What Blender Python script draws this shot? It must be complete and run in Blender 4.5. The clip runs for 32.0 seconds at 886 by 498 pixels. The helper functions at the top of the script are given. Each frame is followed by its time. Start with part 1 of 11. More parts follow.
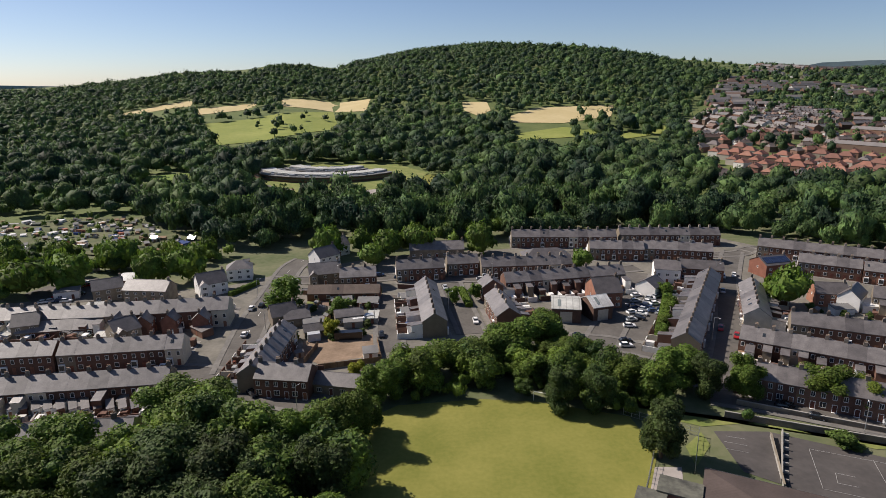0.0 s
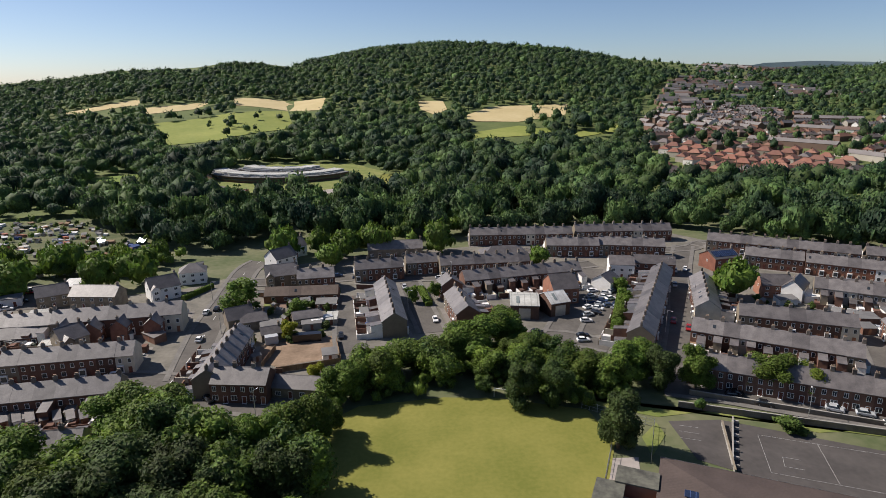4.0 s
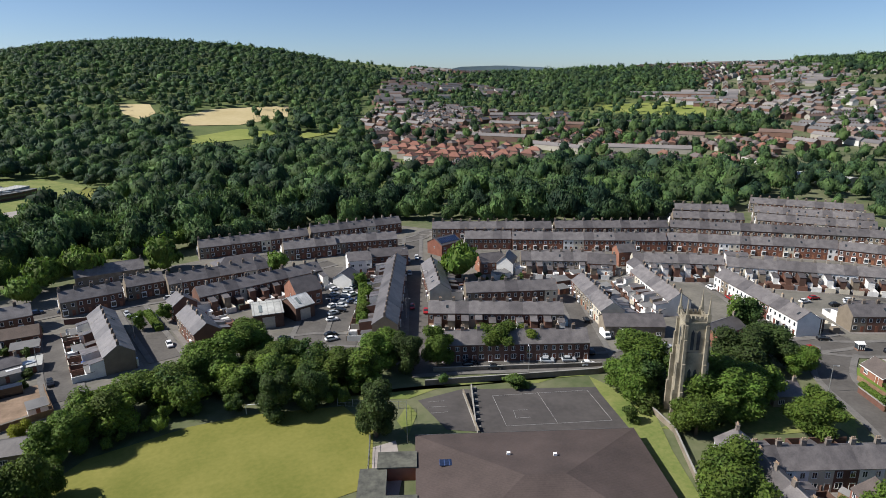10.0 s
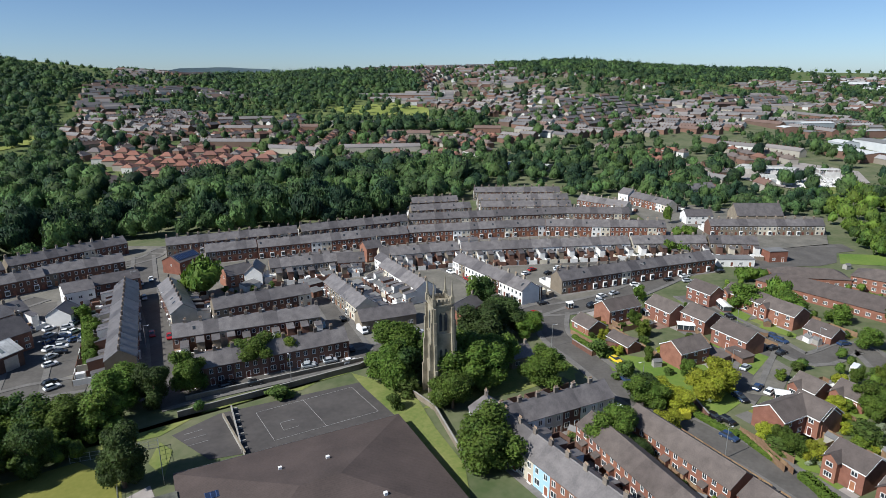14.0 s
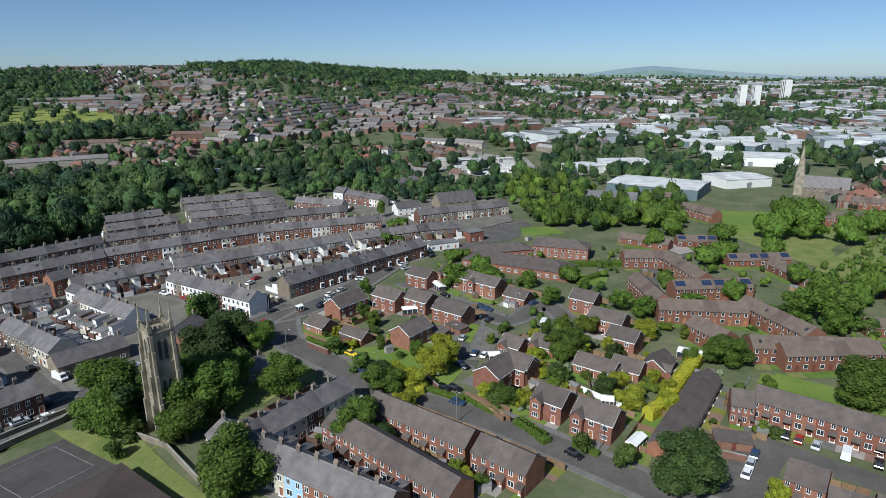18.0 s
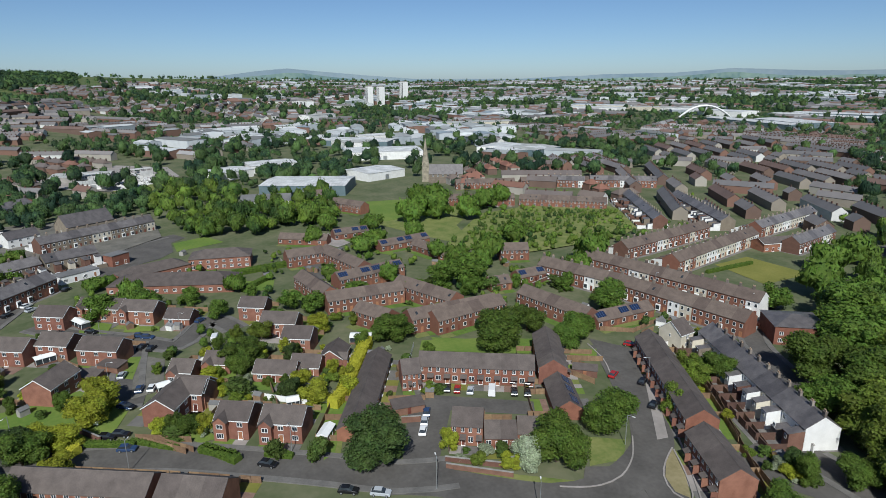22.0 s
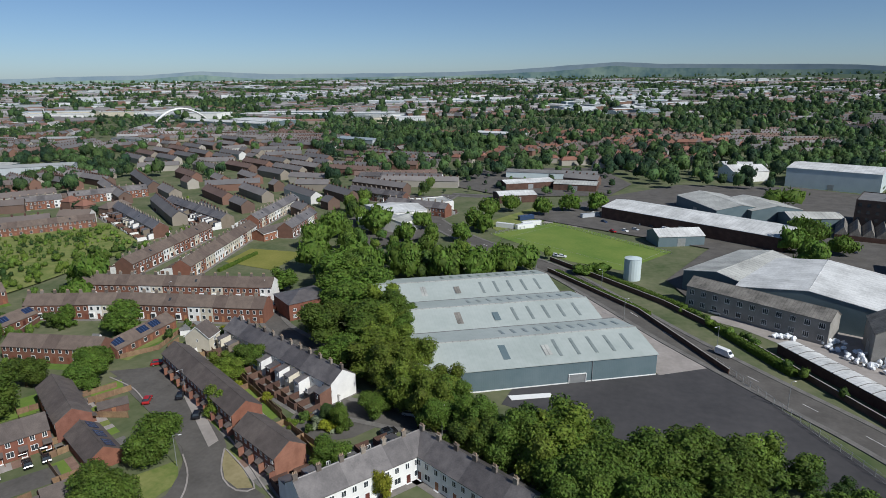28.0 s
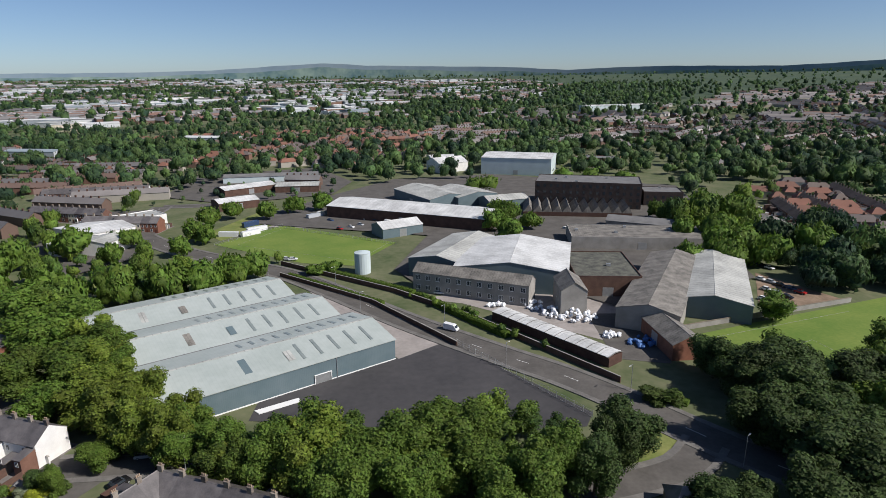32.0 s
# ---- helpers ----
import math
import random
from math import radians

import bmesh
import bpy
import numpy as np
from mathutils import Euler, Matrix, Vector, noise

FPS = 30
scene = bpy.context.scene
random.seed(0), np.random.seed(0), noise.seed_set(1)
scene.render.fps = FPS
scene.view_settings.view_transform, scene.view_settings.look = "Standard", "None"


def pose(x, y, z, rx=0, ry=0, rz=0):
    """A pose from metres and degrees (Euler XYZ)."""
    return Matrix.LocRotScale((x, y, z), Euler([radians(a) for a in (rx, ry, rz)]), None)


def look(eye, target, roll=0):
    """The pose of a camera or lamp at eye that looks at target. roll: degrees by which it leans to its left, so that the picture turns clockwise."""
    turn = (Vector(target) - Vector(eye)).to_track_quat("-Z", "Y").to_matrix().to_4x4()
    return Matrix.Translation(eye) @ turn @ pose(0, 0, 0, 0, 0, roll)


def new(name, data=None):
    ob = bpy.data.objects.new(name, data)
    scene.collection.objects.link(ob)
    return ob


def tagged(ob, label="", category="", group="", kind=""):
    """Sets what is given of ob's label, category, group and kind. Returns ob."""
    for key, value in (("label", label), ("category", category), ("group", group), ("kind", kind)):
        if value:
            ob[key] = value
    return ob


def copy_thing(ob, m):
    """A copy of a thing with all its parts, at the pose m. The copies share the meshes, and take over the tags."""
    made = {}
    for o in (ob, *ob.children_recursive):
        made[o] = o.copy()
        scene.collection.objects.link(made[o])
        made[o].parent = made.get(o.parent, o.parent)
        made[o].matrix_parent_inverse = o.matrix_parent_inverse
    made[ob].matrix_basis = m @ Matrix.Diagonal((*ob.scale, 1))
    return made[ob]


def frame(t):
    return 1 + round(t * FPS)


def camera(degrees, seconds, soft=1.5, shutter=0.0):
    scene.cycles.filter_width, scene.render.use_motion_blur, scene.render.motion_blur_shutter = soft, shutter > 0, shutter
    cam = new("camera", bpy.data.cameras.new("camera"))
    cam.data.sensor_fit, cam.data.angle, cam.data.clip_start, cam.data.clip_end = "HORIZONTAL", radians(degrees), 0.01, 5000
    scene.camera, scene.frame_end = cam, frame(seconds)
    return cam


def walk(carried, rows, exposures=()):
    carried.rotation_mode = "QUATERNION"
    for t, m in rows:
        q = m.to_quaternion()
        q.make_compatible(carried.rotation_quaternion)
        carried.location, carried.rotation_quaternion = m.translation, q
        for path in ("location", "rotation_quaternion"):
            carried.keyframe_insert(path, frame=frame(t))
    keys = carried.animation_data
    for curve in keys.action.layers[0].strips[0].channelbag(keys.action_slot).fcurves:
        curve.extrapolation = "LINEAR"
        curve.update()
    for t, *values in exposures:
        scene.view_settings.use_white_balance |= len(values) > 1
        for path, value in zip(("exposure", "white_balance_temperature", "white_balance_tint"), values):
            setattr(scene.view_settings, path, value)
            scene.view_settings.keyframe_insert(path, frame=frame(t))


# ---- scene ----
cam = camera(72.1, 32.0, soft=0.7)
# the camera hangs still and only turns: seconds, bearing to the left, tilt and lean
TURNS = [
    (0, 0.00, -15.49, -0.75), (0.5, -0.49, -15.51, -0.77), (1, -0.94, -15.54, -0.79), (1.5, -1.36, -15.57, -0.78), (2, -1.79, -15.59, -0.78),
    (2.5, -2.23, -15.61, -0.79), (3, -2.80, -15.62, -0.75), (3.5, -3.42, -15.62, -0.66), (5.5, -5.80, -15.68, -0.61), (6, -6.69, -15.67, -0.60),
    (6.5, -8.94, -15.68, -0.59), (7, -11.52, -15.69, -0.60), (7.5, -14.31, -15.69, -0.60), (8, -17.24, -15.70, -0.55), (8.5, -20.22, -15.71, -0.50),
    (9, -23.16, -15.71, -0.42), (9.5, -26.21, -15.70, -0.35), (10, -29.25, -15.70, -0.32), (10.5, -32.32, -15.69, -0.29), (11, -35.33, -15.67, -0.28),
    (11.5, -38.34, -15.66, -0.30), (12, -41.39, -15.65, -0.32), (12.5, -44.40, -15.64, -0.34), (13, -47.44, -15.62, -0.35), (13.5, -50.43, -15.61, -0.35),
    (14, -53.46, -15.62, -0.31), (14.5, -56.45, -15.64, -0.26), (16.5, -68.61, -15.61, -0.33), (17, -71.95, -15.61, -0.28), (17.5, -76.00, -15.60, -0.27),
    (18, -80.06, -15.59, -0.32), (18.5, -84.08, -15.59, -0.33), (19, -88.06, -15.58, -0.33), (19.5, -92.09, -15.58, -0.35), (20, -96.15, -15.58, -0.34),
    (20.5, -100.17, -15.58, -0.32), (21, -104.21, -15.58, -0.32), (21.5, -108.22, -15.58, -0.32), (22, -112.23, -15.56, -0.34), (22.5, -116.21, -15.54, -0.33),
    (23, -120.23, -15.55, -0.31), (23.5, -124.28, -15.56, -0.31), (24, -128.32, -15.56, -0.29), (24.5, -132.12, -15.57, -0.27), (25, -135.83, -15.57, -0.27),
    (25.5, -139.57, -15.57, -0.28), (27.5, -154.26, -15.61, -0.39), (28, -157.82, -15.60, -0.44), (28.5, -161.36, -15.61, -0.46), (29, -164.93, -15.63, -0.47),
    (29.5, -168.45, -15.64, -0.46), (30, -171.75, -15.65, -0.47), (30.5, -175.28, -15.66, -0.48), (31, -178.67, -15.68, -0.48), (31.5, -182.01, -15.70, -0.45),
    (32, -183.75, -15.71, -0.44),
]
walk(cam, [(t, pose(0, 0, 80.0, 90 + tilt, 0, yaw) @ pose(0, 0, 0, 0, 0, lean)) for t, yaw, tilt, lean in TURNS], exposures=[(0, 0.31, 7000, 15), (9, 0.40, 6550, 11), (14, 0.33, 6150, 8), (18, 0.08, 5950, 6), (23, -0.08, 6050, 6), (28, -0.11, 6150, 8), (32, 0.09, 6450, 12)])

# ---- light ----
SUN_AZ, SUN_UP = -66.0, 41.0
world = bpy.data.worlds.new("sky")
scene.world = world
world.use_nodes = True
_n = world.node_tree.nodes
_sky = _n.new("ShaderNodeTexSky")
_sky.sky_type, _sky.sun_disc = "NISHITA", False
_sky.sun_elevation, _sky.sun_rotation = radians(SUN_UP), radians(SUN_AZ)
_sky.air_density, _sky.dust_density, _sky.ozone_density = 0.68, 0.42, 4.5
_n["Background"].inputs[1].default_value = 0.084
world.node_tree.links.new(_sky.outputs[0], _n["Background"].inputs[0])
_sun = bpy.data.lights.new("sun", "SUN")
_sun.energy, _sun.angle, _sun.color = 5.0, radians(0.53), (1.0, 0.96, 0.90)
sun = new("sun", _sun)
_dir = Vector((math.sin(radians(SUN_AZ)) * math.cos(radians(SUN_UP)), math.cos(radians(SUN_AZ)) * math.cos(radians(SUN_UP)), math.sin(radians(SUN_UP))))
sun.matrix_world = look(_dir * 100, (0, 0, 0))

# ---- materials ----
MATS = {}


def mat(name, a, b, scale=0.6, rough=0.85, bump=0.0, per_object=0.0, per_island=0.0, metal=0.0, fine=6.0, ramp=None, glow=0.0, leaf=False, stripes=None, spec=0.3, range_=(0.5, 1.0)):
    """A surface of two colours mixed by noise at two sizes, with relief and a spread between objects or islands."""
    m = bpy.data.materials.new(name)
    m.use_nodes = True
    nt = m.node_tree
    N, L = nt.nodes, nt.links
    out = N["Material Output"]
    bsdf = N["Principled BSDF"]
    geo = N.new("ShaderNodeNewGeometry")
    n1, n2 = N.new("ShaderNodeTexNoise"), N.new("ShaderNodeTexNoise")
    n1.inputs["Scale"].default_value, n1.inputs["Detail"].default_value = scale, 5
    n2.inputs["Scale"].default_value, n2.inputs["Detail"].default_value = fine, 3
    L.new(geo.outputs["Position"], n1.inputs["Vector"])
    L.new(geo.outputs["Position"], n2.inputs["Vector"])
    add = N.new("ShaderNodeMath")
    add.operation = "MULTIPLY_ADD"
    L.new(n2.outputs[0], add.inputs[0])
    add.inputs[1].default_value = 0.5
    L.new(n1.outputs[0], add.inputs[2])
    spread = N.new("ShaderNodeMapRange")
    spread.inputs[1].default_value, spread.inputs[2].default_value = range_
    L.new(add.outputs[0], spread.inputs[0])
    mix = N.new("ShaderNodeMix")
    mix.data_type = "RGBA"
    mix.inputs[6].default_value, mix.inputs[7].default_value = (*a, 1), (*b, 1)
    L.new(spread.outputs[0], mix.inputs[0])
    colour = mix.outputs[2]
    if ramp:
        pick = N.new("ShaderNodeValToRGB")
        pick.color_ramp.interpolation = "CONSTANT"
        el = pick.color_ramp.elements
        el[0].position, el[0].color = 0, (*ramp[0][1], 1)
        el[1].position, el[1].color = ramp[1][0], (*ramp[1][1], 1)
        for pos, c in ramp[2:]:
            el.new(pos).color = (*c, 1)
        L.new(geo.outputs["Random Per Island"], pick.inputs[0])
        blend = N.new("ShaderNodeMix")
        blend.data_type, blend.blend_type = "RGBA", "MULTIPLY"
        blend.inputs[0].default_value = 1.0
        L.new(pick.outputs[0], blend.inputs[6])
        L.new(colour, blend.inputs[7])
        colour = blend.outputs[2]
    if stripes:
        axis, step, deep = stripes
        sep = N.new("ShaderNodeSeparateXYZ")
        co = N.new("ShaderNodeTexCoord")
        L.new(co.outputs["Object"], sep.inputs[0])
        mod = N.new("ShaderNodeMath")
        mod.operation = "PINGPONG"
        mod.inputs[1].default_value = step / 2
        L.new(sep.outputs["XYZ".index(axis)], mod.inputs[0])
        less = N.new("ShaderNodeMath")
        less.operation = "LESS_THAN"
        less.inputs[1].default_value = step * 0.07
        L.new(mod.outputs[0], less.inputs[0])
        groove = N.new("ShaderNodeMix")
        groove.data_type, groove.blend_type = "RGBA", "MULTIPLY"
        groove.inputs[7].default_value = (deep, deep, deep, 1)
        L.new(less.outputs[0], groove.inputs[0])
        L.new(colour, groove.inputs[6])
        colour = groove.outputs[2]
    for amount, socket in ((per_object, "object"), (per_island, "island")):
        if not amount:
            continue
        src = N.new("ShaderNodeObjectInfo").outputs["Random"] if socket == "object" else geo.outputs["Random Per Island"]
        r = N.new("ShaderNodeMapRange")
        r.inputs[3].default_value, r.inputs[4].default_value = 1 - amount, 1 + amount
        L.new(src, r.inputs[0])
        hsv = N.new("ShaderNodeHueSaturation")
        L.new(r.outputs[0], hsv.inputs["Value"])
        h = N.new("ShaderNodeMapRange")
        h.inputs[3].default_value, h.inputs[4].default_value = 0.5 - 0.03 * amount, 0.5 + 0.03 * amount
        L.new(src, h.inputs[0])
        L.new(h.outputs[0], hsv.inputs["Hue"])
        L.new(colour, hsv.inputs["Color"])
        colour = hsv.outputs[0]
    L.new(colour, bsdf.inputs["Base Color"])
    bsdf.inputs["Roughness"].default_value, bsdf.inputs["Metallic"].default_value = rough, metal
    bsdf.inputs["Specular IOR Level"].default_value = spec
    if bump:
        bp = N.new("ShaderNodeBump")
        bp.inputs["Strength"].default_value, bp.inputs["Distance"].default_value = bump, 0.4 if leaf else 0.15
        L.new(add.outputs[0], bp.inputs["Height"])
        L.new(bp.outputs[0], bsdf.inputs["Normal"])
    if leaf:
        tr = N.new("ShaderNodeBsdfTranslucent")
        L.new(colour, tr.inputs[0])
        ms = N.new("ShaderNodeMixShader")
        ms.inputs[0].default_value = 0.3
        L.new(bsdf.outputs[0], ms.inputs[1])
        L.new(tr.outputs[0], ms.inputs[2])
        L.new(ms.outputs[0], out.inputs[0])
    MATS[name] = m
    return m


mat("brick", (0.12, 0.062, 0.045), (0.195, 0.103, 0.074), 0.5, 0.9, 0.2, per_object=0.25)
mat("redbrick", (0.175, 0.074, 0.048), (0.265, 0.116, 0.075), 0.5, 0.9, 0.2, per_object=0.2)
mat("orangebrick", (0.185, 0.083, 0.056), (0.28, 0.132, 0.09), 0.6, 0.9, 0.2, per_object=0.15)
mat("modern", (0.16, 0.072, 0.05), (0.245, 0.112, 0.076), 0.5, 0.9, 0.2, per_object=0.2)
mat("brickdark", (0.07, 0.04, 0.032), (0.13, 0.075, 0.055), 0.4, 0.9, 0.2, per_object=0.2)
mat("stone", (0.14, 0.115, 0.088), (0.25, 0.21, 0.16), 0.5, 0.9, 0.25, per_object=0.2)
mat("sootstone", (0.13, 0.115, 0.085), (0.38, 0.335, 0.25), 0.35, 0.9, 0.4)
mat("white", (0.66, 0.65, 0.62), (0.80, 0.79, 0.76), 0.4, 0.8, 0.05, per_object=0.06)
mat("cream", (0.50, 0.45, 0.35), (0.62, 0.57, 0.46), 0.4, 0.8, 0.05, per_object=0.1)
mat("blue", (0.30, 0.48, 0.62), (0.38, 0.55, 0.68), 0.4, 0.8, 0.05)
mat("rubble", (0.42, 0.41, 0.39), (0.68, 0.67, 0.64), 0.3, 0.9, 0.2, per_island=0.12)
mat("concrete", (0.22, 0.21, 0.19), (0.36, 0.34, 0.31), 0.25, 0.9, 0.1)
mat("slate", (0.078, 0.070, 0.068), (0.158, 0.142, 0.136), 0.5, 0.45, 0.25, per_object=0.3, fine=3.0, spec=0.8)
mat("tile", (0.082, 0.068, 0.061), (0.128, 0.105, 0.094), 0.5, 0.85, 0.25, per_object=0.15, fine=4.0)
mat("schooltile", (0.06, 0.046, 0.041), (0.094, 0.071, 0.063), 0.15, 0.8, 0.25, fine=2.0, stripes=("Y", 0.5, 0.85))
mat("asbestos", (0.10, 0.094, 0.085), (0.27, 0.25, 0.22), 0.3, 0.85, 0.2, fine=1.5, stripes=("X", 1.1, 0.75))
mat("felt", (0.12, 0.12, 0.12), (0.20, 0.195, 0.19), 0.2, 0.85, 0.1)
mat("feltmoss", (0.05, 0.05, 0.045), (0.15, 0.15, 0.12), 0.35, 0.9, 0.2, fine=1.2)
mat("metal", (0.33, 0.37, 0.345), (0.42, 0.455, 0.43), 0.08, 0.6, 0.04, fine=0.6, stripes=("X", 1.0, 0.95), spec=0.4)
mat("palemetal", (0.28, 0.28, 0.26), (0.54, 0.54, 0.50), 0.12, 0.6, 0.05, fine=1.2, stripes=("X", 2.2, 0.7))
mat("whitemetal", (0.40, 0.40, 0.385), (0.74, 0.74, 0.72), 0.12, 0.55, 0.05, fine=1.2, stripes=("X", 2.6, 0.84))
mat("clad", (0.10, 0.145, 0.16), (0.14, 0.185, 0.20), 0.2, 0.6, 0.0, stripes=("X", 0.5, 0.9))
mat("blueclad", (0.46, 0.53, 0.54), (0.54, 0.61, 0.61), 0.2, 0.6, 0.0)
mat("rooflight", (0.16, 0.19, 0.19), (0.24, 0.27, 0.26), 0.6, 0.3, 0.0)
mat("glass", (0.02, 0.025, 0.03), (0.05, 0.06, 0.07), 0.8, 0.12, 0.0, spec=0.6)
mat("pvc", (0.74, 0.74, 0.72), (0.82, 0.82, 0.80), 1.0, 0.5)
mat("doorpaint", (0.16, 0.06, 0.04), (0.25, 0.10, 0.06), 1.0, 0.5, per_object=0.6)
mat("solar", (0.014, 0.022, 0.05), (0.022, 0.035, 0.075), 1.5, 0.25, stripes=("X", 1.0, 3.0), spec=0.6)
mat("stack", (0.13, 0.105, 0.085), (0.27, 0.235, 0.20), 0.4, 0.9, 0.2, per_object=0.35, per_island=0.3)
mat("pot", (0.30, 0.21, 0.14), (0.42, 0.31, 0.22), 1.0, 0.9)
mat("brickpave", (0.17, 0.105, 0.08), (0.26, 0.17, 0.13), 0.6, 0.9, 0.1, fine=3)
mat("asphalt", (0.076, 0.070, 0.063), (0.126, 0.116, 0.105), 0.15, 0.9, 0.1, fine=1.1)
mat("tarmac", (0.042, 0.041, 0.043), (0.073, 0.069, 0.07), 0.06, 0.85, 0.1, fine=0.5)
mat("fadedpaint", (0.24, 0.235, 0.225), (0.36, 0.35, 0.34), 0.8, 0.9)
mat("streets", (0.105, 0.10, 0.085), (0.20, 0.185, 0.155), 0.12, 0.92, 0.2, fine=0.8)
mat("court", (0.055, 0.05, 0.048), (0.092, 0.083, 0.078), 0.1, 0.9, 0.1, fine=0.7)
mat("paving", (0.115, 0.108, 0.10), (0.185, 0.175, 0.16), 0.3, 0.9, 0.1, fine=2)
mat("yardstone", (0.25, 0.225, 0.205), (0.36, 0.325, 0.30), 0.15, 0.9, 0.1, fine=0.8)
mat("earth", (0.15, 0.105, 0.07), (0.28, 0.20, 0.14), 0.2, 0.95, 0.3, fine=1.0)
mat("pitch", (0.135, 0.146, 0.026), (0.22, 0.208, 0.05), 0.07, 0.95, 0.3, fine=0.9)
mat("green", (0.095, 0.165, 0.025), (0.17, 0.22, 0.045), 0.06, 0.95, 0.3, fine=0.8)
mat("rough", (0.10, 0.145, 0.03), (0.22, 0.225, 0.075), 0.15, 0.95, 0.4, fine=1.0)
mat("dry", (0.20, 0.17, 0.08), (0.32, 0.27, 0.15), 0.15, 0.95, 0.4, fine=1.0)
mat("meadow", (0.15, 0.19, 0.035), (0.25, 0.27, 0.07), 0.02, 0.95, 0.3, fine=0.2)
mat("straw", (0.42, 0.34, 0.17), (0.52, 0.43, 0.24), 0.02, 0.95, 0.3, fine=0.2)
mat("allotment", (0.045, 0.068, 0.022), (0.135, 0.135, 0.07), 0.12, 0.95, 0.4, fine=0.5)
mat("hedge", (0.06, 0.11, 0.015), (0.12, 0.18, 0.025), 1.0, 0.9, 0.6, leaf=True)
mat("goldhedge", (0.40, 0.40, 0.03), (0.58, 0.55, 0.06), 1.0, 0.9, 0.6, leaf=True)
mat("bark", (0.07, 0.05, 0.035), (0.14, 0.11, 0.08), 1.5, 0.95, 0.5)
# dark holds added shade and light holds sun, besides the trees' own greens
for _k, _a, _b in (("broad", (0.055, 0.10, 0.014), (0.12, 0.175, 0.024)), ("dark", (0.032, 0.058, 0.015), (0.07, 0.105, 0.024)), ("light", (0.085, 0.13, 0.016), (0.165, 0.205, 0.026)),
                   ("yellow", (0.20, 0.235, 0.02), (0.33, 0.345, 0.03)), ("white", (0.22, 0.26, 0.14), (0.36, 0.40, 0.28)), ("bush", (0.05, 0.085, 0.016), (0.10, 0.145, 0.028))):
    mat("leaf_" + _k, _a, _b, 0.35, 0.7, 0.9, per_object=0.25, per_island=0.35, leaf=True, fine=2.6)
mat("leaf_near", (0.036, 0.074, 0.017), (0.16, 0.235, 0.032), 0.07, 0.7, 0.9, per_island=0.35, leaf=True, fine=2.4, range_=(0.62, 0.9))
# the woods' green is cooled with some of the blue of haze
mat("leaf_wood", (0.018, 0.044, 0.023), (0.105, 0.172, 0.048), 0.035, 0.75, 0.8, per_island=0.4, leaf=True, fine=1.1, range_=(0.64, 0.92))
mat("wood", (0.16, 0.10, 0.06), (0.26, 0.17, 0.10), 1.0, 0.8, 0.2, per_object=0.2)
mat("rubber", (0.02, 0.02, 0.02), (0.035, 0.035, 0.035), 1.0, 0.9)
mat("steel", (0.35, 0.36, 0.36), (0.45, 0.46, 0.46), 1.0, 0.45, metal=0.6)
mat("paint", (0.72, 0.72, 0.70), (0.82, 0.82, 0.80), 1.0, 0.7)
mat("plasticbag", (0.70, 0.72, 0.74), (0.84, 0.85, 0.86), 0.8, 0.6, 0.3)
mat("bluedrum", (0.05, 0.12, 0.30), (0.10, 0.20, 0.42), 0.8, 0.6, 0.3)
for _k, _c in (("white", (0.75, 0.75, 0.74)), ("black", (0.012, 0.012, 0.014)), ("silver", (0.42, 0.44, 0.46)), ("red", (0.33, 0.02, 0.02)), ("blue", (0.03, 0.055, 0.12)), ("yellow", (0.7, 0.5, 0.03))):
    mat("car_" + _k, _c, _c, 1.0, 0.25, spec=0.6)
mat("ground", (0.062, 0.088, 0.032), (0.155, 0.155, 0.088), 0.06, 0.95, 0.3, fine=0.4)
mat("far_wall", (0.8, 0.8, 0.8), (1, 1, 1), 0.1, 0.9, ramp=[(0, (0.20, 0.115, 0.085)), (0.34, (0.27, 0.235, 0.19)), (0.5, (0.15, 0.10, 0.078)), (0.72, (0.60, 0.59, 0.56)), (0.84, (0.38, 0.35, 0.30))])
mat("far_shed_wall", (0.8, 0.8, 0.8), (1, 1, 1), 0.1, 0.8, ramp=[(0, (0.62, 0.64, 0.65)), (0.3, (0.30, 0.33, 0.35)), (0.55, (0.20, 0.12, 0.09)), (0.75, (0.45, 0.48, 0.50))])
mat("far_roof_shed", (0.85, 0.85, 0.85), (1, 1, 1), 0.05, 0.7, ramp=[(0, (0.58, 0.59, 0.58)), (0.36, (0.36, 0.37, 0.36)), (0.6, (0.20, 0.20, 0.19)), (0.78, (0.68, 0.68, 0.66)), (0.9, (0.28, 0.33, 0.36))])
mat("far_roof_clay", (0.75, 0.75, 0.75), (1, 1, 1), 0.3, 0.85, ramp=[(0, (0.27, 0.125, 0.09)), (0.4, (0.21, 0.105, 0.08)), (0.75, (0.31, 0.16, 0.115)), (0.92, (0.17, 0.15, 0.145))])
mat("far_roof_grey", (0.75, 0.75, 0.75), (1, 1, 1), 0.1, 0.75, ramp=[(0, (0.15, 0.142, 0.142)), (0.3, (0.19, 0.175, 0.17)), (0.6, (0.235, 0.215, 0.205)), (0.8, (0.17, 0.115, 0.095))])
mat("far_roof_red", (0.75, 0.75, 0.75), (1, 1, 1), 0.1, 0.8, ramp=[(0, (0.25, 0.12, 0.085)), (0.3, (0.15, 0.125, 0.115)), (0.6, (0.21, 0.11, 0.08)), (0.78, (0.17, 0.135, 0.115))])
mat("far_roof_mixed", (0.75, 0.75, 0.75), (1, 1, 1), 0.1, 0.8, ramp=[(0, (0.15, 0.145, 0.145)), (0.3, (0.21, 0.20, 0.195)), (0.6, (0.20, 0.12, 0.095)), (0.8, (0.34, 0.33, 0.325))])
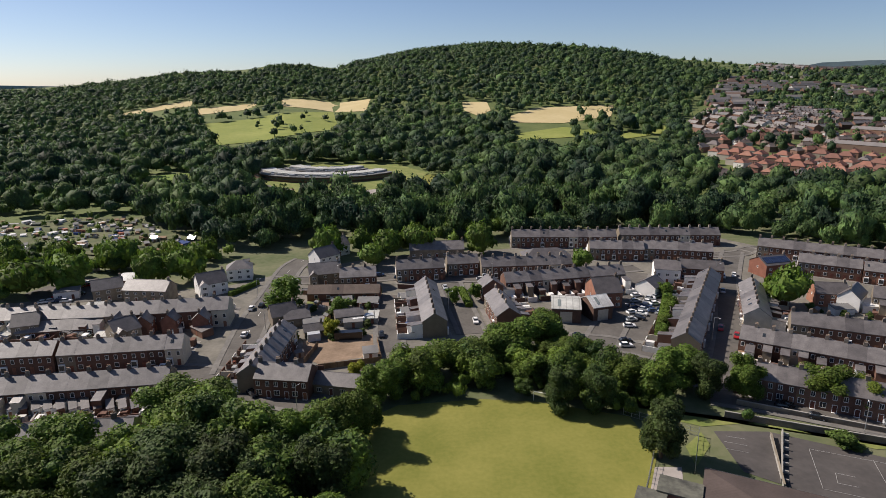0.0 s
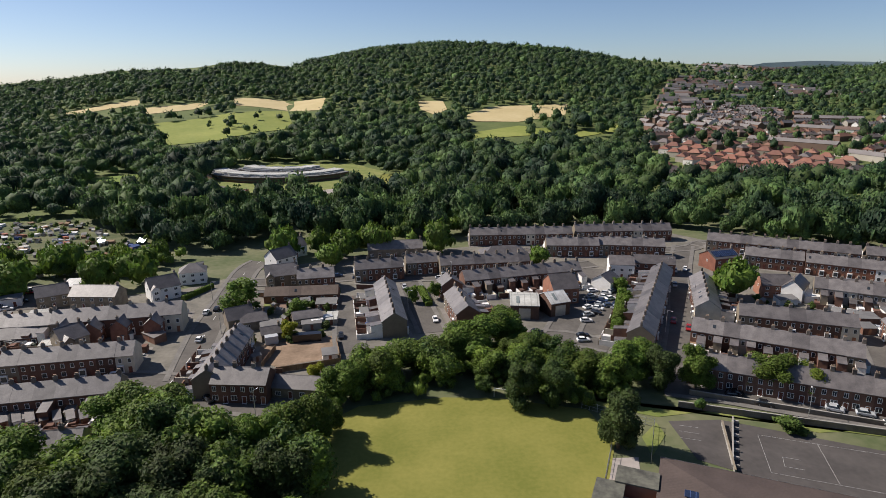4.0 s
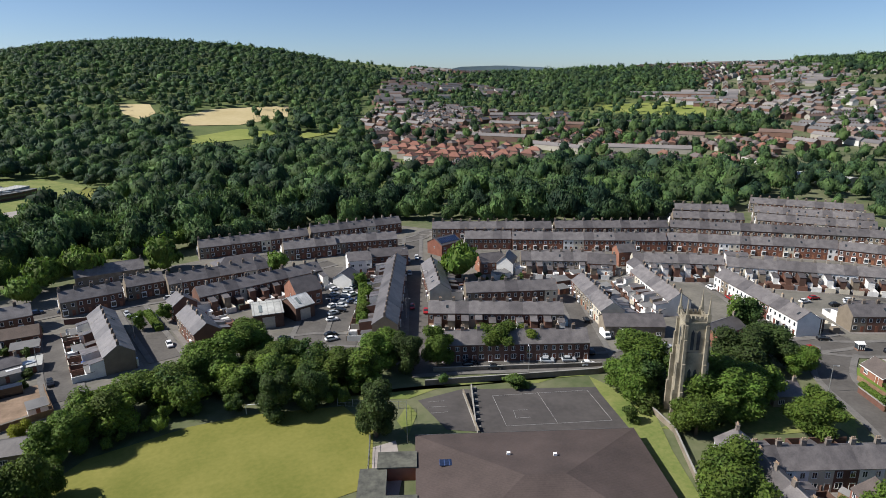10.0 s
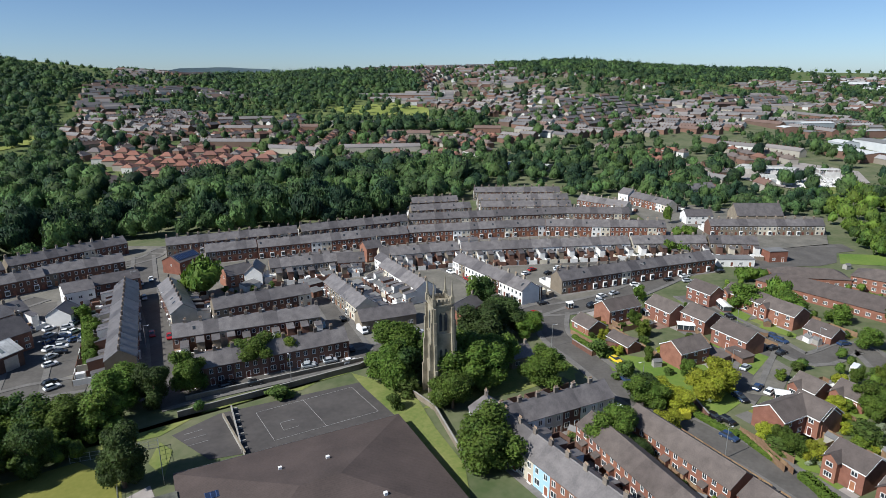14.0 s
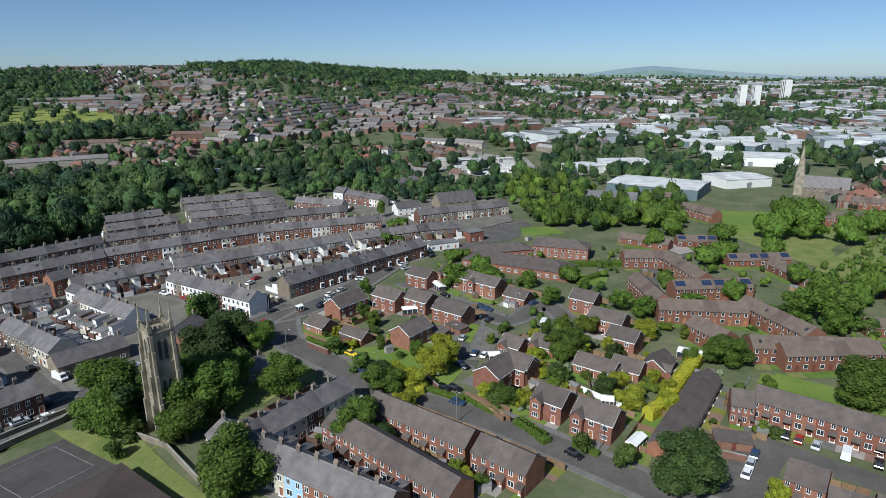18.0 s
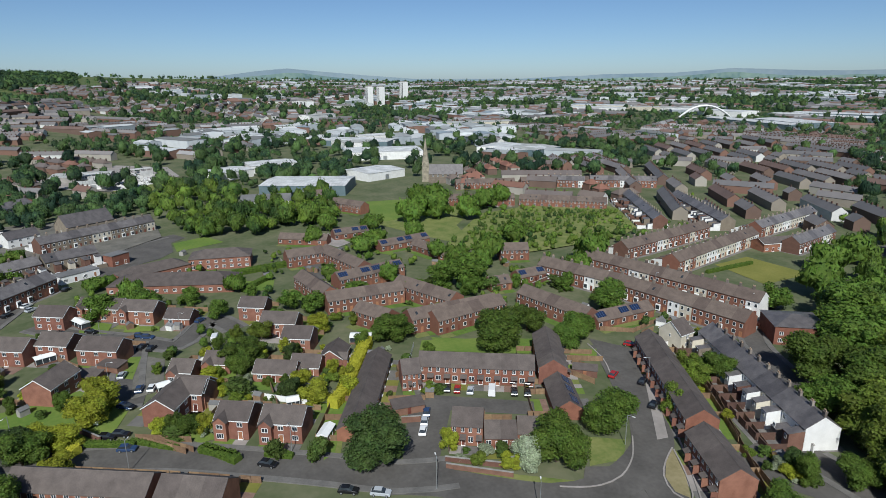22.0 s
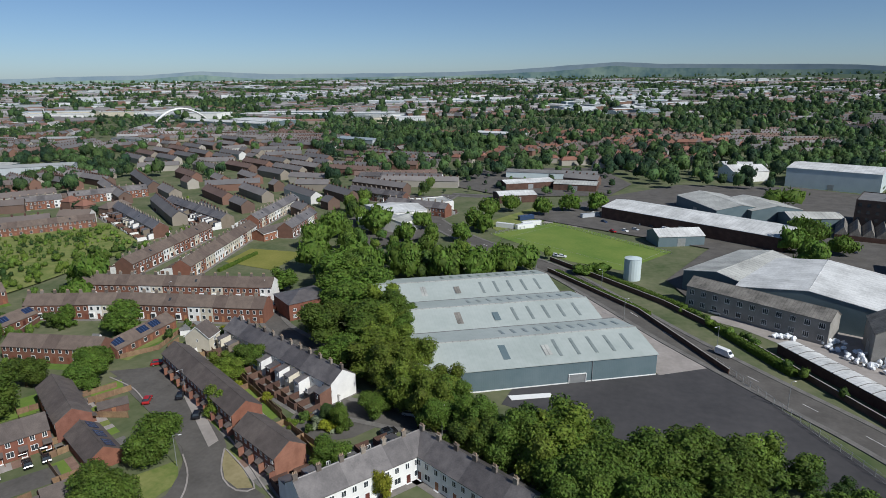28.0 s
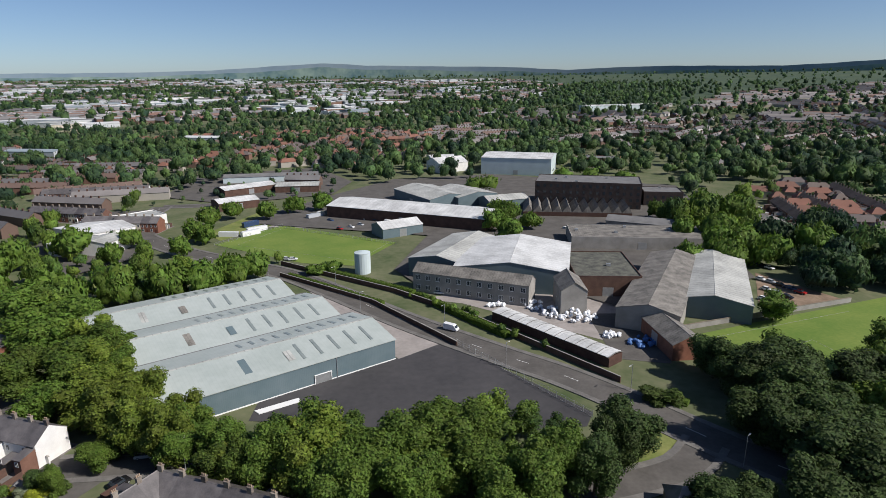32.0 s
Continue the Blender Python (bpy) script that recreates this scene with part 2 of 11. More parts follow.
mat("plots", (0.75, 0.75, 0.75), (1.1, 1.1, 1.1), 0.4, 0.95, 0.3, ramp=[(0, (0.11, 0.18, 0.03)), (0.3, (0.17, 0.19, 0.06)), (0.5, (0.34, 0.31, 0.28)), (0.64, (0.095, 0.16, 0.028)), (0.84, (0.20, 0.135, 0.105))], fine=1.5)
mat("backyard", (0.13, 0.12, 0.112), (0.24, 0.22, 0.20), 0.25, 0.9, 0.1, fine=1.3)
_B, _R, _S, _C, _W, _D = (0.15, 0.08, 0.058), (0.205, 0.092, 0.061), (0.205, 0.17, 0.128), (0.56, 0.51, 0.41), (0.74, 0.73, 0.70), (0.10, 0.058, 0.044)
mat("row_brick", (0.78, 0.78, 0.78), (1.05, 1.05, 1.05), 0.5, 0.9, 0.2, ramp=[(0, _B), (0.5, _S), (0.62, _B), (0.74, _D), (0.84, _W), (0.92, _C)])
mat("row_redbrick", (0.78, 0.78, 0.78), (1.05, 1.05, 1.05), 0.5, 0.9, 0.2, ramp=[(0, _R), (0.45, _B), (0.6, _R), (0.72, _W), (0.86, _C)])
mat("row_modern", (0.78, 0.78, 0.78), (1.05, 1.05, 1.05), 0.5, 0.9, 0.2, ramp=[(0, (0.215, 0.098, 0.065)), (0.35, (0.185, 0.084, 0.056)), (0.65, (0.24, 0.112, 0.072)), (0.85, (0.17, 0.085, 0.06))])
mat("row_stone", (0.78, 0.78, 0.78), (1.05, 1.05, 1.05), 0.5, 0.9, 0.2, ramp=[(0, _S), (0.5, _B), (0.75, _C)])
mat("row_white", (0.85, 0.85, 0.85), (1.05, 1.05, 1.05), 0.5, 0.85, 0.1, ramp=[(0, _W), (0.32, _S), (0.46, _W), (0.6, _R), (0.74, _C), (0.86, _B)])
mat("row_cream", (0.85, 0.85, 0.85), (1.05, 1.05, 1.05), 0.5, 0.85, 0.1, ramp=[(0, _C), (0.45, _R), (0.7, _W)])
mat("row_wing", (0.8, 0.8, 0.8), (1.05, 1.05, 1.05), 0.5, 0.9, 0.1, ramp=[(0, _B), (0.28, _W), (0.5, _S), (0.62, _W), (0.78, _C), (0.88, _D)])
mat("row_slate", (0.082, 0.074, 0.072), (0.162, 0.147, 0.142), 0.5, 0.45, 0.25, per_object=0.18, per_island=0.24, fine=3.0, spec=0.8)
mat("clutter", (0.8, 0.8, 0.8), (1, 1, 1), 1.0, 0.7, ramp=[(0, (0.72, 0.72, 0.70)), (0.2, (0.035, 0.05, 0.035)), (0.36, (0.05, 0.09, 0.24)), (0.46, (0.24, 0.15, 0.09)), (0.66, (0.30, 0.30, 0.30)), (0.8, (0.38, 0.14, 0.09)), (0.88, (0.55, 0.53, 0.48))])
mat("row_tile", (0.10, 0.076, 0.063), (0.152, 0.116, 0.096), 0.5, 0.85, 0.25, per_island=0.15, fine=4.0)
mat("scrub", (0.03, 0.058, 0.034), (0.075, 0.10, 0.05), 0.02, 0.95, 0.3, fine=0.2)
mat("sootbrick", (0.036, 0.027, 0.025), (0.07, 0.052, 0.047), 0.4, 0.9, 0.2)
mat("hillgrass", (0.06, 0.092, 0.026), (0.13, 0.155, 0.05), 0.03, 0.95, 0.3, fine=0.3)
# the far hills' blue is distance haze put into the colour
mat("hazed_moor", (0.17, 0.235, 0.295), (0.25, 0.31, 0.345), 0.003, 0.95, fine=0.02)
mat("hazed_fields", (0.085, 0.155, 0.175), (0.27, 0.35, 0.29), 0.006, 0.95, fine=0.03)


# ---- the lie of the land ----
EYE = 80.0
# skyline: bearing, its rise in degrees, and how far off the ground crests
CREST_AT = [-75, -36, -31, -26, -23, -17, -14.5, -12, -9.4, -6.7, -3.3, 0, 4.8, 9, 12, 15, 18, 23, 27, 31.5, 37, 43, 54, 61, 64.5, 67, 72, 77, 81, 88, 95, 110, 150, 185, 220, 260]
CREST_UP = [-0.6, -0.3, -0.1, 0.4, 0.85, 1.05, 1.5, 1.45, 1.05, 1.4, 2.1, 2.45, 2.7, 2.6, 2.45, 2.2, 1.7, 1.2, 0.8, 0.4, 0.4, 0.75, 0.95, 1.05, 1.2, 1.1, 0.75, 0.5, 0.42, 0.22, 0.1, -0.2, -0.1, 0.1, 0.3, 0.3]
CREST_FAR = [2600, 2500, 2400, 2250, 2200, 2150, 2100, 2100, 2100, 2050, 2000, 2000, 2000, 2000, 2000, 2000, 2000, 2000, 2000, 2000, 2000, 1950, 1900, 2000, 2000, 2050, 2300, 2500, 2700, 3400, 4000, 4300, 4400, 4400, 4300, 4000]


def land(x, y):
    """Height of the ground: level about the streets, rising to the crests."""
    r = math.hypot(x, y)
    if r < 420:
        return 0.0
    b = math.degrees(math.atan2(x, y))
    b = b + 360 if b < -90 else b
    far = float(np.interp(b, CREST_AT, CREST_FAR))
    top = EYE + far * math.tan(math.radians(float(np.interp(b, CREST_AT, CREST_UP))))
    s = min(1.0, (r - 420) / (far - 420))
    z = top * s * s * (3 - 2 * s)
    if r > far:
        z -= 40 * (r - far) / (5000 - far)
    return z


# ---- building blocks ----
def solid(verts, faces, smooth=False):
    bm = bmesh.new()
    vs = [bm.verts.new(v) for v in verts]
    for f in faces:
        bm.faces.new([vs[i] for i in f])
    if smooth:
        for f in bm.faces:
            f.smooth = True
    return bm


def box(bm, x0, x1, y0, y1, z0, z1, m=0):
    vs = [bm.verts.new((x, y, z)) for z in (z0, z1) for x, y in ((x0, y0), (x1, y0), (x1, y1), (x0, y1))]
    for f in ((3, 2, 1, 0), (4, 5, 6, 7), (0, 1, 5, 4), (1, 2, 6, 5), (2, 3, 7, 6), (3, 0, 4, 7)):
        bm.faces.new([vs[i] for i in f]).material_index = m
    return bm


def prism(bm, pts, x0, x1, m=0):
    """A solid along x whose cross-section is the list of (y, z), anticlockwise seen from +x."""
    a = [bm.verts.new((x0, y, z)) for y, z in pts]
    b = [bm.verts.new((x1, y, z)) for y, z in pts]
    n = len(pts)
    bm.faces.new(a[::-1]).material_index = m
    bm.faces.new(b).material_index = m
    for i in range(n):
        bm.faces.new((a[i], a[(i + 1) % n], b[(i + 1) % n], b[i])).material_index = m
    return bm


def tube(bm, x, y, z0, z1, r0, r1, n=8, m=0):
    a = [bm.verts.new((x + r0 * math.cos(i * 2 * math.pi / n), y + r0 * math.sin(i * 2 * math.pi / n), z0)) for i in range(n)]
    b = [bm.verts.new((x + r1 * math.cos(i * 2 * math.pi / n), y + r1 * math.sin(i * 2 * math.pi / n), z1)) for i in range(n)]
    bm.faces.new(a[::-1]).material_index = m
    bm.faces.new(b).material_index = m
    for i in range(n):
        bm.faces.new((a[i], a[(i + 1) % n], b[(i + 1) % n], b[i])).material_index = m
    return bm


def mesh_of(name, bm, *materials):
    me = bpy.data.meshes.new(name)
    bm.to_mesh(me)
    bm.free()
    for m in materials:
        me.materials.append(MATS[m])
    return me


def part(name, bm, material, parent, label="", loc=None):
    """One mesh object under a thing or a part."""
    ob = new(name, mesh_of(name, bm, *([material] if isinstance(material, str) else material)))
    ob.parent = parent
    if loc:
        ob.location = loc
    return tagged(ob, label)


def thing(name, label, category, m, group="", kind=""):
    ob = new(name)
    ob.empty_display_size = 0.5
    ob.matrix_basis = m
    return tagged(ob, label, category, group, kind)


def along(q0, q1):
    """The pose of a row whose front lies on the left of the way from q0 to q1, and its length."""
    d = Vector(q1) - Vector(q0)
    mid = (Vector(q0) + Vector(q1)) / 2
    return pose(mid.x, mid.y, land(mid.x, mid.y), 0, 0, math.degrees(math.atan2(d.y, d.x)) + 180), d.length


FOOT = []  # plan of what is built: centre, way along, half length, half width


def claim(m, w, d, back=0.0):
    c = m.translation.xy + m.to_3x3().col[1].xy * back / 2
    FOOT.append((c.x, c.y, m[0][0], m[1][0], w / 2, (d + back) / 2))


def free(x, y, r=0.0):
    """Whether a spot is clear of buildings and streets."""
    for cx, cy, ux, uy, hl, hw in FOOT:
        dx, dy = x - cx, y - cy
        if abs(dx) + abs(dy) < 2 * (hl + hw) + r and abs(dx * ux + dy * uy) < hl + r and abs(dy * ux - dx * uy) < hw + r:
            return False
    return True


def repaint(ob, material):
    ob.material_slots[0].link = "OBJECT"
    ob.material_slots[0].material = MATS[material]


def window_bm(w, h, bars=1):
    """A framed window in one piece, panes set back in the frame; front at y = 0 facing -y, centred on x, foot at z = 0."""
    bm = bmesh.new()
    f = 0.08
    xs = [-w / 2]
    for i in range(bars + 1):
        xs += [-w / 2 + w * i / (bars + 1) + f / 2 + (f / 2 if i == 0 else 0), -w / 2 + w * (i + 1) / (bars + 1) - f / 2 - (f / 2 if i == bars else 0)]
    xs.append(w / 2)
    zs = [0, f * 1.6, h - f, h]
    g = [[bm.verts.new((x, -0.06, z)) for x in xs] for z in zs]
    for j in range(3):
        for i in range(len(xs) - 1):
            q = (g[j][i], g[j][i + 1], g[j + 1][i + 1], g[j + 1][i])
            if j == 1 and i % 2 == 1:
                inner = [bm.verts.new((v.co.x, -0.01, v.co.z)) for v in q]
                bm.faces.new(inner).material_index = 1
                for k in range(4):
                    bm.faces.new((q[k], q[(k + 1) % 4], inner[(k + 1) % 4], inner[k]))
            else:
                bm.faces.new(q)
    rim = g[0][:] + [r[-1] for r in g[1:]] + g[-1][-2::-1] + [r[0] for r in g[-2:0:-1]]
    back = [bm.verts.new((v.co.x, 0.03, v.co.z)) for v in rim]
    for k in range(len(rim)):
        n = (k + 1) % len(rim)
        bm.faces.new((rim[n], rim[k], back[k], back[n]))
    return bm


WINDOWS = {}


def window(parent, x, y, z, w, h, turn=0, bars=1, name="window"):
    key = (w, h, bars)
    if key not in WINDOWS:
        WINDOWS[key] = mesh_of("window", window_bm(w, h, bars), "pvc", "glass")
    ob = new(name, WINDOWS[key])
    ob.parent = parent
    ob.location, ob.rotation_euler = (x, y, z), (0, 0, radians(turn))
    return ob


def gable_pts(d, eave, ridge):
    return [(-d / 2, 0), (d / 2, 0), (d / 2, eave), (0, ridge), (-d / 2, eave)]


def roof_bm(w, d, eave, ridge, over=0.28, thick=0.16, side=0.0):
    """Two thick slopes that meet in a ridge along x."""
    bm = bmesh.new()
    k = (ridge - eave) / (d / 2)
    drop = over * k
    e = d / 2 + over
    prism(bm, [(-e, eave - drop + 0.01), (0, ridge + 0.01), (0, ridge + thick), (-e, eave - drop + thick)], -w / 2 - side, w / 2 + side)
    prism(bm, [(0, ridge + 0.01), (e, eave - drop + 0.01), (e, eave - drop + thick), (0, ridge + thick)], -w / 2 - side, w / 2 + side)
    prism(bm, [(-0.16, ridge + thick - 0.07), (0.16, ridge + thick - 0.07), (0, ridge + thick + 0.09)], -w / 2 - side, w / 2 + side)
    return bm


def boards_bm(w, d, eave, ridge, over=0.28, side=0.25):
    """White boards along the eaves and up both gables."""
    bm = bmesh.new()
    k = (ridge - eave) / (d / 2)
    e, lo = d / 2 + over, eave - over * k
    for s in (-1, 1):
        box(bm, -w / 2 - side, w / 2 + side, *sorted((s * (e + 0.005), s * (e + 0.035))), lo - 0.1, lo + 0.14)
        x = s * (w / 2 + side)
        prism(bm, [(-e, lo - 0.1), (0, ridge - 0.1), (e, lo - 0.1), (e, lo + 0.14), (0, ridge + 0.14), (-e, lo + 0.14)], *sorted((x + s * 0.005, x + s * 0.04)))
    return bm


def chimney_bm(x, y, z0, z1, w=0.95, d=0.62, pots=3):
    bm = bmesh.new()
    box(bm, x - w / 2, x + w / 2, y - d / 2, y + d / 2, z0, z1)
    box(bm, x - w / 2 - 0.08, x + w / 2 + 0.08, y - d / 2 - 0.08, y + d / 2 + 0.08, z1, z1 + 0.18)
    for i in range(pots):
        px = x - w / 2 + w * (i + 0.5) / pots
        tube(bm, px, y, z1 + 0.18, z1 + 0.65, 0.13, 0.1, 6, 1)
    return bm


def door_bm(w=0.95, h=2.05):
    bm = bmesh.new()
    box(bm, -w / 2 - 0.1, -w / 2, -0.06, 0.02, 0, h + 0.1, 1)
    box(bm, w / 2, w / 2 + 0.1, -0.06, 0.02, 0, h + 0.1, 1)
    box(bm, -w / 2, w / 2, -0.06, 0.02, h, h + 0.1, 1)
    box(bm, -w / 2, w / 2, -0.03, 0.02, 0, h)
    box(bm, -w / 2 - 0.15, w / 2 + 0.15, -0.4, -0.063, 0, 0.15, 1)
    return bm


UNITS = {}
STYLES = {  # width, depth, eave, ridge, wall, roof
    "slate": (4.7, 8.0, 5.5, 8.3, "brick", "slate"),
    "villa": (6.0, 9.0, 6.2, 9.2, "brick", "slate"),
    "modern": (4.7, 7.6, 4.9, 7.4, "modern", "tile"),
    "low": (4.7, 7.0, 2.9, 5.2, "modern", "tile"),
}
UNIT_LABELS = {
    "slate": "two-storey terraced house with a slate roof and chimney stack",
    "villa": "larger brick terraced house with gabled bay and slate roof",
    "modern": "modern red brick house in a row, brown tiled roof",
    "low": "low red brick house in a row, brown tiled roof",
}


def unit(style, lite, solar):
    """One house of a row, built once at the origin; front to -y."""
    w, d, eave, ridge, wall, roof = STYLES[style]
    root = thing("terraced_house", UNIT_LABELS[style], "house", pose(0, 0, 0))
    part("wall", prism(bmesh.new(), gable_pts(d, eave, ridge), -w / 2, w / 2), wall, root)
    part("roof", roof_bm(w, d, eave, ridge), roof, root)
    old = style in ("slate", "villa")
    if old:
        part("chimney", chimney_bm(-w / 2 + 0.55, 0, ridge - 0.6, ridge + 1.15), ("stack", "pot"), root)
    y = -d / 2
    if eave > 4:
        window(root, -w / 4 - 0.1, y, 3.35, 1.0, 1.45)
        window(root, w / 4, y, 3.35, 1.0, 1.45)
    window(root, -w / 4, y, 0.85, 1.5, 1.5)
    dd = part("door", door_bm(), ("doorpaint", "pvc"), root)
    dd.location = (w / 4 + 0.2, y, 0.0)
    if style == "villa":
        bay = bmesh.new()
        box(bay, -2.7, -0.5, y - 0.9, y + 0.2, 0, 5.9)
        part("bay", bay, wall, root)
        window(root, -1.6, y - 0.9, 3.4, 1.5, 1.6)
        window(root, -1.6, y - 0.9, 0.8, 1.5, 1.6)
        g = bmesh.new()
        vs = [g.verts.new(v) for v in ((-3.0, y - 1.1, 5.85), (-0.2, y - 1.1, 5.85), (-1.6, y - 1.1, 7.7), (-3.0, -1.2, 5.85), (-0.2, -1.2, 5.85), (-1.6, -1.2, 7.7))]
        for f in ((0, 1, 2), (5, 4, 3), (0, 2, 5, 3), (1, 4, 5, 2), (0, 3, 4, 1)):
            g.faces.new([vs[i] for i in f])
        part("bay_roof", g, roof, root)
    if old:
        o = bmesh.new()
        prism(o, [(d / 2 - 0.1, 0), (d / 2 + 3.6, 0), (d / 2 + 3.6, 4.3), (d / 2 - 0.1, 4.9)], -w / 2, -w / 2 + 2.3)
        part("outrigger", o, wall, root)
        o = bmesh.new()
        prism(o, [(d / 2, 4.92), (d / 2 + 3.8, 4.3), (d / 2 + 3.8, 4.42), (d / 2, 5.04)], -w / 2, -w / 2 + 2.45)
        part("outrigger_roof", o, roof, root)
        if not lite:
            window(root, -w / 2 + 1.2, d / 2 + 3.6, 2.7, 0.9, 1.2, 180)
            window(root, w / 4, d / 2, 3.2, 1.0, 1.4, 180)
            yw = bmesh.new()
            box(yw, -w / 2, -w / 2 + 0.22, d / 2 + 3.6, d / 2 + 8.0, 0, 1.9)
            box(yw, -w / 2, w / 2 - 1.2, d / 2 + 8.0, d / 2 + 8.22, 0, 1.9)
            part("yard_wall", yw, "brickdark", root)
    elif eave > 4:
        window(root, -w / 4, d / 2, 3.2, 1.1, 1.2, 180)
        window(root, w / 4, d / 2, 3.2, 0.8, 1.2, 180)
        if not lite:
            pr = bmesh.new()
            prism(pr, [(-d / 2 - 1.5, 2.25), (-d / 2, 2.75), (-d / 2, 2.87), (-d / 2 - 1.5, 2.37)], w / 4 - 0.75, w / 4 + 1.1)
            box(pr, w / 4 + 0.95, w / 4 + 1.1, -d / 2 - 1.4, -d / 2 - 0.02, 0, 2.25, 1)
            part("porch", pr, (roof, wall), root)
    if solar:
        k = math.atan2(ridge - eave, d / 2)
        pnl = box(bmesh.new(), -w / 2 + 0.8, w / 2 - 0.8, -1.0, 1.3, 0.0, 0.07)
        pn = part("solar_panel", pnl, "solar", root, "blue solar panels")
        pn.location = (0, -d / 4, (eave + ridge) / 2 + 0.24)
        pn.rotation_euler = (k, 0, 0)
    return root


PALETTE = {
    "brick": ["brick"] * 14 + ["stone", "white", "cream", "brickdark", "brickdark", "redbrick"],
    "redbrick": ["redbrick"] * 11 + ["cream", "white", "white", "brick"],
    "modern": ["redbrick", "redbrick", "orangebrick"],
    "stone": ["stone"] * 5 + ["brick"] * 3 + ["cream"],
    "white": ["white"] * 9 + ["cream"] * 3 + ["brick", "blue"],
    "mixed": ["white", "white", "brick", "stone", "cream", "blue", "redbrick"],
    "cream": ["cream"] * 6 + ["white"] * 2 + ["redbrick"] * 4,
}
pick = random.Random(5)


NEAR_ROWS = 168.0
TONES = {"white": "white-painted", "cream": "cream-painted", "blue": "pale blue painted", "stone": "stone", "brickdark": "dark brick"}


def terrace(q0, q1, n, style, wall=None, roof=None, solar=False):
    """A row of n houses with its front on the left of the way from q0 to q1."""
    m, length = along(q0, q1)
    old = style in ("slate", "villa")
    near = math.hypot(*m.translation.xy) < NEAR_ROWS
    claim(m, length, STYLES[style][1] + 1, 8.5 if old else 1)
    if old:
        p = m @ pose(0, 2.8, 0)
        bm = box(bmesh.new(), -length / 2 - 0.5, length / 2 + 0.5, -STYLES[style][1] / 2 - 4.5, STYLES[style][1] / 2 + 6.5, 0.0, 0.055)
        ob = new("pavement", mesh_of("pavement", bm, "backyard"))
        ob.matrix_basis = p
        tagged(ob, "worn stone flags and concrete round a terrace", "pavement", kind="structure")
    if not near:
        return row_block(m, length, n, style, wall, roof, solar)
    key = (style, False, solar)
    group = f"row of houses at {round(m.translation.x)} {round(m.translation.y)}"
    base_wall = wall or STYLES[style][4]
    for i in range(n):
        step = length / n
        x = -length / 2 + step * (i + 0.5)
        at = m @ pose(x, 0, 0) @ Matrix.Diagonal((step / STYLES[style][0], 1, 1, 1))
        if key not in UNITS:
            UNITS[key] = ob = unit(style, False, solar)
            ob.matrix_basis = at
        else:
            src = UNITS[key]
            keep = src.matrix_basis.copy()
            src.matrix_basis = Matrix.Identity(4)
            ob = copy_thing(src, at)
            src.matrix_basis = keep
        if not old and i % 2 == 0:
            plot(m @ pose(x + step / 2, 0, 0), 2 * step if i + 1 < n else step, STYLES[style][1], 3.6, 5.0)
        tone = pick.choice(PALETTE.get(base_wall, [base_wall]))
        tagged(ob, group=group)
        if style == "slate":
            tagged(ob, f"{TONES.get(tone, 'red brick')} two-storey terraced house with {'brown tiled' if roof == 'tile' else 'slate'} roof and chimney")
        wing = pick.choice((1.0, 1.0, 1.0, 0.62, 0.62, 0.85))
        for c in ob.children:
            kind = c.name.split(".")[0]
            if kind in ("outrigger", "outrigger_roof"):
                c.scale.z = wing
            if kind in ("wall", "bay"):
                repaint(c, tone)
            elif kind == "outrigger":
                repaint(c, pick.choice([tone, tone, "white", "cream", "stone", "brick"]))
            elif kind in ("roof", "outrigger_roof") and roof:
                repaint(c, roof)


odds = random.Random(404)


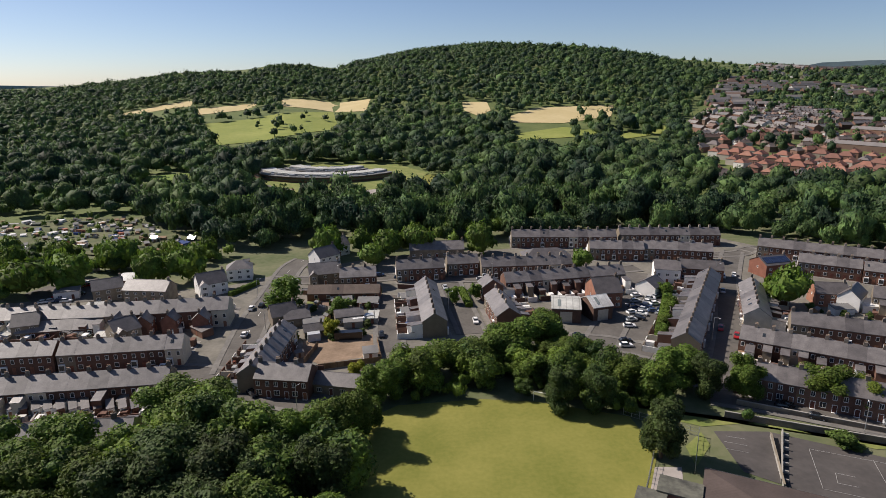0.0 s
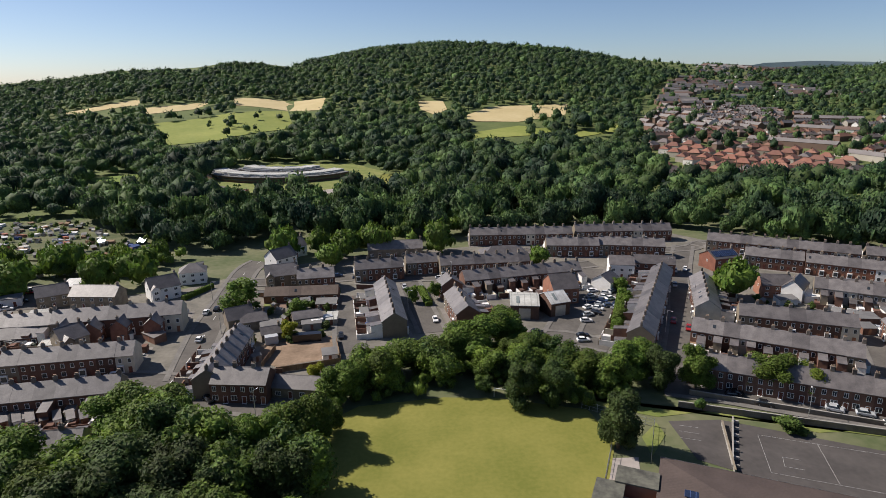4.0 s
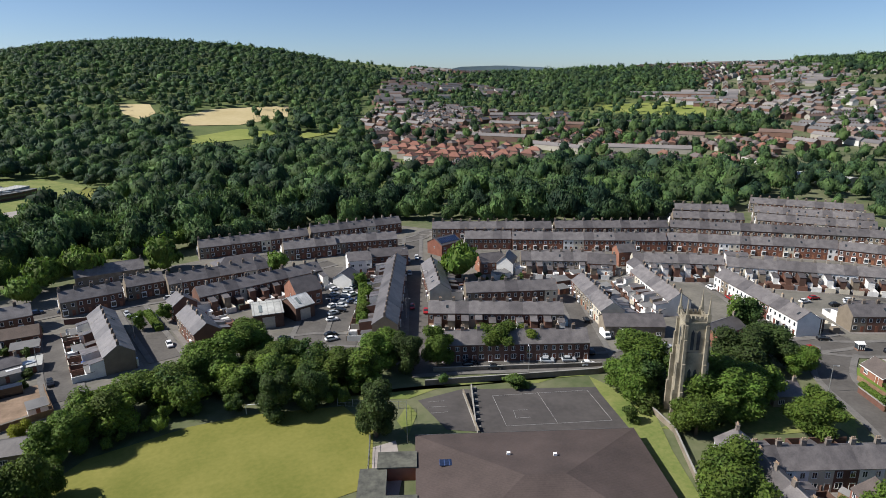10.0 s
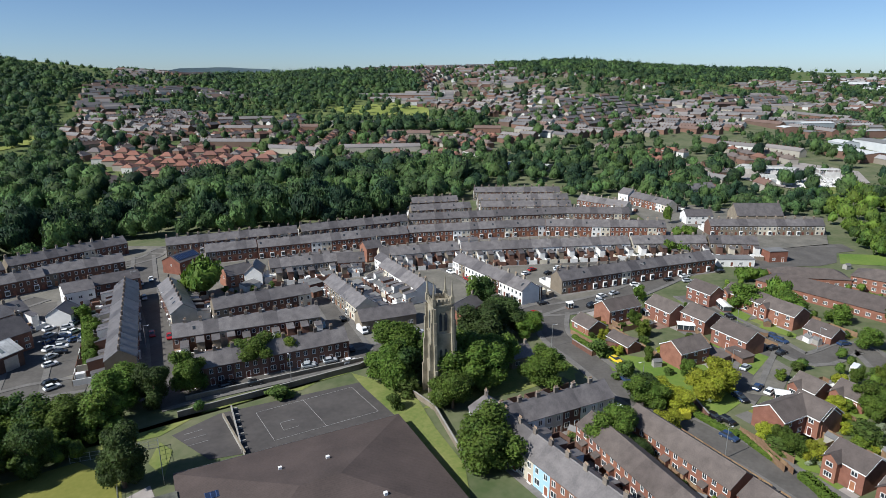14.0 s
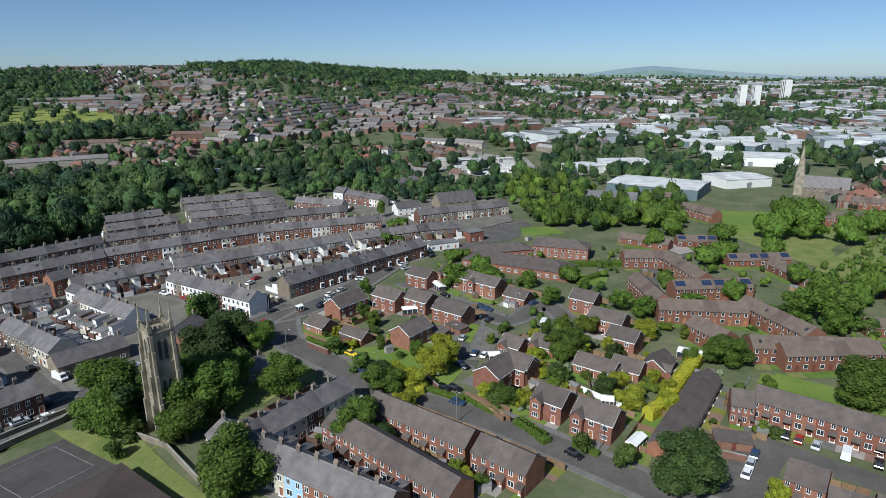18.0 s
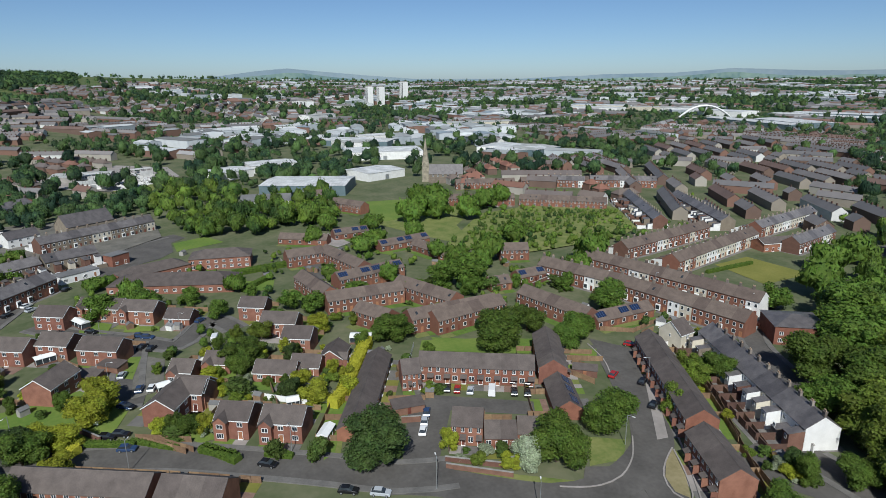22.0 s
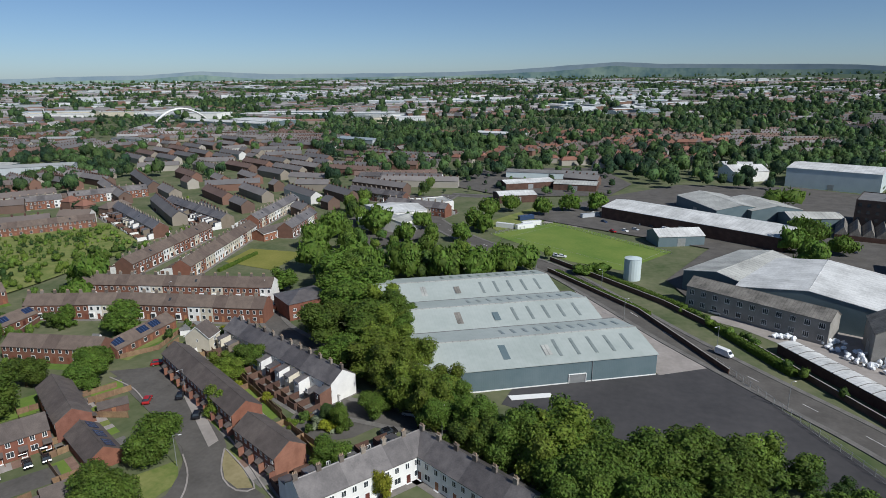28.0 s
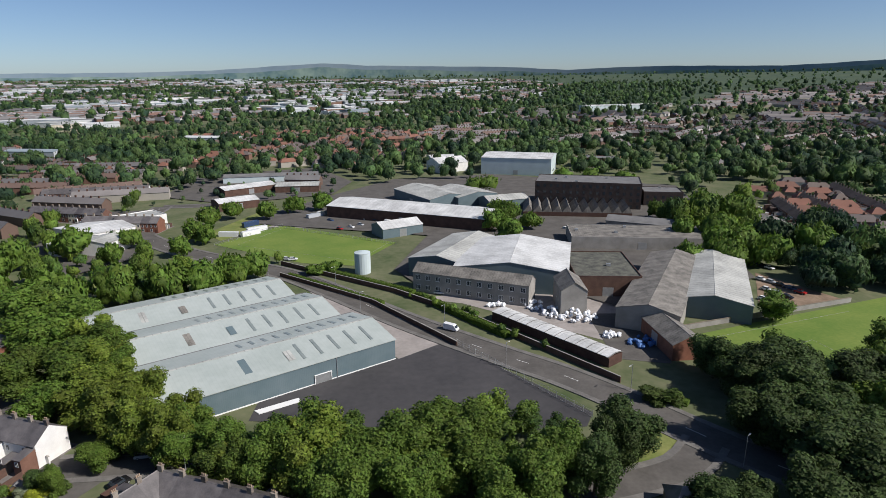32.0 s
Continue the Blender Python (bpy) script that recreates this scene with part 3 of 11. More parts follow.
def row_block(m, length, n, style, wall, roof, solar):
    """A whole row far off as one thing: walls, roof, stacks, windows and back wings."""
    _, d, eave, ridge, wall0, roof0 = STYLES[style]
    wall, roof, step = wall or wall0, roof or roof0, length / n
    old = style in ("slate", "villa")
    word = {"white": "pale rendered", "cream": "cream and brick", "stone": "stone"}.get(wall, "red brick")
    root = thing("terrace", f"long {word} terrace with {'brown tiled' if roof == 'tile' else 'grey slate'} roof", "terrace", m)
    wb, rb, cb, nb, ob_, orf, pn, kb = (bmesh.new() for _ in range(8))
    for i in range(n):
        x = -length / 2 + step * (i + 0.5)
        a, b = x - step / 2, x + step / 2
        prism(wb, gable_pts(d, eave, ridge), a, b)
        k = (ridge - eave) / (d / 2)
        e, lo = d / 2 + 0.28, eave - 0.28 * k
        lift = odds.uniform(0.0, 0.05)
        prism(rb, [(-e, lo + 0.02), (0, ridge + 0.02), (e, lo + 0.02), (e, lo + 0.18 + lift), (0, ridge + 0.18 + lift), (-e, lo + 0.18 + lift)], a + 0.004, b - 0.004)
        if odds.random() < 0.16:
            sx = x + odds.uniform(-1.2, 1.2)
            y0 = -odds.choice((1, 1, -1)) * d * 0.26
            z0 = ridge - abs(y0) * k + 0.24
            prism(nb, [(y0 - 0.5, z0 - 0.5 * k * (1 if y0 < 0 else -1)), (y0 + 0.5, z0 + 0.5 * k * (1 if y0 < 0 else -1)), (y0 + 0.5, z0 + 0.5 * k * (1 if y0 < 0 else -1) + 0.06), (y0 - 0.5, z0 - 0.5 * k * (1 if y0 < 0 else -1) + 0.06)], sx - 0.4, sx + 0.4, 1)
        if old:
            cc = a + 0.55
            box(cb, cc - 0.48, cc + 0.48, -0.32, 0.32, ridge - 0.5, ridge + 1.2)
            box(cb, cc - 0.38, cc + 0.38, -0.1, 0.1, ridge + 1.202, ridge + 1.6, 1)
            v, u = pick.choice((1.0, 1.0, 0.62, 0.85)), pick.choice((3.6, 3.6, 4.6, 2.6))
            prism(ob_, [(d / 2 - 0.1, 0), (d / 2 + u, 0), (d / 2 + u, 4.3 * v), (d / 2 - 0.1, 4.9 * v)], a, a + 2.3)
            prism(orf, [(d / 2, 4.92 * v), (d / 2 + u + 0.2, 4.3 * v), (d / 2 + u + 0.2, 4.42 * v), (d / 2, 5.04 * v)], a, a + 2.45)
            if pick.random() < 0.4:
                box(ob_, b - 1.9, b - 0.3, d / 2 + 5.2, d / 2 + 7.6, 0, 2.2)
            for _ in range(odds.choice((1, 2, 3, 4))):
                bx, by = odds.uniform(a + 2.6, b - 0.6), odds.uniform(d / 2 + 0.8, d / 2 + 7.4)
                bw, bd, bh = odds.choice(((0.3, 0.3, 1.1), (0.3, 0.35, 1.1), (0.9, 0.6, 2.0), (0.7, 0.5, 0.5), (1.0, 0.15, 1.5)))
                box(kb, bx - bw, bx + bw, by - bd, by + bd, 0.056, bh)
            box(ob_, a, a + 0.2, d / 2 + 3.6, d / 2 + 8, 0, 1.9)
            box(ob_, a, b - 1.2, d / 2 + 8.002, d / 2 + 8.2, 0, 1.9)
        for s in (-1, 1):
            y0 = s * d / 2
            rows = [(x - step / 4, 0.9, 1.3, 1.4)] + ([(x - step / 4, 3.3, 1.0, 1.4), (x + step / 4, 3.3, 1.0, 1.4)] if eave > 4 else [])
            for cx, z, ww, hh in rows:
                box(nb, cx - ww / 2, cx + ww / 2, *sorted((y0, y0 + s * 0.04)), z, z + hh)
                box(nb, cx - ww / 2 + 0.1, cx + ww / 2 - 0.1, *sorted((y0, y0 + s * 0.06)), z + 0.12, z + hh - 0.1, 1)
        box(nb, x + step / 4 - 0.5, x + step / 4 + 0.5, -d / 2 - 0.05, -d / 2, 0, 2.1, 2)
        if old and odds.random() < 0.45:
            box(nb, x - step / 4 - 0.85, x - step / 4 + 0.85, -d / 2 - 0.6, -d / 2 - 0.062, 0.5, 2.75)
            box(nb, x - step / 4 - 0.7, x - step / 4 + 0.7, -d / 2 - 0.64, -d / 2 - 0.61, 0.95, 2.4, 1)
        if solar:
            if i % 3 != 1:
                box(pn, a + 0.6, b - 0.6, -1.0, 1.3, 0, 0.07)
    tagged(part("wall", wb, "row_" + wall if "row_" + wall in MATS else wall, root), kind="stuff")
    tagged(part("roof", rb, "row_" + roof, root), kind="stuff")
    tagged(part("window", nb, ("pvc", "glass", "doorpaint"), root), kind="stuff")
    if old:
        tagged(part("chimney", cb, ("stack", "pot"), root), kind="stuff")
        tagged(part("outrigger", ob_, "row_wing", root), kind="stuff")
        tagged(part("outrigger_roof", orf, "row_" + roof, root), kind="stuff")
        tagged(part("yard_clutter", kb, "clutter", root, "bins, sheds and furniture in the back yards"), kind="stuff")
    else:
        kb.free()
    if not old:
        gb = bmesh.new()
        for i in range(n):
            a, b = -length / 2 + step * i, -length / 2 + step * (i + 1)
            box(gb, a + 0.05, (a + b) / 2, -d / 2 - 3.6, -d / 2 - 0.3, 0, 0.06)
            box(gb, (a + b) / 2 + 0.05, b - 0.05, -d / 2 - 3.6, -d / 2 - 0.3, 0, 0.06)
            box(gb, a + 0.05, b - 0.05, d / 2 + 0.3, d / 2 + 5.2, 0, 0.06)
            box(gb, a - 0.04, a + 0.04, d / 2 + 0.3, d / 2 + 5.2, 0.062, 1.5)
        tagged(part("garden", gb, "plots", root, "small lawns and paved yards"), kind="stuff")
    if solar:
        p = tagged(part("solar_panel", pn, "solar", root, "blue solar panels"), kind="stuff")
        p.location, p.rotation_euler = (0, -d / 4, (eave + ridge) / 2 + 0.26), (math.atan2(ridge - eave, d / 2), 0, 0)
    else:
        pn.free()
    return root


def house(q0, q1, d, eave, ridge, wall, roof, bay=False, hip=False, garage=False, solar=False):
    """A house that stands alone; front on the left of the way from q0 to q1."""
    m, w = along(q0, q1)
    w = max(w - 1.5, 6.0) if roof == "tile" and not hip and not garage else max(w, 4.0)
    claim(m, w, d)
    if roof == "tile" and not hip and not garage and math.hypot(*m.translation.xy) < 260:
        plot(m, w, d, 4.5, 6.5)
    names = {"brick": "red brick", "redbrick": "red brick", "white": "white rendered", "cream": "cream rendered", "stone": "stone"}
    roofs = {"tile": "brown tiled", "slate": "grey slate", "flat": "flat felt"}
    kind = "garage" if garage else "house"
    size = "low" if eave < 3.5 else "two-storey"
    root = thing(kind, f"{size} {names[wall]} {kind} with {roofs[roof]} {'hipped ' if hip else ''}roof", kind, m)
    wall = "orangebrick" if wall == "brick" else wall
    if roof == "flat":
        part("wall", box(bmesh.new(), -w / 2, w / 2, -d / 2, d / 2, 0, ridge), wall, root)
        part("roof", box(bmesh.new(), -w / 2 - 0.2, w / 2 + 0.2, -d / 2 - 0.2, d / 2 + 0.2, ridge + 0.01, ridge + 0.25), "felt", root)
    elif hip:
        part("wall", box(bmesh.new(), -w / 2, w / 2, -d / 2, d / 2, 0, eave), wall, root)
        o, e = 0.35, min(d / 2, w / 2 - 0.3)
        bm = bmesh.new()
        lo = [bm.verts.new(v) for v in ((-w / 2 - o, -d / 2 - o, eave + 0.02), (w / 2 + o, -d / 2 - o, eave + 0.02), (w / 2 + o, d / 2 + o, eave + 0.02), (-w / 2 - o, d / 2 + o, eave + 0.02))]
        a, b = bm.verts.new((-w / 2 + e, 0, ridge)), bm.verts.new((w / 2 - e, 0, ridge))
        for f in ((lo[3], lo[2], lo[1], lo[0]), (lo[0], lo[1], b, a), (lo[2], lo[3], a, b), (lo[1], lo[2], b), (lo[3], lo[0], a)):
            bm.faces.new(f)
        part("roof", bm, roof, root)
    else:
        part("wall", prism(bmesh.new(), gable_pts(d, eave, ridge), -w / 2, w / 2), wall, root)
        part("roof", roof_bm(w, d, eave, ridge, side=0.25), roof, root)
        if roof == "tile":
            part("fascia", boards_bm(w, d, eave, ridge), "pvc", root)
        if roof == "slate" and not garage:
            part("chimney", chimney_bm(w / 2 - 0.6, 0, ridge - 0.5, ridge + 1.1, 0.7, 0.6, 2), ("stack", "pot"), root)
    n = max(1, int(w / 3.2))
    for i in range(n):
        x = -w / 2 + w * (i + 0.5) / n
        for face, y, turn in ((0, -d / 2, 0), (1, d / 2, 180)):
            if garage or face and m.translation.length > 235:
                continue
            if i % 2 == 1 and face == 0 and not hip:
                dd = part("door", door_bm(), ("doorpaint", "pvc"), root)
                dd.location = (x, y, 0)
            else:
                window(root, x, y, 0.85, 1.5, 1.25, turn, 2)
            if eave > 4:
                window(root, x, y, 3.2, 1.3, 1.15, turn)
    if garage:
        dd = part("garage_door", box(bmesh.new(), -1.2, 1.2, -0.04, 0.02, 0, 2.1), "pvc", root)
        dd.location = (0, -d / 2, 0)
    if eave > 4 and not hip and roof != "flat":
        window(root, -w / 2, 0, 3.3, 0.6, 1.0, -90, 0)
    if bay:
        b = bmesh.new()
        by = -d / 2 - 1.3
        pts = [(-w / 2 + 0.2, 0), (-w / 2 + 3.2, 0), (-w / 2 + 3.2, eave), (-w / 2 + 1.7, eave + 1.3), (-w / 2 + 0.2, eave)]
        vs = [[b.verts.new((x, y, z)) for x, z in pts] for y in (by, -d / 2 + 0.1)]
        b.faces.new(vs[0])
        b.faces.new(vs[1][::-1])
        for i in range(5):
            b.faces.new((vs[0][(i + 1) % 5], vs[0][i], vs[1][i], vs[1][(i + 1) % 5]))
        bay_part = part("bay", b, wall, root)
        r = bmesh.new()
        for s in (-1, 1):
            xs = (-w / 2 + 1.7, -w / 2 + 1.7 + s * 1.8)
            q = [r.verts.new(v) for v in ((xs[0], by - 0.25, eave + 1.32), (xs[1], by - 0.25, eave - 0.24), (xs[1], -0.8, eave - 0.24), (xs[0], -0.8, eave + 1.32),
                                          (xs[0], by - 0.25, eave + 1.46), (xs[1], by - 0.25, eave - 0.1), (xs[1], -0.8, eave - 0.1), (xs[0], -0.8, eave + 1.46))]
            for f in ((0, 1, 2, 3), (7, 6, 5, 4), (0, 4, 5, 1), (1, 5, 6, 2), (2, 6, 7, 3)):
                r.faces.new([q[i] for i in f])
        part("bay_roof", r, roof, root)
        window(bay_part, -w / 2 + 1.7, by, 0.8, 1.7, 1.3, 0, 2)
        if eave > 4:
            window(bay_part, -w / 2 + 1.7, by, 3.2, 1.5, 1.15)
    if solar:
        pn = part("solar_panel", box(bmesh.new(), -w / 2 + 0.5, w / 2 - 0.5, -1.8, 1.8, 0, 0.07), "solar", root, "blue solar panels")
        pn.location = (0, -d / 4, (eave + ridge) / 2 + 0.24)
        pn.rotation_euler = (math.atan2(ridge - eave, d / 2), 0, 0)
    return root


def plot(m, w, d, front, back, kind="house"):
    """Garden ground about a house: lawn and drive before it, a fenced lawn behind."""
    def patch(x0, x1, y0, y1, material, label, category, z):
        ob = new("pavement" if category == "drive" else "ground", mesh_of("patch", box(bmesh.new(), x0, x1, y0, y1, 0.0, z), material))
        ob.matrix_basis = m
        tagged(ob, label, category, kind="structure")
    cut = -w / 2 + w * pick.choice((0.35, 0.6))
    if front:
        patch(-w / 2, cut, -d / 2 - front, -d / 2 - 0.3, pick.choice(("green", "rough", "pitch", "yardstone")), "small front garden", "garden", 0.045)
        patch(cut + 0.002, w / 2, -d / 2 - front, -d / 2 - 0.3, pick.choice(("yardstone", "paving", "brickpave")), "paved front drive", "drive", 0.05)
    if back:
        patch(-w / 2, w / 2, d / 2 + 0.3, d / 2 + back * 0.4, pick.choice(("yardstone", "paving", "brickpave")), "paved patio behind a house", "patio", 0.05)
        patch(-w / 2, w / 2, d / 2 + back * 0.4 + 0.002, d / 2 + back, pick.choice(("green", "rough", "pitch", "green")), "back garden lawn", "garden", 0.045)
        root = thing("garden_fence", "brown timber garden fence", "fence", m)
        n = max(2, int(back / 2)) if m.translation.length < 190 else 1
        for i in range(n):
            y0 = d / 2 + back * i / n
            part("panel", box(bmesh.new(), -w / 2 - 0.04, -w / 2 + 0.02, y0 + 0.05, y0 + back / n - 0.05, 0.05, 1.7), "wood", root)
        k = max(1, int(w / 2.2)) if m.translation.length < 190 else 1
        for i in range(k):
            x0 = -w / 2 + w * i / k
            part("panel", box(bmesh.new(), x0 + 0.05, x0 + w / k - 0.05, d / 2 + back - 0.03, d / 2 + back + 0.03, 0.05, 1.7), "wood", root)


def works(q0, q1, d, eave, ridge, wall, roof, label, windows=False, lights=False):
    """A shed or factory hall with its ridge from q0 to q1."""
    m, w = along(q0, q1)
    claim(m, w, d)
    root = thing("industrial_building", label, "building", m)
    if ridge - eave < 0.6:
        part("wall", box(bmesh.new(), -w / 2, w / 2, -d / 2, d / 2, -2, eave), wall, root)
        bm = box(bmesh.new(), -w / 2 + 0.3, w / 2 - 0.3, -d / 2 + 0.3, d / 2 - 0.3, eave + 0.01, eave + 0.12)
        part("roof", bm, roof, root)
        pr = bmesh.new()
        for x0, x1, y0, y1 in ((-w / 2, w / 2, -d / 2, -d / 2 + 0.28), (-w / 2, w / 2, d / 2 - 0.28, d / 2), (-w / 2, -w / 2 + 0.28, -d / 2 + 0.28, d / 2 - 0.28), (w / 2 - 0.28, w / 2, -d / 2 + 0.28, d / 2 - 0.28)):
            box(pr, x0, x1, y0, y1, eave + 0.002, eave + 0.5)
        part("parapet", pr, wall, root)
        for i in range(max(1, int(w / 14))):
            bx = pick.uniform(-w / 2 + 2, w / 2 - 2)
            by = pick.uniform(-d / 2 + 2, d / 2 - 2)
            part("roof_vent", box(bmesh.new(), bx - 0.8, bx + 0.8, by - 0.6, by + 0.6, eave + 0.125, eave + 1.1), "steel", root)
    else:
        pts = gable_pts(d, eave, ridge)
        pts[0], pts[1] = (-d / 2, -2), (d / 2, -2)
        part("wall", prism(bmesh.new(), pts, -w / 2, w / 2), wall, root)
        top = part("roof", roof_bm(w, d, eave, ridge, 0.3, 0.2, 0.2), roof, root)
    if windows:
        n = max(2, int(w / 4))
        for level in range(max(1, int(eave // 4))):
            for i in range(n):
                cx, cz = -w / 2 + w * (i + 0.5) / n, 1.2 + 3.9 * level
                if windows == "dark":
                    part("window", box(bmesh.new(), cx - 0.8, cx + 0.8, -d / 2 - 0.03, -d / 2 + 0.02, cz, cz + 1.9), "glass", root)
                else:
                    window(root, cx, -d / 2, cz, 1.8, 1.9, 0, 2)
    else:
        part("loading_door", box(bmesh.new(), -2, 2, -d / 2 - 0.06, -d / 2 + 0.02, 0, min(4.0, eave - 0.6)), "steel", root)
    if lights:
        k = math.atan2(ridge - eave, d / 2)
        for i in range(int(w / 5)):
            lt = part("rooflight", box(bmesh.new(), -0.5, 0.5, -d * 0.16, d * 0.16, 0, 0.06), "rooflight", top)
            lt.location = (-w / 2 + 5 * (i + 0.5), -d / 4, (eave + ridge) / 2 + 0.28)
            lt.rotation_euler = (k, 0, 0)
    return root


# ---- ground, roads and lawns ----
def inside(x, y, poly):
    hit = False
    for (x0, y0), (x1, y1) in zip(poly, poly[1:] + poly[:1]):
        if (y0 > y) != (y1 > y) and x < (x1 - x0) * (y - y0) / (y1 - y0) + x0:
            hit = not hit
    return hit


def ground_sheet():
    rings = [4, 15, 30, 50, 75, 100, 130, 165, 200, 240, 280, 330, 380, 420] + [420 + 45 * i for i in range(1, 50)] + [2700 + 150 * i for i in range(15)] + [4950]
    step = 240
    verts, faces = [(0, 0, 0)], []
    for r in rings:
        for a in range(step):
            x, y = r * math.sin(a * 2 * math.pi / step), r * math.cos(a * 2 * math.pi / step)
            verts.append((x, y, land(x, y)))
    for a in range(step):
        faces.append((0, 1 + (a + 1) % step, 1 + a))
    for i in range(len(rings) - 1):
        p, q = 1 + i * step, 1 + (i + 1) * step
        for a in range(step):
            b = (a + 1) % step
            faces.append((p + a, p + b, q + b, q + a))
    me = bpy.data.meshes.new("ground")
    me.from_pydata(verts, [], faces)
    me.materials.append(MATS["ground"])
    me.materials.append(MATS["hillgrass"])
    me.materials.append(MATS["scrub"])
    for f in me.polygons:
        f.use_smooth = True
        x, y, _ = f.center
        b = math.degrees(math.atan2(x, y))
        if math.hypot(x, y) > 400 and -75 < b < 48 or math.hypot(x, y) > 1500 and (b > 60 or b < -75):
            f.material_index = 2 if b > 140 or b < -75 else 1
    tagged(new("ground", me), "rough ground of gardens, verges and waste land", "ground", kind="structure")


LAYER = [0.03]
STREETS, PARKED = [], []
CLEAR = []  # open ground that stays free of woods and houses


def flat_sheet(name, pts, material, label, category, z=None):
    """A thin slab that follows the land over an outline."""
    LAYER[0] += 0.0012
    z = LAYER[0] if z is None else z
    area = sum(x0 * y1 - x1 * y0 for (x0, y0), (x1, y1) in zip(pts, pts[1:] + pts[:1]))
    pts = pts if area > 0 else pts[::-1]
    bm = bmesh.new()
    far = max(math.hypot(*p) for p in pts) > 420
    if far:
        z += 0.5
    vs = [bm.verts.new((x, y, z)) for x, y in pts]
    bm.faces.new(vs)
    if far:
        bmesh.ops.triangulate(bm, faces=bm.faces)
        for _ in range(3):
            bmesh.ops.subdivide_edges(bm, edges=bm.edges[:], cuts=1, use_grid_fill=True)
        for v in bm.verts:
            v.co.z = land(v.co.x, v.co.y) + z
    else:
        res = bmesh.ops.extrude_face_region(bm, geom=bm.faces[:])
        for v in [g for g in res["geom"] if isinstance(g, bmesh.types.BMVert)]:
            v.co.z -= 0.028 if z < 0.2 else z
    bmesh.ops.recalc_face_normals(bm, faces=bm.faces)
    ob = new(name, mesh_of(name, bm, material))
    return tagged(ob, label, category, kind="structure")


def smooth_line(pts, step=4.0):
    """A curve through the points, cut into short steps."""
    out = []
    for i in range(len(pts) - 1):
        p0, p1, p2, p3 = (Vector(pts[max(0, min(len(pts) - 1, k))]) for k in (i - 1, i, i + 1, i + 2))
        n = max(2, int((p2 - p1).length / step))
        for j in range(n):
            t = j / n
            out.append(0.5 * ((2 * p1) + (p2 - p0) * t + (2 * p0 - 5 * p1 + 4 * p2 - p3) * t * t + (3 * p1 - p0 - 3 * p2 + p3) * t ** 3))
    out.append(Vector(pts[-1]))
    return out


def strip(name, line, off0, off1, z0, z1, material, label, category):
    """A long slab beside a line, between two distances to its left."""
    bm = bmesh.new()
    rows = []
    for i, p in enumerate(line):
        d = (line[min(i + 1, len(line) - 1)] - line[max(i - 1, 0)]).normalized()
        nrm = Vector((-d.y, d.x))
        g = land(p.x, p.y)
        a, b = p + nrm * off0, p + nrm * off1
        rows.append([bm.verts.new((q.x, q.y, g + z)) for q, z in ((a, z0), (b, z0), (b, z1), (a, z1))])
    for r, s in zip(rows, rows[1:]):
        for k in range(4):
            bm.faces.new((r[k], r[(k + 1) % 4], s[(k + 1) % 4], s[k]))
    bm.faces.new(rows[0])
    bm.faces.new(rows[-1][::-1])
    bmesh.ops.recalc_face_normals(bm, faces=bm.faces)
    ob = new(name, mesh_of(name, bm, material))
    return tagged(ob, label, category, kind="structure")


def road(pts, width, pave=True):
    line = smooth_line(pts)
    STREETS.append((line, width))
    for p, q in zip(line, line[1:]):
        d = (q - p).normalized()
        FOOT.append(((p.x + q.x) / 2, (p.y + q.y) / 2, d.x, d.y, (q - p).length / 2 + 0.5, width / 2 + 1.5))
    LAYER[0] += 0.0012
    z = 0.10 + LAYER[0] * 0.5
    strip("road", line, -width / 2, width / 2, 0, z, "asphalt", "worn grey asphalt street", "road")
    for s in (-1, 1) if pave else ():
        a, b = sorted((s * (width / 2 + 0.002), s * (width / 2 + 1.7)))
        strip("pavement", line, a, b, 0, z + 0.11, "paving", "pale flagged pavement with a kerb", "pavement")
    if width in (8.5, 9.5):
        n = int(len(line) / 2)
        for i in range(1, n, 2):
            strip("trim", line[2 * i:2 * i + 2], -0.06, 0.06, z + 0.002, z + 0.012, "paint", "white centre line dash on the road", "road marking")


def kerbside():
    """Lamps and parked cars along the near streets."""
    lots = random.Random(21)
    for line, width in STREETS:
        run = 0.0
        side = 1
        for i in range(1, len(line) - 1):
            p, q = line[i], line[i + 1]
            d = (q - p).normalized()
            nrm = Vector((-d.y, d.x))
            run += (q - p).length
            r = p.length
            if run > 30 and r < 260:
                run, side = 0.0, -side
                c = p + nrm * side * (width / 2 + 1.0)
                lamp_post(c.x, c.y, 7.5, math.degrees(math.atan2(-nrm.y * side, -nrm.x * side)))
            elif width < 9 and lots.random() < (0.24 if width < 7.6 else 0.10) and r < 270:
                s = lots.choice((-1, 1))
                c = p + nrm * s * (width / 2 - 1.1)
                if sum(1 for a in PARKED if (a - c).length < 5.5) == 0:
                    PARKED.append(c)
                    car(round(c.x, 1), round(c.y, 1), math.degrees(math.atan2(d.y, d.x)), lots.choice(("white", "silver", "black", "black", "blue", "red", "silver")))


LAMPS = []


def lamp_post(x, y, h, turn):
    m = pose(x, y, 0.1, 0, 0, turn)
    if LAMPS:
        return copy_thing(LAMPS[0], m)
    root = thing("lamp_post", "grey steel street lamp post", "street lamp", m)
    part("pole", tube(bmesh.new(), 0, 0, 0, h, 0.1, 0.06, 8), "steel", root)
    part("arm", box(bmesh.new(), 0.0, 1.2, -0.04, 0.04, h - 0.06, h + 0.03), "steel", root)
    part("lantern", box(bmesh.new(), 1.0, 1.7, -0.13, 0.13, h - 0.12, h - 0.062), "pvc", root)
    LAMPS.append(root)
    return root


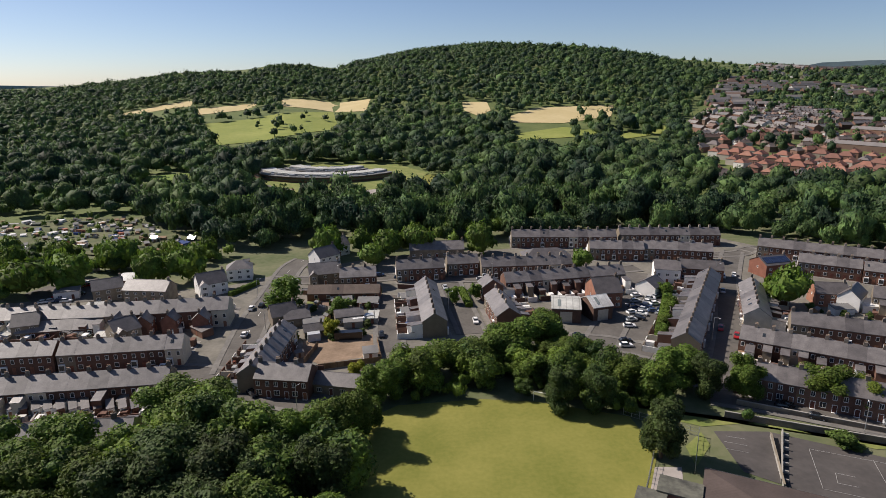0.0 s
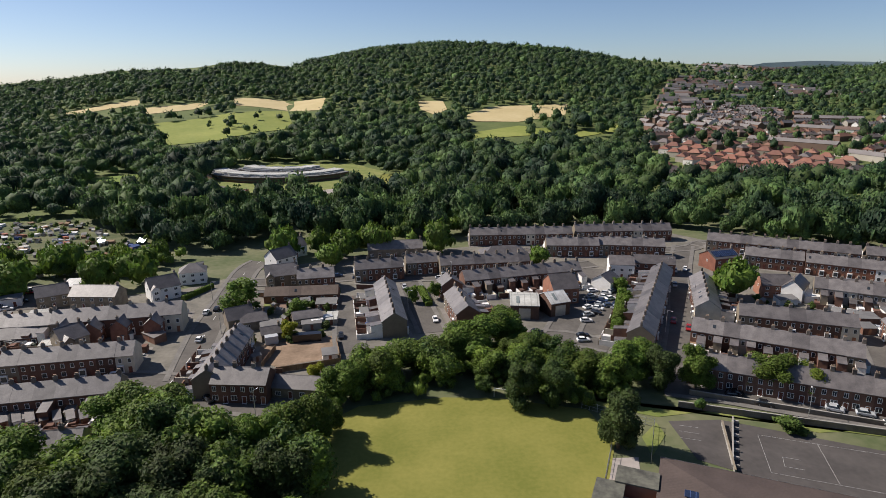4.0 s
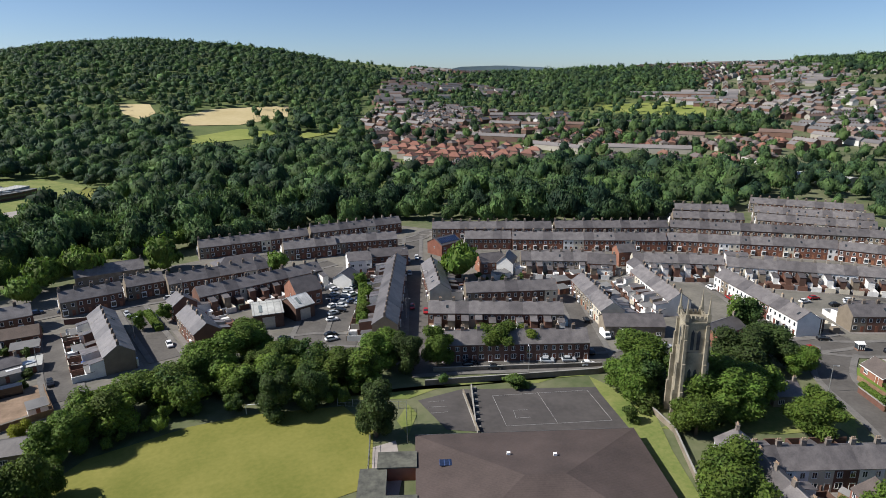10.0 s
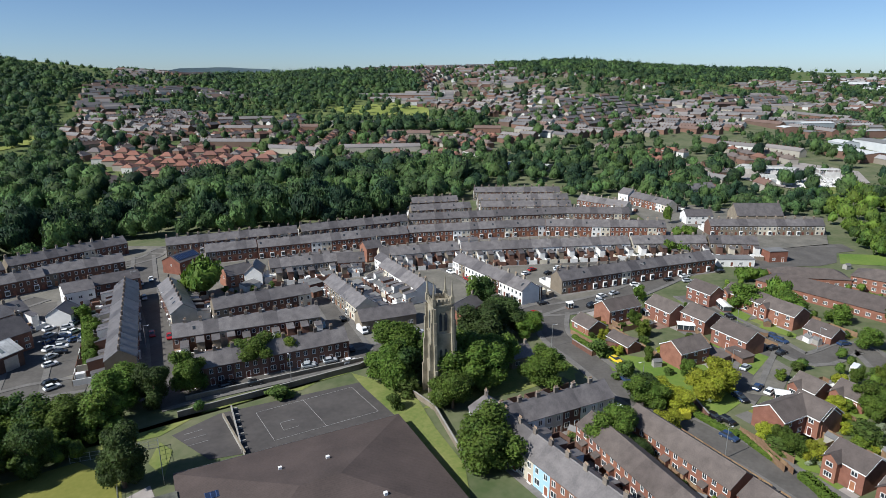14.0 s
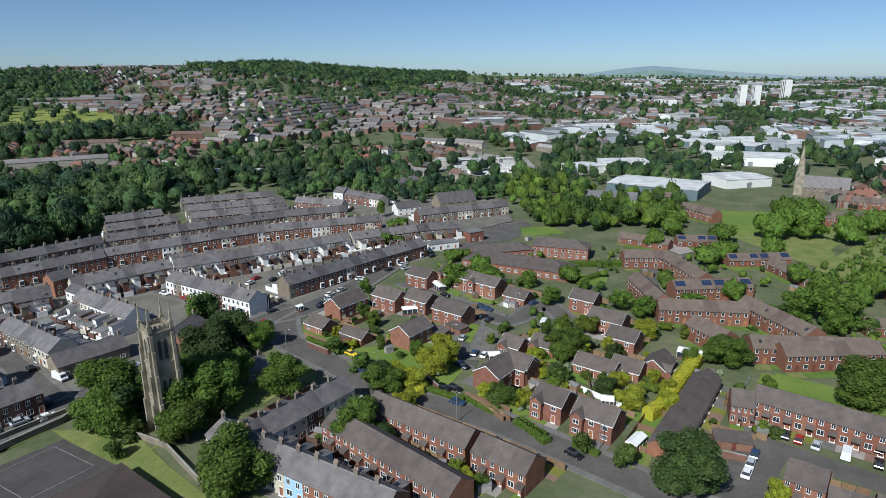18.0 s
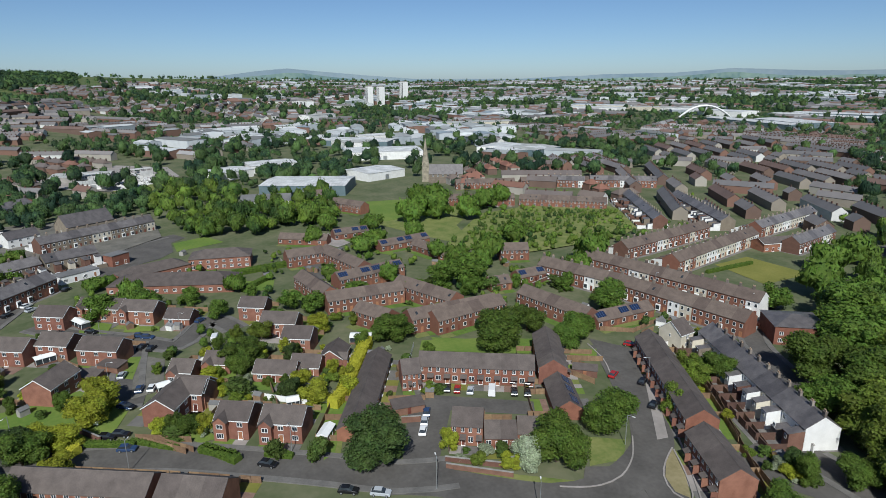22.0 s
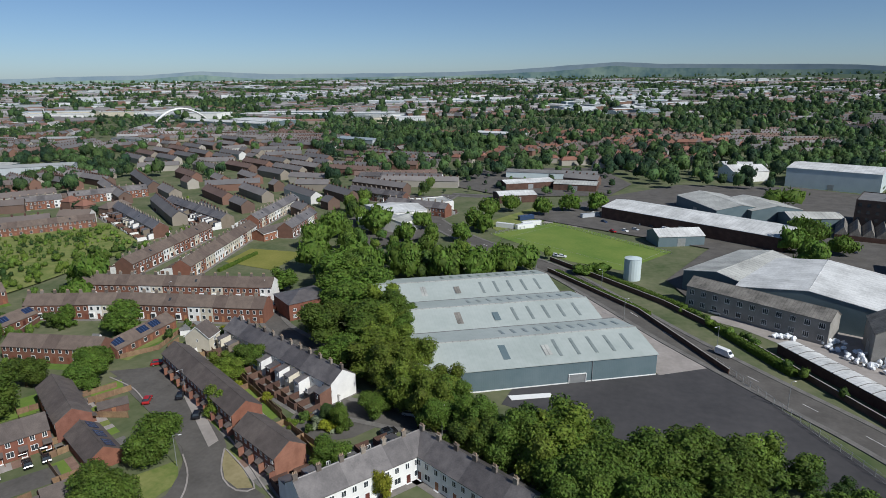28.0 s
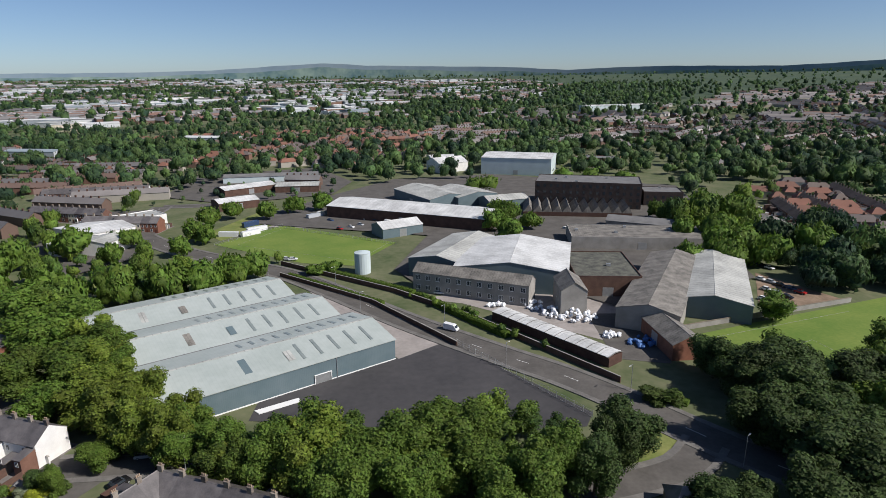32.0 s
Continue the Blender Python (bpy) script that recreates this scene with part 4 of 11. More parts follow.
def kerb(pts):
    """A pale stone kerb proud of the road."""
    strip("kerb", smooth_line(pts, 2.0), -0.17, 0.17, 0.02, 0.27, "yardstone", "pale stone kerb along the bend of a road", "kerb")


def court_line(q0, q1):
    strip("trim", [Vector(q0), Vector(q1)], -0.045, 0.045, 0.10, 0.125, "fadedpaint", "worn white sports court line", "court marking")


def yard(pts, material):
    labels = {"asphalt": "worn asphalt yard", "tarmac": "wide dark tarmac works yard", "concrete": "pale concrete yard", "earth": "bare brown earth yard", "court": "grey-brown tarmac playground", "streets": "worn paved ground between the terraces"}
    CLEAR.append(pts)
    flat_sheet("pavement", pts, "yardstone" if material == "concrete" else material, labels[material], "yard")


def lawn(pts, material):
    labels = {"pitch": "sun-bleached mown playing field", "green": "mown green grass", "rough": "rough patchy grass", "dry": "dry yellow grass", "meadow": "green hillside meadow",
              "straw": "pale ripe hay field", "allotment": "patchwork of allotment plots", "earth": "bare earth and rubble"}
    CLEAR.append(pts)
    flat_sheet("ground", pts, material, labels[material], "grass" if material not in ("allotment", "earth") else "ground")


# ---- trees ----
TALL = 2.1  # crowns are made this much higher than half as wide, so that tufts keep their shape


def leafy(n_lobes, n_tufts, tall, seed, size=0.1, spread=0.62, cuts=2):
    """A crown one in radius and TALL high: lobes set with many small leaf tufts, over a darker inner mass."""
    rnd = random.Random(seed)
    lobes = [(Vector((0, 0, 0.52 * TALL)), 0.55)]
    for i in range(n_lobes):
        a, q = rnd.uniform(0, 2 * math.pi), rnd.uniform(0.3, spread)
        z = rnd.uniform(0.16, 0.84)
        k = math.sqrt(max(0.1, 1 - ((z - 0.45) / 0.56) ** 2)) if not tall else 0.8 * (1.1 - z)
        lobes.append((Vector((q * k * math.cos(a), q * k * math.sin(a), z * TALL)), rnd.uniform(0.22, 0.38)))
    bm = bmesh.new()
    for c, r in lobes:
        res = bmesh.ops.create_icosphere(bm, subdivisions=cuts, radius=r * 0.82, matrix=Matrix.Translation(c))
        for v in res["verts"]:
            v.co += Vector((rnd.uniform(-1, 1), rnd.uniform(-1, 1), rnd.uniform(-1, 1))) * 0.05
    total = sum(r * r for _, r in lobes)
    for c, r in lobes:
        for _ in range(int(n_tufts * r * r / total)):
            d = Vector((rnd.gauss(0, 1), rnd.gauss(0, 1), rnd.gauss(0.2, 1))).normalized()
            p = c + d * r * rnd.uniform(0.82, 1.2)
            if any((p - e).length < q * 0.72 for e, q in lobes):
                continue
            nrm = (d + Vector((rnd.uniform(-1, 1), rnd.uniform(-1, 1), rnd.uniform(-0.6, 1.2))) * 0.9).normalized()
            u = nrm.orthogonal().normalized()
            u.rotate(Matrix.Rotation(rnd.uniform(0, 6.28), 3, nrm))
            w = nrm.cross(u)
            s = size * rnd.uniform(0.55, 1.3)
            bm.faces.new([bm.verts.new(q) for q in (p - u * s * 0.7, p + w * s * 0.75 + nrm * s * 0.1, p + u * s * 0.6 - w * s * 0.25)])
    return bm


CROWNS = {}
TRUNK = []


def crown_mesh(kind):
    if kind not in CROWNS:
        CROWNS[kind] = []
        variants = 4 if kind in ("broad", "dark") else 2
        for i in range(variants):
            tall = False
            bm = leafy(17 if kind != "bush" else 7, {"broad": 9500, "dark": 9500, "bush": 1100}.get(kind, 6000), tall, len(CROWNS) * 10 + i, {"broad": 0.066, "dark": 0.066, "bush": 0.17}.get(kind, 0.075), 0.74)
            CROWNS[kind].append(mesh_of("crown", bm, "leaf_" + kind))
    return CROWNS[kind]


def trunk_mesh():
    if not TRUNK:
        bm = bmesh.new()
        tube(bm, 0, 0, 0, 0.45, 0.035, 0.022, 8)
        for i in range(5):
            a = i * 1.26
            p = [Vector((0, 0, 0.28 + 0.03 * i)), Vector((0.28 * math.cos(a), 0.28 * math.sin(a), 0.62))]
            side = (p[1] - p[0]).orthogonal().normalized()
            up = side.cross((p[1] - p[0]).normalized())
            rings = [[bm.verts.new(q + side * r * math.cos(k * 1.257) + up * r * math.sin(k * 1.257)) for k in range(5)] for q, r in ((p[0], 0.018), (p[1], 0.007))]
            for k in range(5):
                bm.faces.new((rings[0][k], rings[0][(k + 1) % 5], rings[1][(k + 1) % 5], rings[1][k]))
        TRUNK.append(mesh_of("trunk", bm, "bark"))
    return TRUNK[0]


TREE_LABELS = {"broad": "leafy green broadleaf tree in full summer leaf", "dark": "dark green dense broadleaf tree", "light": "light green broadleaf tree in sun",
               "yellow": "golden yellow garden shrub tree", "white": "pale flowering small tree", "bush": "low rounded green shrub"}


FAR_TREES = []


def tree(x, y, h, r, kind):
    if math.hypot(x, y) > (200 if kind != "bush" else 245):
        FAR_TREES.append((x, y, r * 1.05, h))
        return None
    root = thing("shrub" if kind == "bush" else "tree", TREE_LABELS[kind], "tree" if kind != "bush" else "shrub", pose(x, y, land(x, y), 0, 0, pick.uniform(0, 360)))
    if kind != "bush":
        tk = new("trunk", trunk_mesh())
        tk.parent, tk.scale = root, (h, h, h)
    cr = new("crown", pick.choice(crown_mesh(kind)))
    cr.parent = root
    low = -0.02 * h if kind == "bush" else 0.02 * h
    cr.location, cr.scale = (0, 0, low), (r * 1.2, r * 1.2, (h - low) / TALL * 1.02)
    return root


def grid_mesh(name, verts, faces, size, material, label, category):
    """A mesh from arrays of corners and of faces with so many corners each."""
    me = bpy.data.meshes.new(name)
    me.vertices.add(len(verts))
    me.vertices.foreach_set("co", np.ascontiguousarray(verts, dtype=np.float32).ravel())
    me.loops.add(faces.size)
    me.loops.foreach_set("vertex_index", faces.astype(np.int32).ravel())
    me.polygons.add(len(faces))
    me.polygons.foreach_set("loop_start", np.arange(0, faces.size, size, dtype=np.int32))
    me.update(calc_edges=True)
    me.validate()
    me.materials.append(MATS[material])
    ob = new(name, me)
    return tagged(ob, label, category, kind="stuff")


def clump_template(seed, tufts=110, size=0.13, lobes=6):
    bm = leafy(lobes, tufts, False, seed, size, 0.7, 1)
    bmesh.ops.triangulate(bm, faces=bm.faces)
    bm.verts.index_update()
    v = np.array([p.co[:] for p in bm.verts]) * (1.2, 1.2, 1.02 / TALL)
    f = np.array([[p.index for p in q.verts] for q in bm.faces])
    bm.free()
    return v, f


def dome_clump(seed, cuts, tufts, lobes=9):
    """A rounded woodland crown: one dome swelling into lobes, ragged with loose leaf tufts."""
    rnd = random.Random(seed)
    axes = [Vector((rnd.gauss(0, 1), rnd.gauss(0, 1), rnd.gauss(0.5, 0.7))).normalized() for _ in range(lobes)]
    swell = [rnd.uniform(0.26, 0.56) for _ in axes]

    def skin(d):
        k = 0.52 + max(q * math.exp(-((1 - d.dot(e)) / 0.085)) for e, q in zip(axes, swell))
        return Vector((d.x * k * 1.08, d.y * k * 1.08, 0.47 + d.z * k * (0.60 if d.z > 0 else 0.5)))

    bm = bmesh.new()
    bmesh.ops.create_icosphere(bm, subdivisions=cuts, radius=1.0)
    bmesh.ops.delete(bm, geom=[v for v in bm.verts if v.co.z < -0.75], context="VERTS")
    for v in bm.verts:
        v.co = skin(v.co.normalized()) + Vector((rnd.uniform(-1, 1), rnd.uniform(-1, 1), rnd.uniform(-1, 1))) * 0.06
    for _ in range(tufts):
        d = Vector((rnd.gauss(0, 1), rnd.gauss(0, 1), rnd.gauss(0.45, 0.8))).normalized()
        p = skin(d) * rnd.uniform(0.95, 1.1)
        u = (d.orthogonal().normalized() + Vector((rnd.uniform(-1, 1), rnd.uniform(-1, 1), rnd.uniform(-1, 1))) * 0.8).normalized()
        w = (d.cross(u) + d * rnd.uniform(-0.7, 0.7)).normalized()
        s = rnd.uniform(0.07, 0.15) * (1.5 if cuts < 2 else 1)
        bm.faces.new([bm.verts.new(q) for q in (p - u * s, p + w * s, p + u * s)])
    bmesh.ops.triangulate(bm, faces=bm.faces)
    bm.verts.index_update()
    v = np.array([p.co[:] for p in bm.verts])
    f = np.array([[p.index for p in q.verts] for q in bm.faces])
    bm.free()
    return v, f


CLUMPS = []
wild = np.random.RandomState(11)


def plant(spots, name, label, material="leaf_wood"):
    """Many crowns (x, y, radius, height) joined into one mesh."""
    if not CLUMPS:
        CLUMPS.extend(dome_clump(60 + i, 2, 130, 11) for i in range(6))
        CLUMPS.extend(dome_clump(80 + i, 1, 26, 6) for i in range(6))
        CLUMPS.extend(clump_template(90 + i, 3000, 0.088, 13) for i in range(6))
        CLUMPS.extend(dome_clump(40 + i, 3, 520, 17) for i in range(6))
    vs, fs, base = [], [], 0
    for i, (x, y, r, h) in enumerate(spots):
        far = math.hypot(x, y)
        v, f = CLUMPS[i % 6 + (12 if far < 235 and r > 2.4 else 18 if far < 400 and r > 4.2 else 6 if far > 800 or far > 330 and r < 2.6 else 0)]
        a = wild.uniform(0, 6.28)
        c, s = math.cos(a) * r, math.sin(a) * r
        vs.append(np.stack([x + v[:, 0] * c - v[:, 1] * s, y + v[:, 0] * s + v[:, 1] * c, land(x, y) + v[:, 2] * h], 1))
        fs.append(f + base)
        base += len(v)
    if vs:
        grid_mesh(name, np.concatenate(vs), np.concatenate(fs), 3, material, label, "trees")


def open_to(x, y):
    """Whether a tree may stand here: not on open ground, nor close in front of a field seen across it."""
    r = math.hypot(x, y)
    if r < 480 and not free(x, y, 2.0):
        return False
    for ahead in ((0,) if r < 430 else (0, 20, 40) if r < 560 else (0, 30, 60, 90)):
        k = 1 + ahead / r
        if any(inside(x * k, y * k, c) for c in CLEAR):
            return False
    return True


def copse(poly, gap, size, keep=0.5, name="scattered_trees", clear=2.5):
    """Loose trees and bushes over an area, gap metres apart."""
    x0, x1 = min(p[0] for p in poly), max(p[0] for p in poly)
    y0, y1 = min(p[1] for p in poly), max(p[1] for p in poly)
    spots = []
    nx, ny = int((x1 - x0) / gap) + 1, int((y1 - y0) / gap) + 1
    for i in range(nx):
        for j in range(ny):
            x, y = x0 + gap * (i + wild.uniform()), y0 + gap * (j + wild.uniform())
            if wild.uniform() < keep and inside(x, y, poly) and free(x, y, clear):
                k = wild.uniform(0.6, 1.35)
                spots.append((x, y, size * 0.6 * k, size * 1.3 * k))
    near = sum(math.hypot(a[0], a[1]) for a in spots) / max(1, len(spots)) < 420
    plant(spots, name, "scattered trees and bushes in summer leaf", "leaf_near" if near else "leaf_wood")


def wood(poly):
    spots = []
    x0, x1 = min(p[0] for p in poly), max(p[0] for p in poly)
    y0, y1 = min(p[1] for p in poly), max(p[1] for p in poly)
    cells = []
    size = 60.0
    for gx in range(int(math.floor(x0 / size)), int(math.ceil(x1 / size))):
        for gy in range(int(math.floor(y0 / size)), int(math.ceil(y1 / size))):
            cells.append((gx * size, gy * size))
    for cx, cy in cells:
        r = math.hypot(cx + size / 2, cy + size / 2)
        s = 10.0 + r * 0.0024
        n = max(1, int(size / s))
        for i in range(n):
            for j in range(n):
                x = cx + size * (i + 0.5 + wild.uniform(-0.42, 0.42)) / n
                y = cy + size * (j + 0.5 + wild.uniform(-0.42, 0.42)) / n
                if inside(x, y, poly) and open_to(x, y):
                    k = wild.uniform(0.55, 1.45)
                    spots.append((x, y, s * 0.64 * k, 13.0 * k * wild.uniform(0.85, 1.2)))
    plant(spots, "woodland", "dense mixed broadleaf woodland in summer leaf")


# ---- far streets ----
FAR = {}  # tone of roof: corners and faces of walls, roofs, stacks


def far_block(tone, x, y, a, length, w, eave, ridge, n=0, hip=0.0):
    """A far building or row under a pitched or hipped roof, with n chimney stacks."""
    wv, wf, rv, rf, cv, cf = FAR.setdefault(tone, ([], [], [], [], [], []))
    ca, sa, h, hl = math.cos(a), math.sin(a), land(x, y), length / 2
    put = lambda some: [(x + p * ca - q * sa, y + p * sa + q * ca, h + z) for p, q, z in some]
    b = len(wv)
    wv += put([(-hl, -w / 2, -3), (hl, -w / 2, -3), (hl, w / 2, -3), (-hl, w / 2, -3), (-hl, -w / 2, eave), (hl, -w / 2, eave), (hl, w / 2, eave), (-hl, w / 2, eave), (-hl + hip, 0, ridge), (hl - hip, 0, ridge)])
    wf += [tuple(b + k for k in f) for f in ((0, 1, 5, 4), (2, 3, 7, 6), (1, 2, 6, 5), (3, 0, 4, 7), (5, 6, 9), (7, 4, 8))]
    b, o, d = len(rv), 0.35, 0.35 * (ridge - eave) / (w / 2)
    rv += put([(-hl - o, -w / 2 - o, eave - d + 0.08), (hl + o, -w / 2 - o, eave - d + 0.08), (hl + o - hip, 0, ridge + 0.12), (-hl - o + hip, 0, ridge + 0.12), (hl + o, w / 2 + o, eave - d + 0.08), (-hl - o, w / 2 + o, eave - d + 0.08)])
    rf += [tuple(b + k for k in f) for f in ((0, 1, 2, 3), (3, 2, 4, 5))]
    if hip:
        rf += [(b + 1, b + 4, b + 2), (b + 5, b, b + 3)]
    for k in range(n):
        c, b = -hl + (k + 0.1) * length / n + 0.4, len(cv)
        cv += put([(c + p, q, z) for z in (ridge - 0.6, ridge + 1.2) for p, q in ((-0.5, -0.35), (0.5, -0.35), (0.5, 0.35), (-0.5, 0.35))])
        cf += [tuple(b + k for k in f) for f in ((4, 5, 6, 7), (0, 1, 5, 4), (1, 2, 6, 5), (2, 3, 7, 6), (3, 0, 4, 7))]


def far_row(tone, *lines):
    """Named rows of terraced houses, each from one end to the other."""
    for x0, y0, x1, y1 in lines:
        n = math.hypot(x1 - x0, y1 - y0)
        x, y = (x0 + x1) / 2, (y0 + y1) / 2
        if n < 4 or not all(free(x0 + (x1 - x0) * k, y0 + (y1 - y0) * k, 3) for k in (0.1, 0.5, 0.9)):
            continue
        FOOT.append((x, y, (x1 - x0) / n, (y1 - y0) / n, n / 2 + 3, 12))
        far_block(tone, x, y, math.atan2(y1 - y0, x1 - x0), n, 8.6, 5.4, 8.4, max(1, int(n / 5.5)) if math.hypot(x, y) < 1100 else 0)


def fill_rows(poly, turn, gap, tone, longest=46.0):
    """Parallel terraces over a block, as long as the ground between other buildings allows."""
    ux, uy = math.cos(radians(turn)), math.sin(radians(turn))
    us = [x * ux + y * uy for x, y in poly]
    vs = [y * ux - x * uy for x, y in poly]
    at = lambda u, v: (u * ux - v * uy, u * uy + v * ux)
    v = min(vs) + gap / 2
    while v < max(vs):
        u, start = min(us), None
        while u < max(us) + 6:
            ok = inside(*at(u, v), poly) and free(*at(u, v), 6)
            if ok and start is None:
                start = u
            if start is not None and (not ok or u - start > longest):
                if u - start > 12:
                    far_row(tone, (*at(start, v), *at(u - 5, v)))
                start = None
                u += wild.uniform(0, 8)
            u += 3.0
        v += gap * wild.uniform(0.92, 1.08)


def far_shed(*lines):
    """Wide pale sheds, each by the ends of its near wall and its depth."""
    for x0, y0, x1, y1, d in lines:
        n = math.hypot(x1 - x0, y1 - y0)
        ux, uy = (x1 - x0) / n, (y1 - y0) / n
        x, y = (x0 + x1) / 2, (y0 + y1) / 2
        k = 1 + d / 2 / math.hypot(x, y)
        x, y = x * k, y * k
        if free(x, y, 4):
            FOOT.append((x, y, ux, uy, n / 2 + 4, d / 2 + 4))
            far_block("shed", x, y, math.atan2(uy, ux), n, d, 7.0, 8.6)


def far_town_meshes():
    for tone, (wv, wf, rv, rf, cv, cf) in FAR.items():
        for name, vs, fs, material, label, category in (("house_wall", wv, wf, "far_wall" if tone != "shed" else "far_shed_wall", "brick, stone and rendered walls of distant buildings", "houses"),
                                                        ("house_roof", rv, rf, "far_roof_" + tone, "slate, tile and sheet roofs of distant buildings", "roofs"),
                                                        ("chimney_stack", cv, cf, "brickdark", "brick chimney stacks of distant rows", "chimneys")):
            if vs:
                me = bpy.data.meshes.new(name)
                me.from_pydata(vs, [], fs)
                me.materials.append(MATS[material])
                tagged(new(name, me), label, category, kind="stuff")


def town(poly, tone):
    """Streets of houses that follow one another in rows, with green gaps between and sheds where the town has works."""
    x0, x1 = min(p[0] for p in poly), max(p[0] for p in poly)
    y0, y1 = min(p[1] for p in poly), max(p[1] for p in poly)
    cell, green = 150.0, []
    for gx in range(int(math.floor(x0 / cell)), int(math.ceil(x1 / cell))):
        for gy in range(int(math.floor(y0 / cell)), int(math.ceil(y1 / cell))):
            mx, my = (gx + 0.5) * cell, (gy + 0.5) * cell
            far = math.hypot(mx, my)
            loose = 1 + max(0, far - 800) / 2600
            a = 0.5 + 1.6 * noise.noise(Vector((mx / 620, my / 620, 2.0))) + (math.pi / 2 if wild.uniform() < 0.25 else 0)
            ca, sa = math.cos(a), math.sin(a)
            rows = max(2, int(cell / (19.0 * loose)))
            for k in range(rows):
                v = -cell / 2 + cell * (k + 0.5) / rows
                u = -cell / 2 + wild.uniform(0, 6)
                while u < cell / 2 - 6:
                    n = wild.randint(1, 3) if tone == "red" else wild.randint(3, 8 if y0 > 0 else 13)
                    length = min(n * (8.5 if tone == "red" else 5.0), cell / 2 - u + 4)
                    um = u + length / 2
                    x, y = mx + um * ca - v * sa, my + um * sa + v * ca
                    u += length + wild.uniform(2, 7) * loose
                    if not inside(x, y, poly) or any(inside(x, y, c) for c in CLEAR) or not free(x, y, 12):
                        continue
                    leafy_ground = noise.noise(Vector((x / 260, y / 260, 5.0))) + 0.4 * noise.noise(Vector((x / 90, y / 90, 8.0)))
                    if leafy_ground > {"red": 0.16, "grey": 0.2, "mixed": 0.1}[tone]:
                        for _ in range(max(2, int(length / (7 * loose)))):
                            p, q = um + wild.uniform(-0.5, 0.5) * length, v + wild.uniform(-0.5, 0.5) * cell / rows
                            r = wild.uniform(3.0, 5.6) * loose ** 0.6
                            green.append((mx + p * ca - q * sa, my + p * sa + q * ca, r, r * wild.uniform(1.5, 2.0)))
                        continue
                    works_ground = noise.noise(Vector((x / 340, y / 340, 11.0)))
                    if tone == "mixed" and works_ground > 0.06:
                        if wild.uniform() < 0.42:
                            e = wild.uniform(5, 10)
                            far_block("shed", x, y, a, wild.uniform(22, 70), wild.uniform(16, 34), e, e + wild.uniform(0.8, 2.0))
                        continue
                    far_block(tone, x, y, a, length, 8.4, 5.2, 8.1, n if far < 1000 else 0, 3.5 if tone == "red" else 0.0)
                    for _ in range(wild.choice([1, 2, 2]) if tone == "red" else wild.choice([0, 0, 1, 2])):
                        g = 9.5 * loose * wild.uniform(0.8, 1.2)
                        p, q = um + wild.uniform(-0.5, 0.5) * length, v + wild.choice([-1, 1]) * g
                        green.append((mx + p * ca - q * sa, my + p * sa + q * ca, wild.uniform(2.0, 4.2) * loose ** 0.6, wild.uniform(3.5, 8)))
    plant([g for g in green if free(g[0], g[1], 2)], "garden_trees", "trees and bushes between distant houses")


def canopy(q0, q1, n):
    """A long low range under a white sheet roof in many short bays."""
    m, w = along(q0, q1)
    claim(m, w, 8)
    root = thing("industrial_building", "long low range with white ribbed sheet roof", "building", m)
    part("wall", box(bmesh.new(), -w / 2, w / 2, -3.2, 3.2, 0, 2.8), "brickdark", root)
    for i in range(n):
        a, b = -w / 2 + w * i / n, -w / 2 + w * (i + 1) / n
        pts = [(-3.6, 2.85), (-3.6, 2.95), (-1.6, 3.55), (0.4, 3.75), (3.6, 3.3), (3.6, 3.2), (0.4, 3.65), (-1.6, 3.45)]
        part("roof_bay", prism(bmesh.new(), pts[::-1], a + 0.06, b - 0.06), "whitemetal", root)
        part("rib", prism(bmesh.new(), [(y, z + (0.14 if k < 5 else -0.02)) for k, (y, z) in enumerate(pts)][::-1], a - 0.07, a + 0.055), "felt", root)


# ---- boundaries ----
def hedge(q0, q1, h, w, material):
    """A clipped hedge: a rounded bank with loose leaf tufts."""
    d = Vector(q1) - Vector(q0)
    n = d.length
    m = pose((q0[0] + q1[0]) / 2, (q0[1] + q1[1]) / 2, 0.02, 0, 0, math.degrees(math.atan2(d.y, d.x)))
    rnd = random.Random(int(abs(q0[0] * 7 + q0[1])))
    bm = bmesh.new()
    prism(bm, [(-w / 2, 0), (w / 2, 0), (w / 2, h * 0.75), (w * 0.3, h * 0.95), (-w * 0.3, h * 0.95), (-w / 2, h * 0.75)], -n / 2, n / 2)
    for _ in range(int(n * (2 * h + w) * 9)):
        x = rnd.uniform(-n / 2, n / 2)
        s = rnd.choice((-1, 1, 0))
        p = Vector((x, s * w * 0.52, rnd.uniform(0.1, h * 0.9))) if s else Vector((x, rnd.uniform(-w / 2, w / 2), h * rnd.uniform(0.86, 1.06)))
        u = Vector((rnd.uniform(-1, 1), rnd.uniform(-1, 1), rnd.uniform(-1, 1))).normalized()
        v = u.orthogonal().normalized()
        k = rnd.uniform(0.12, 0.26)
        bm.faces.new([bm.verts.new(q) for q in (p - u * k, p + v * k, p + u * k, p - v * k)])
    gold = material == "goldhedge"
    root = thing("hedge", "tall golden yellow clipped conifer hedge" if gold else "clipped green garden hedge", "hedge", m)
    part("foliage", bm, material, root)


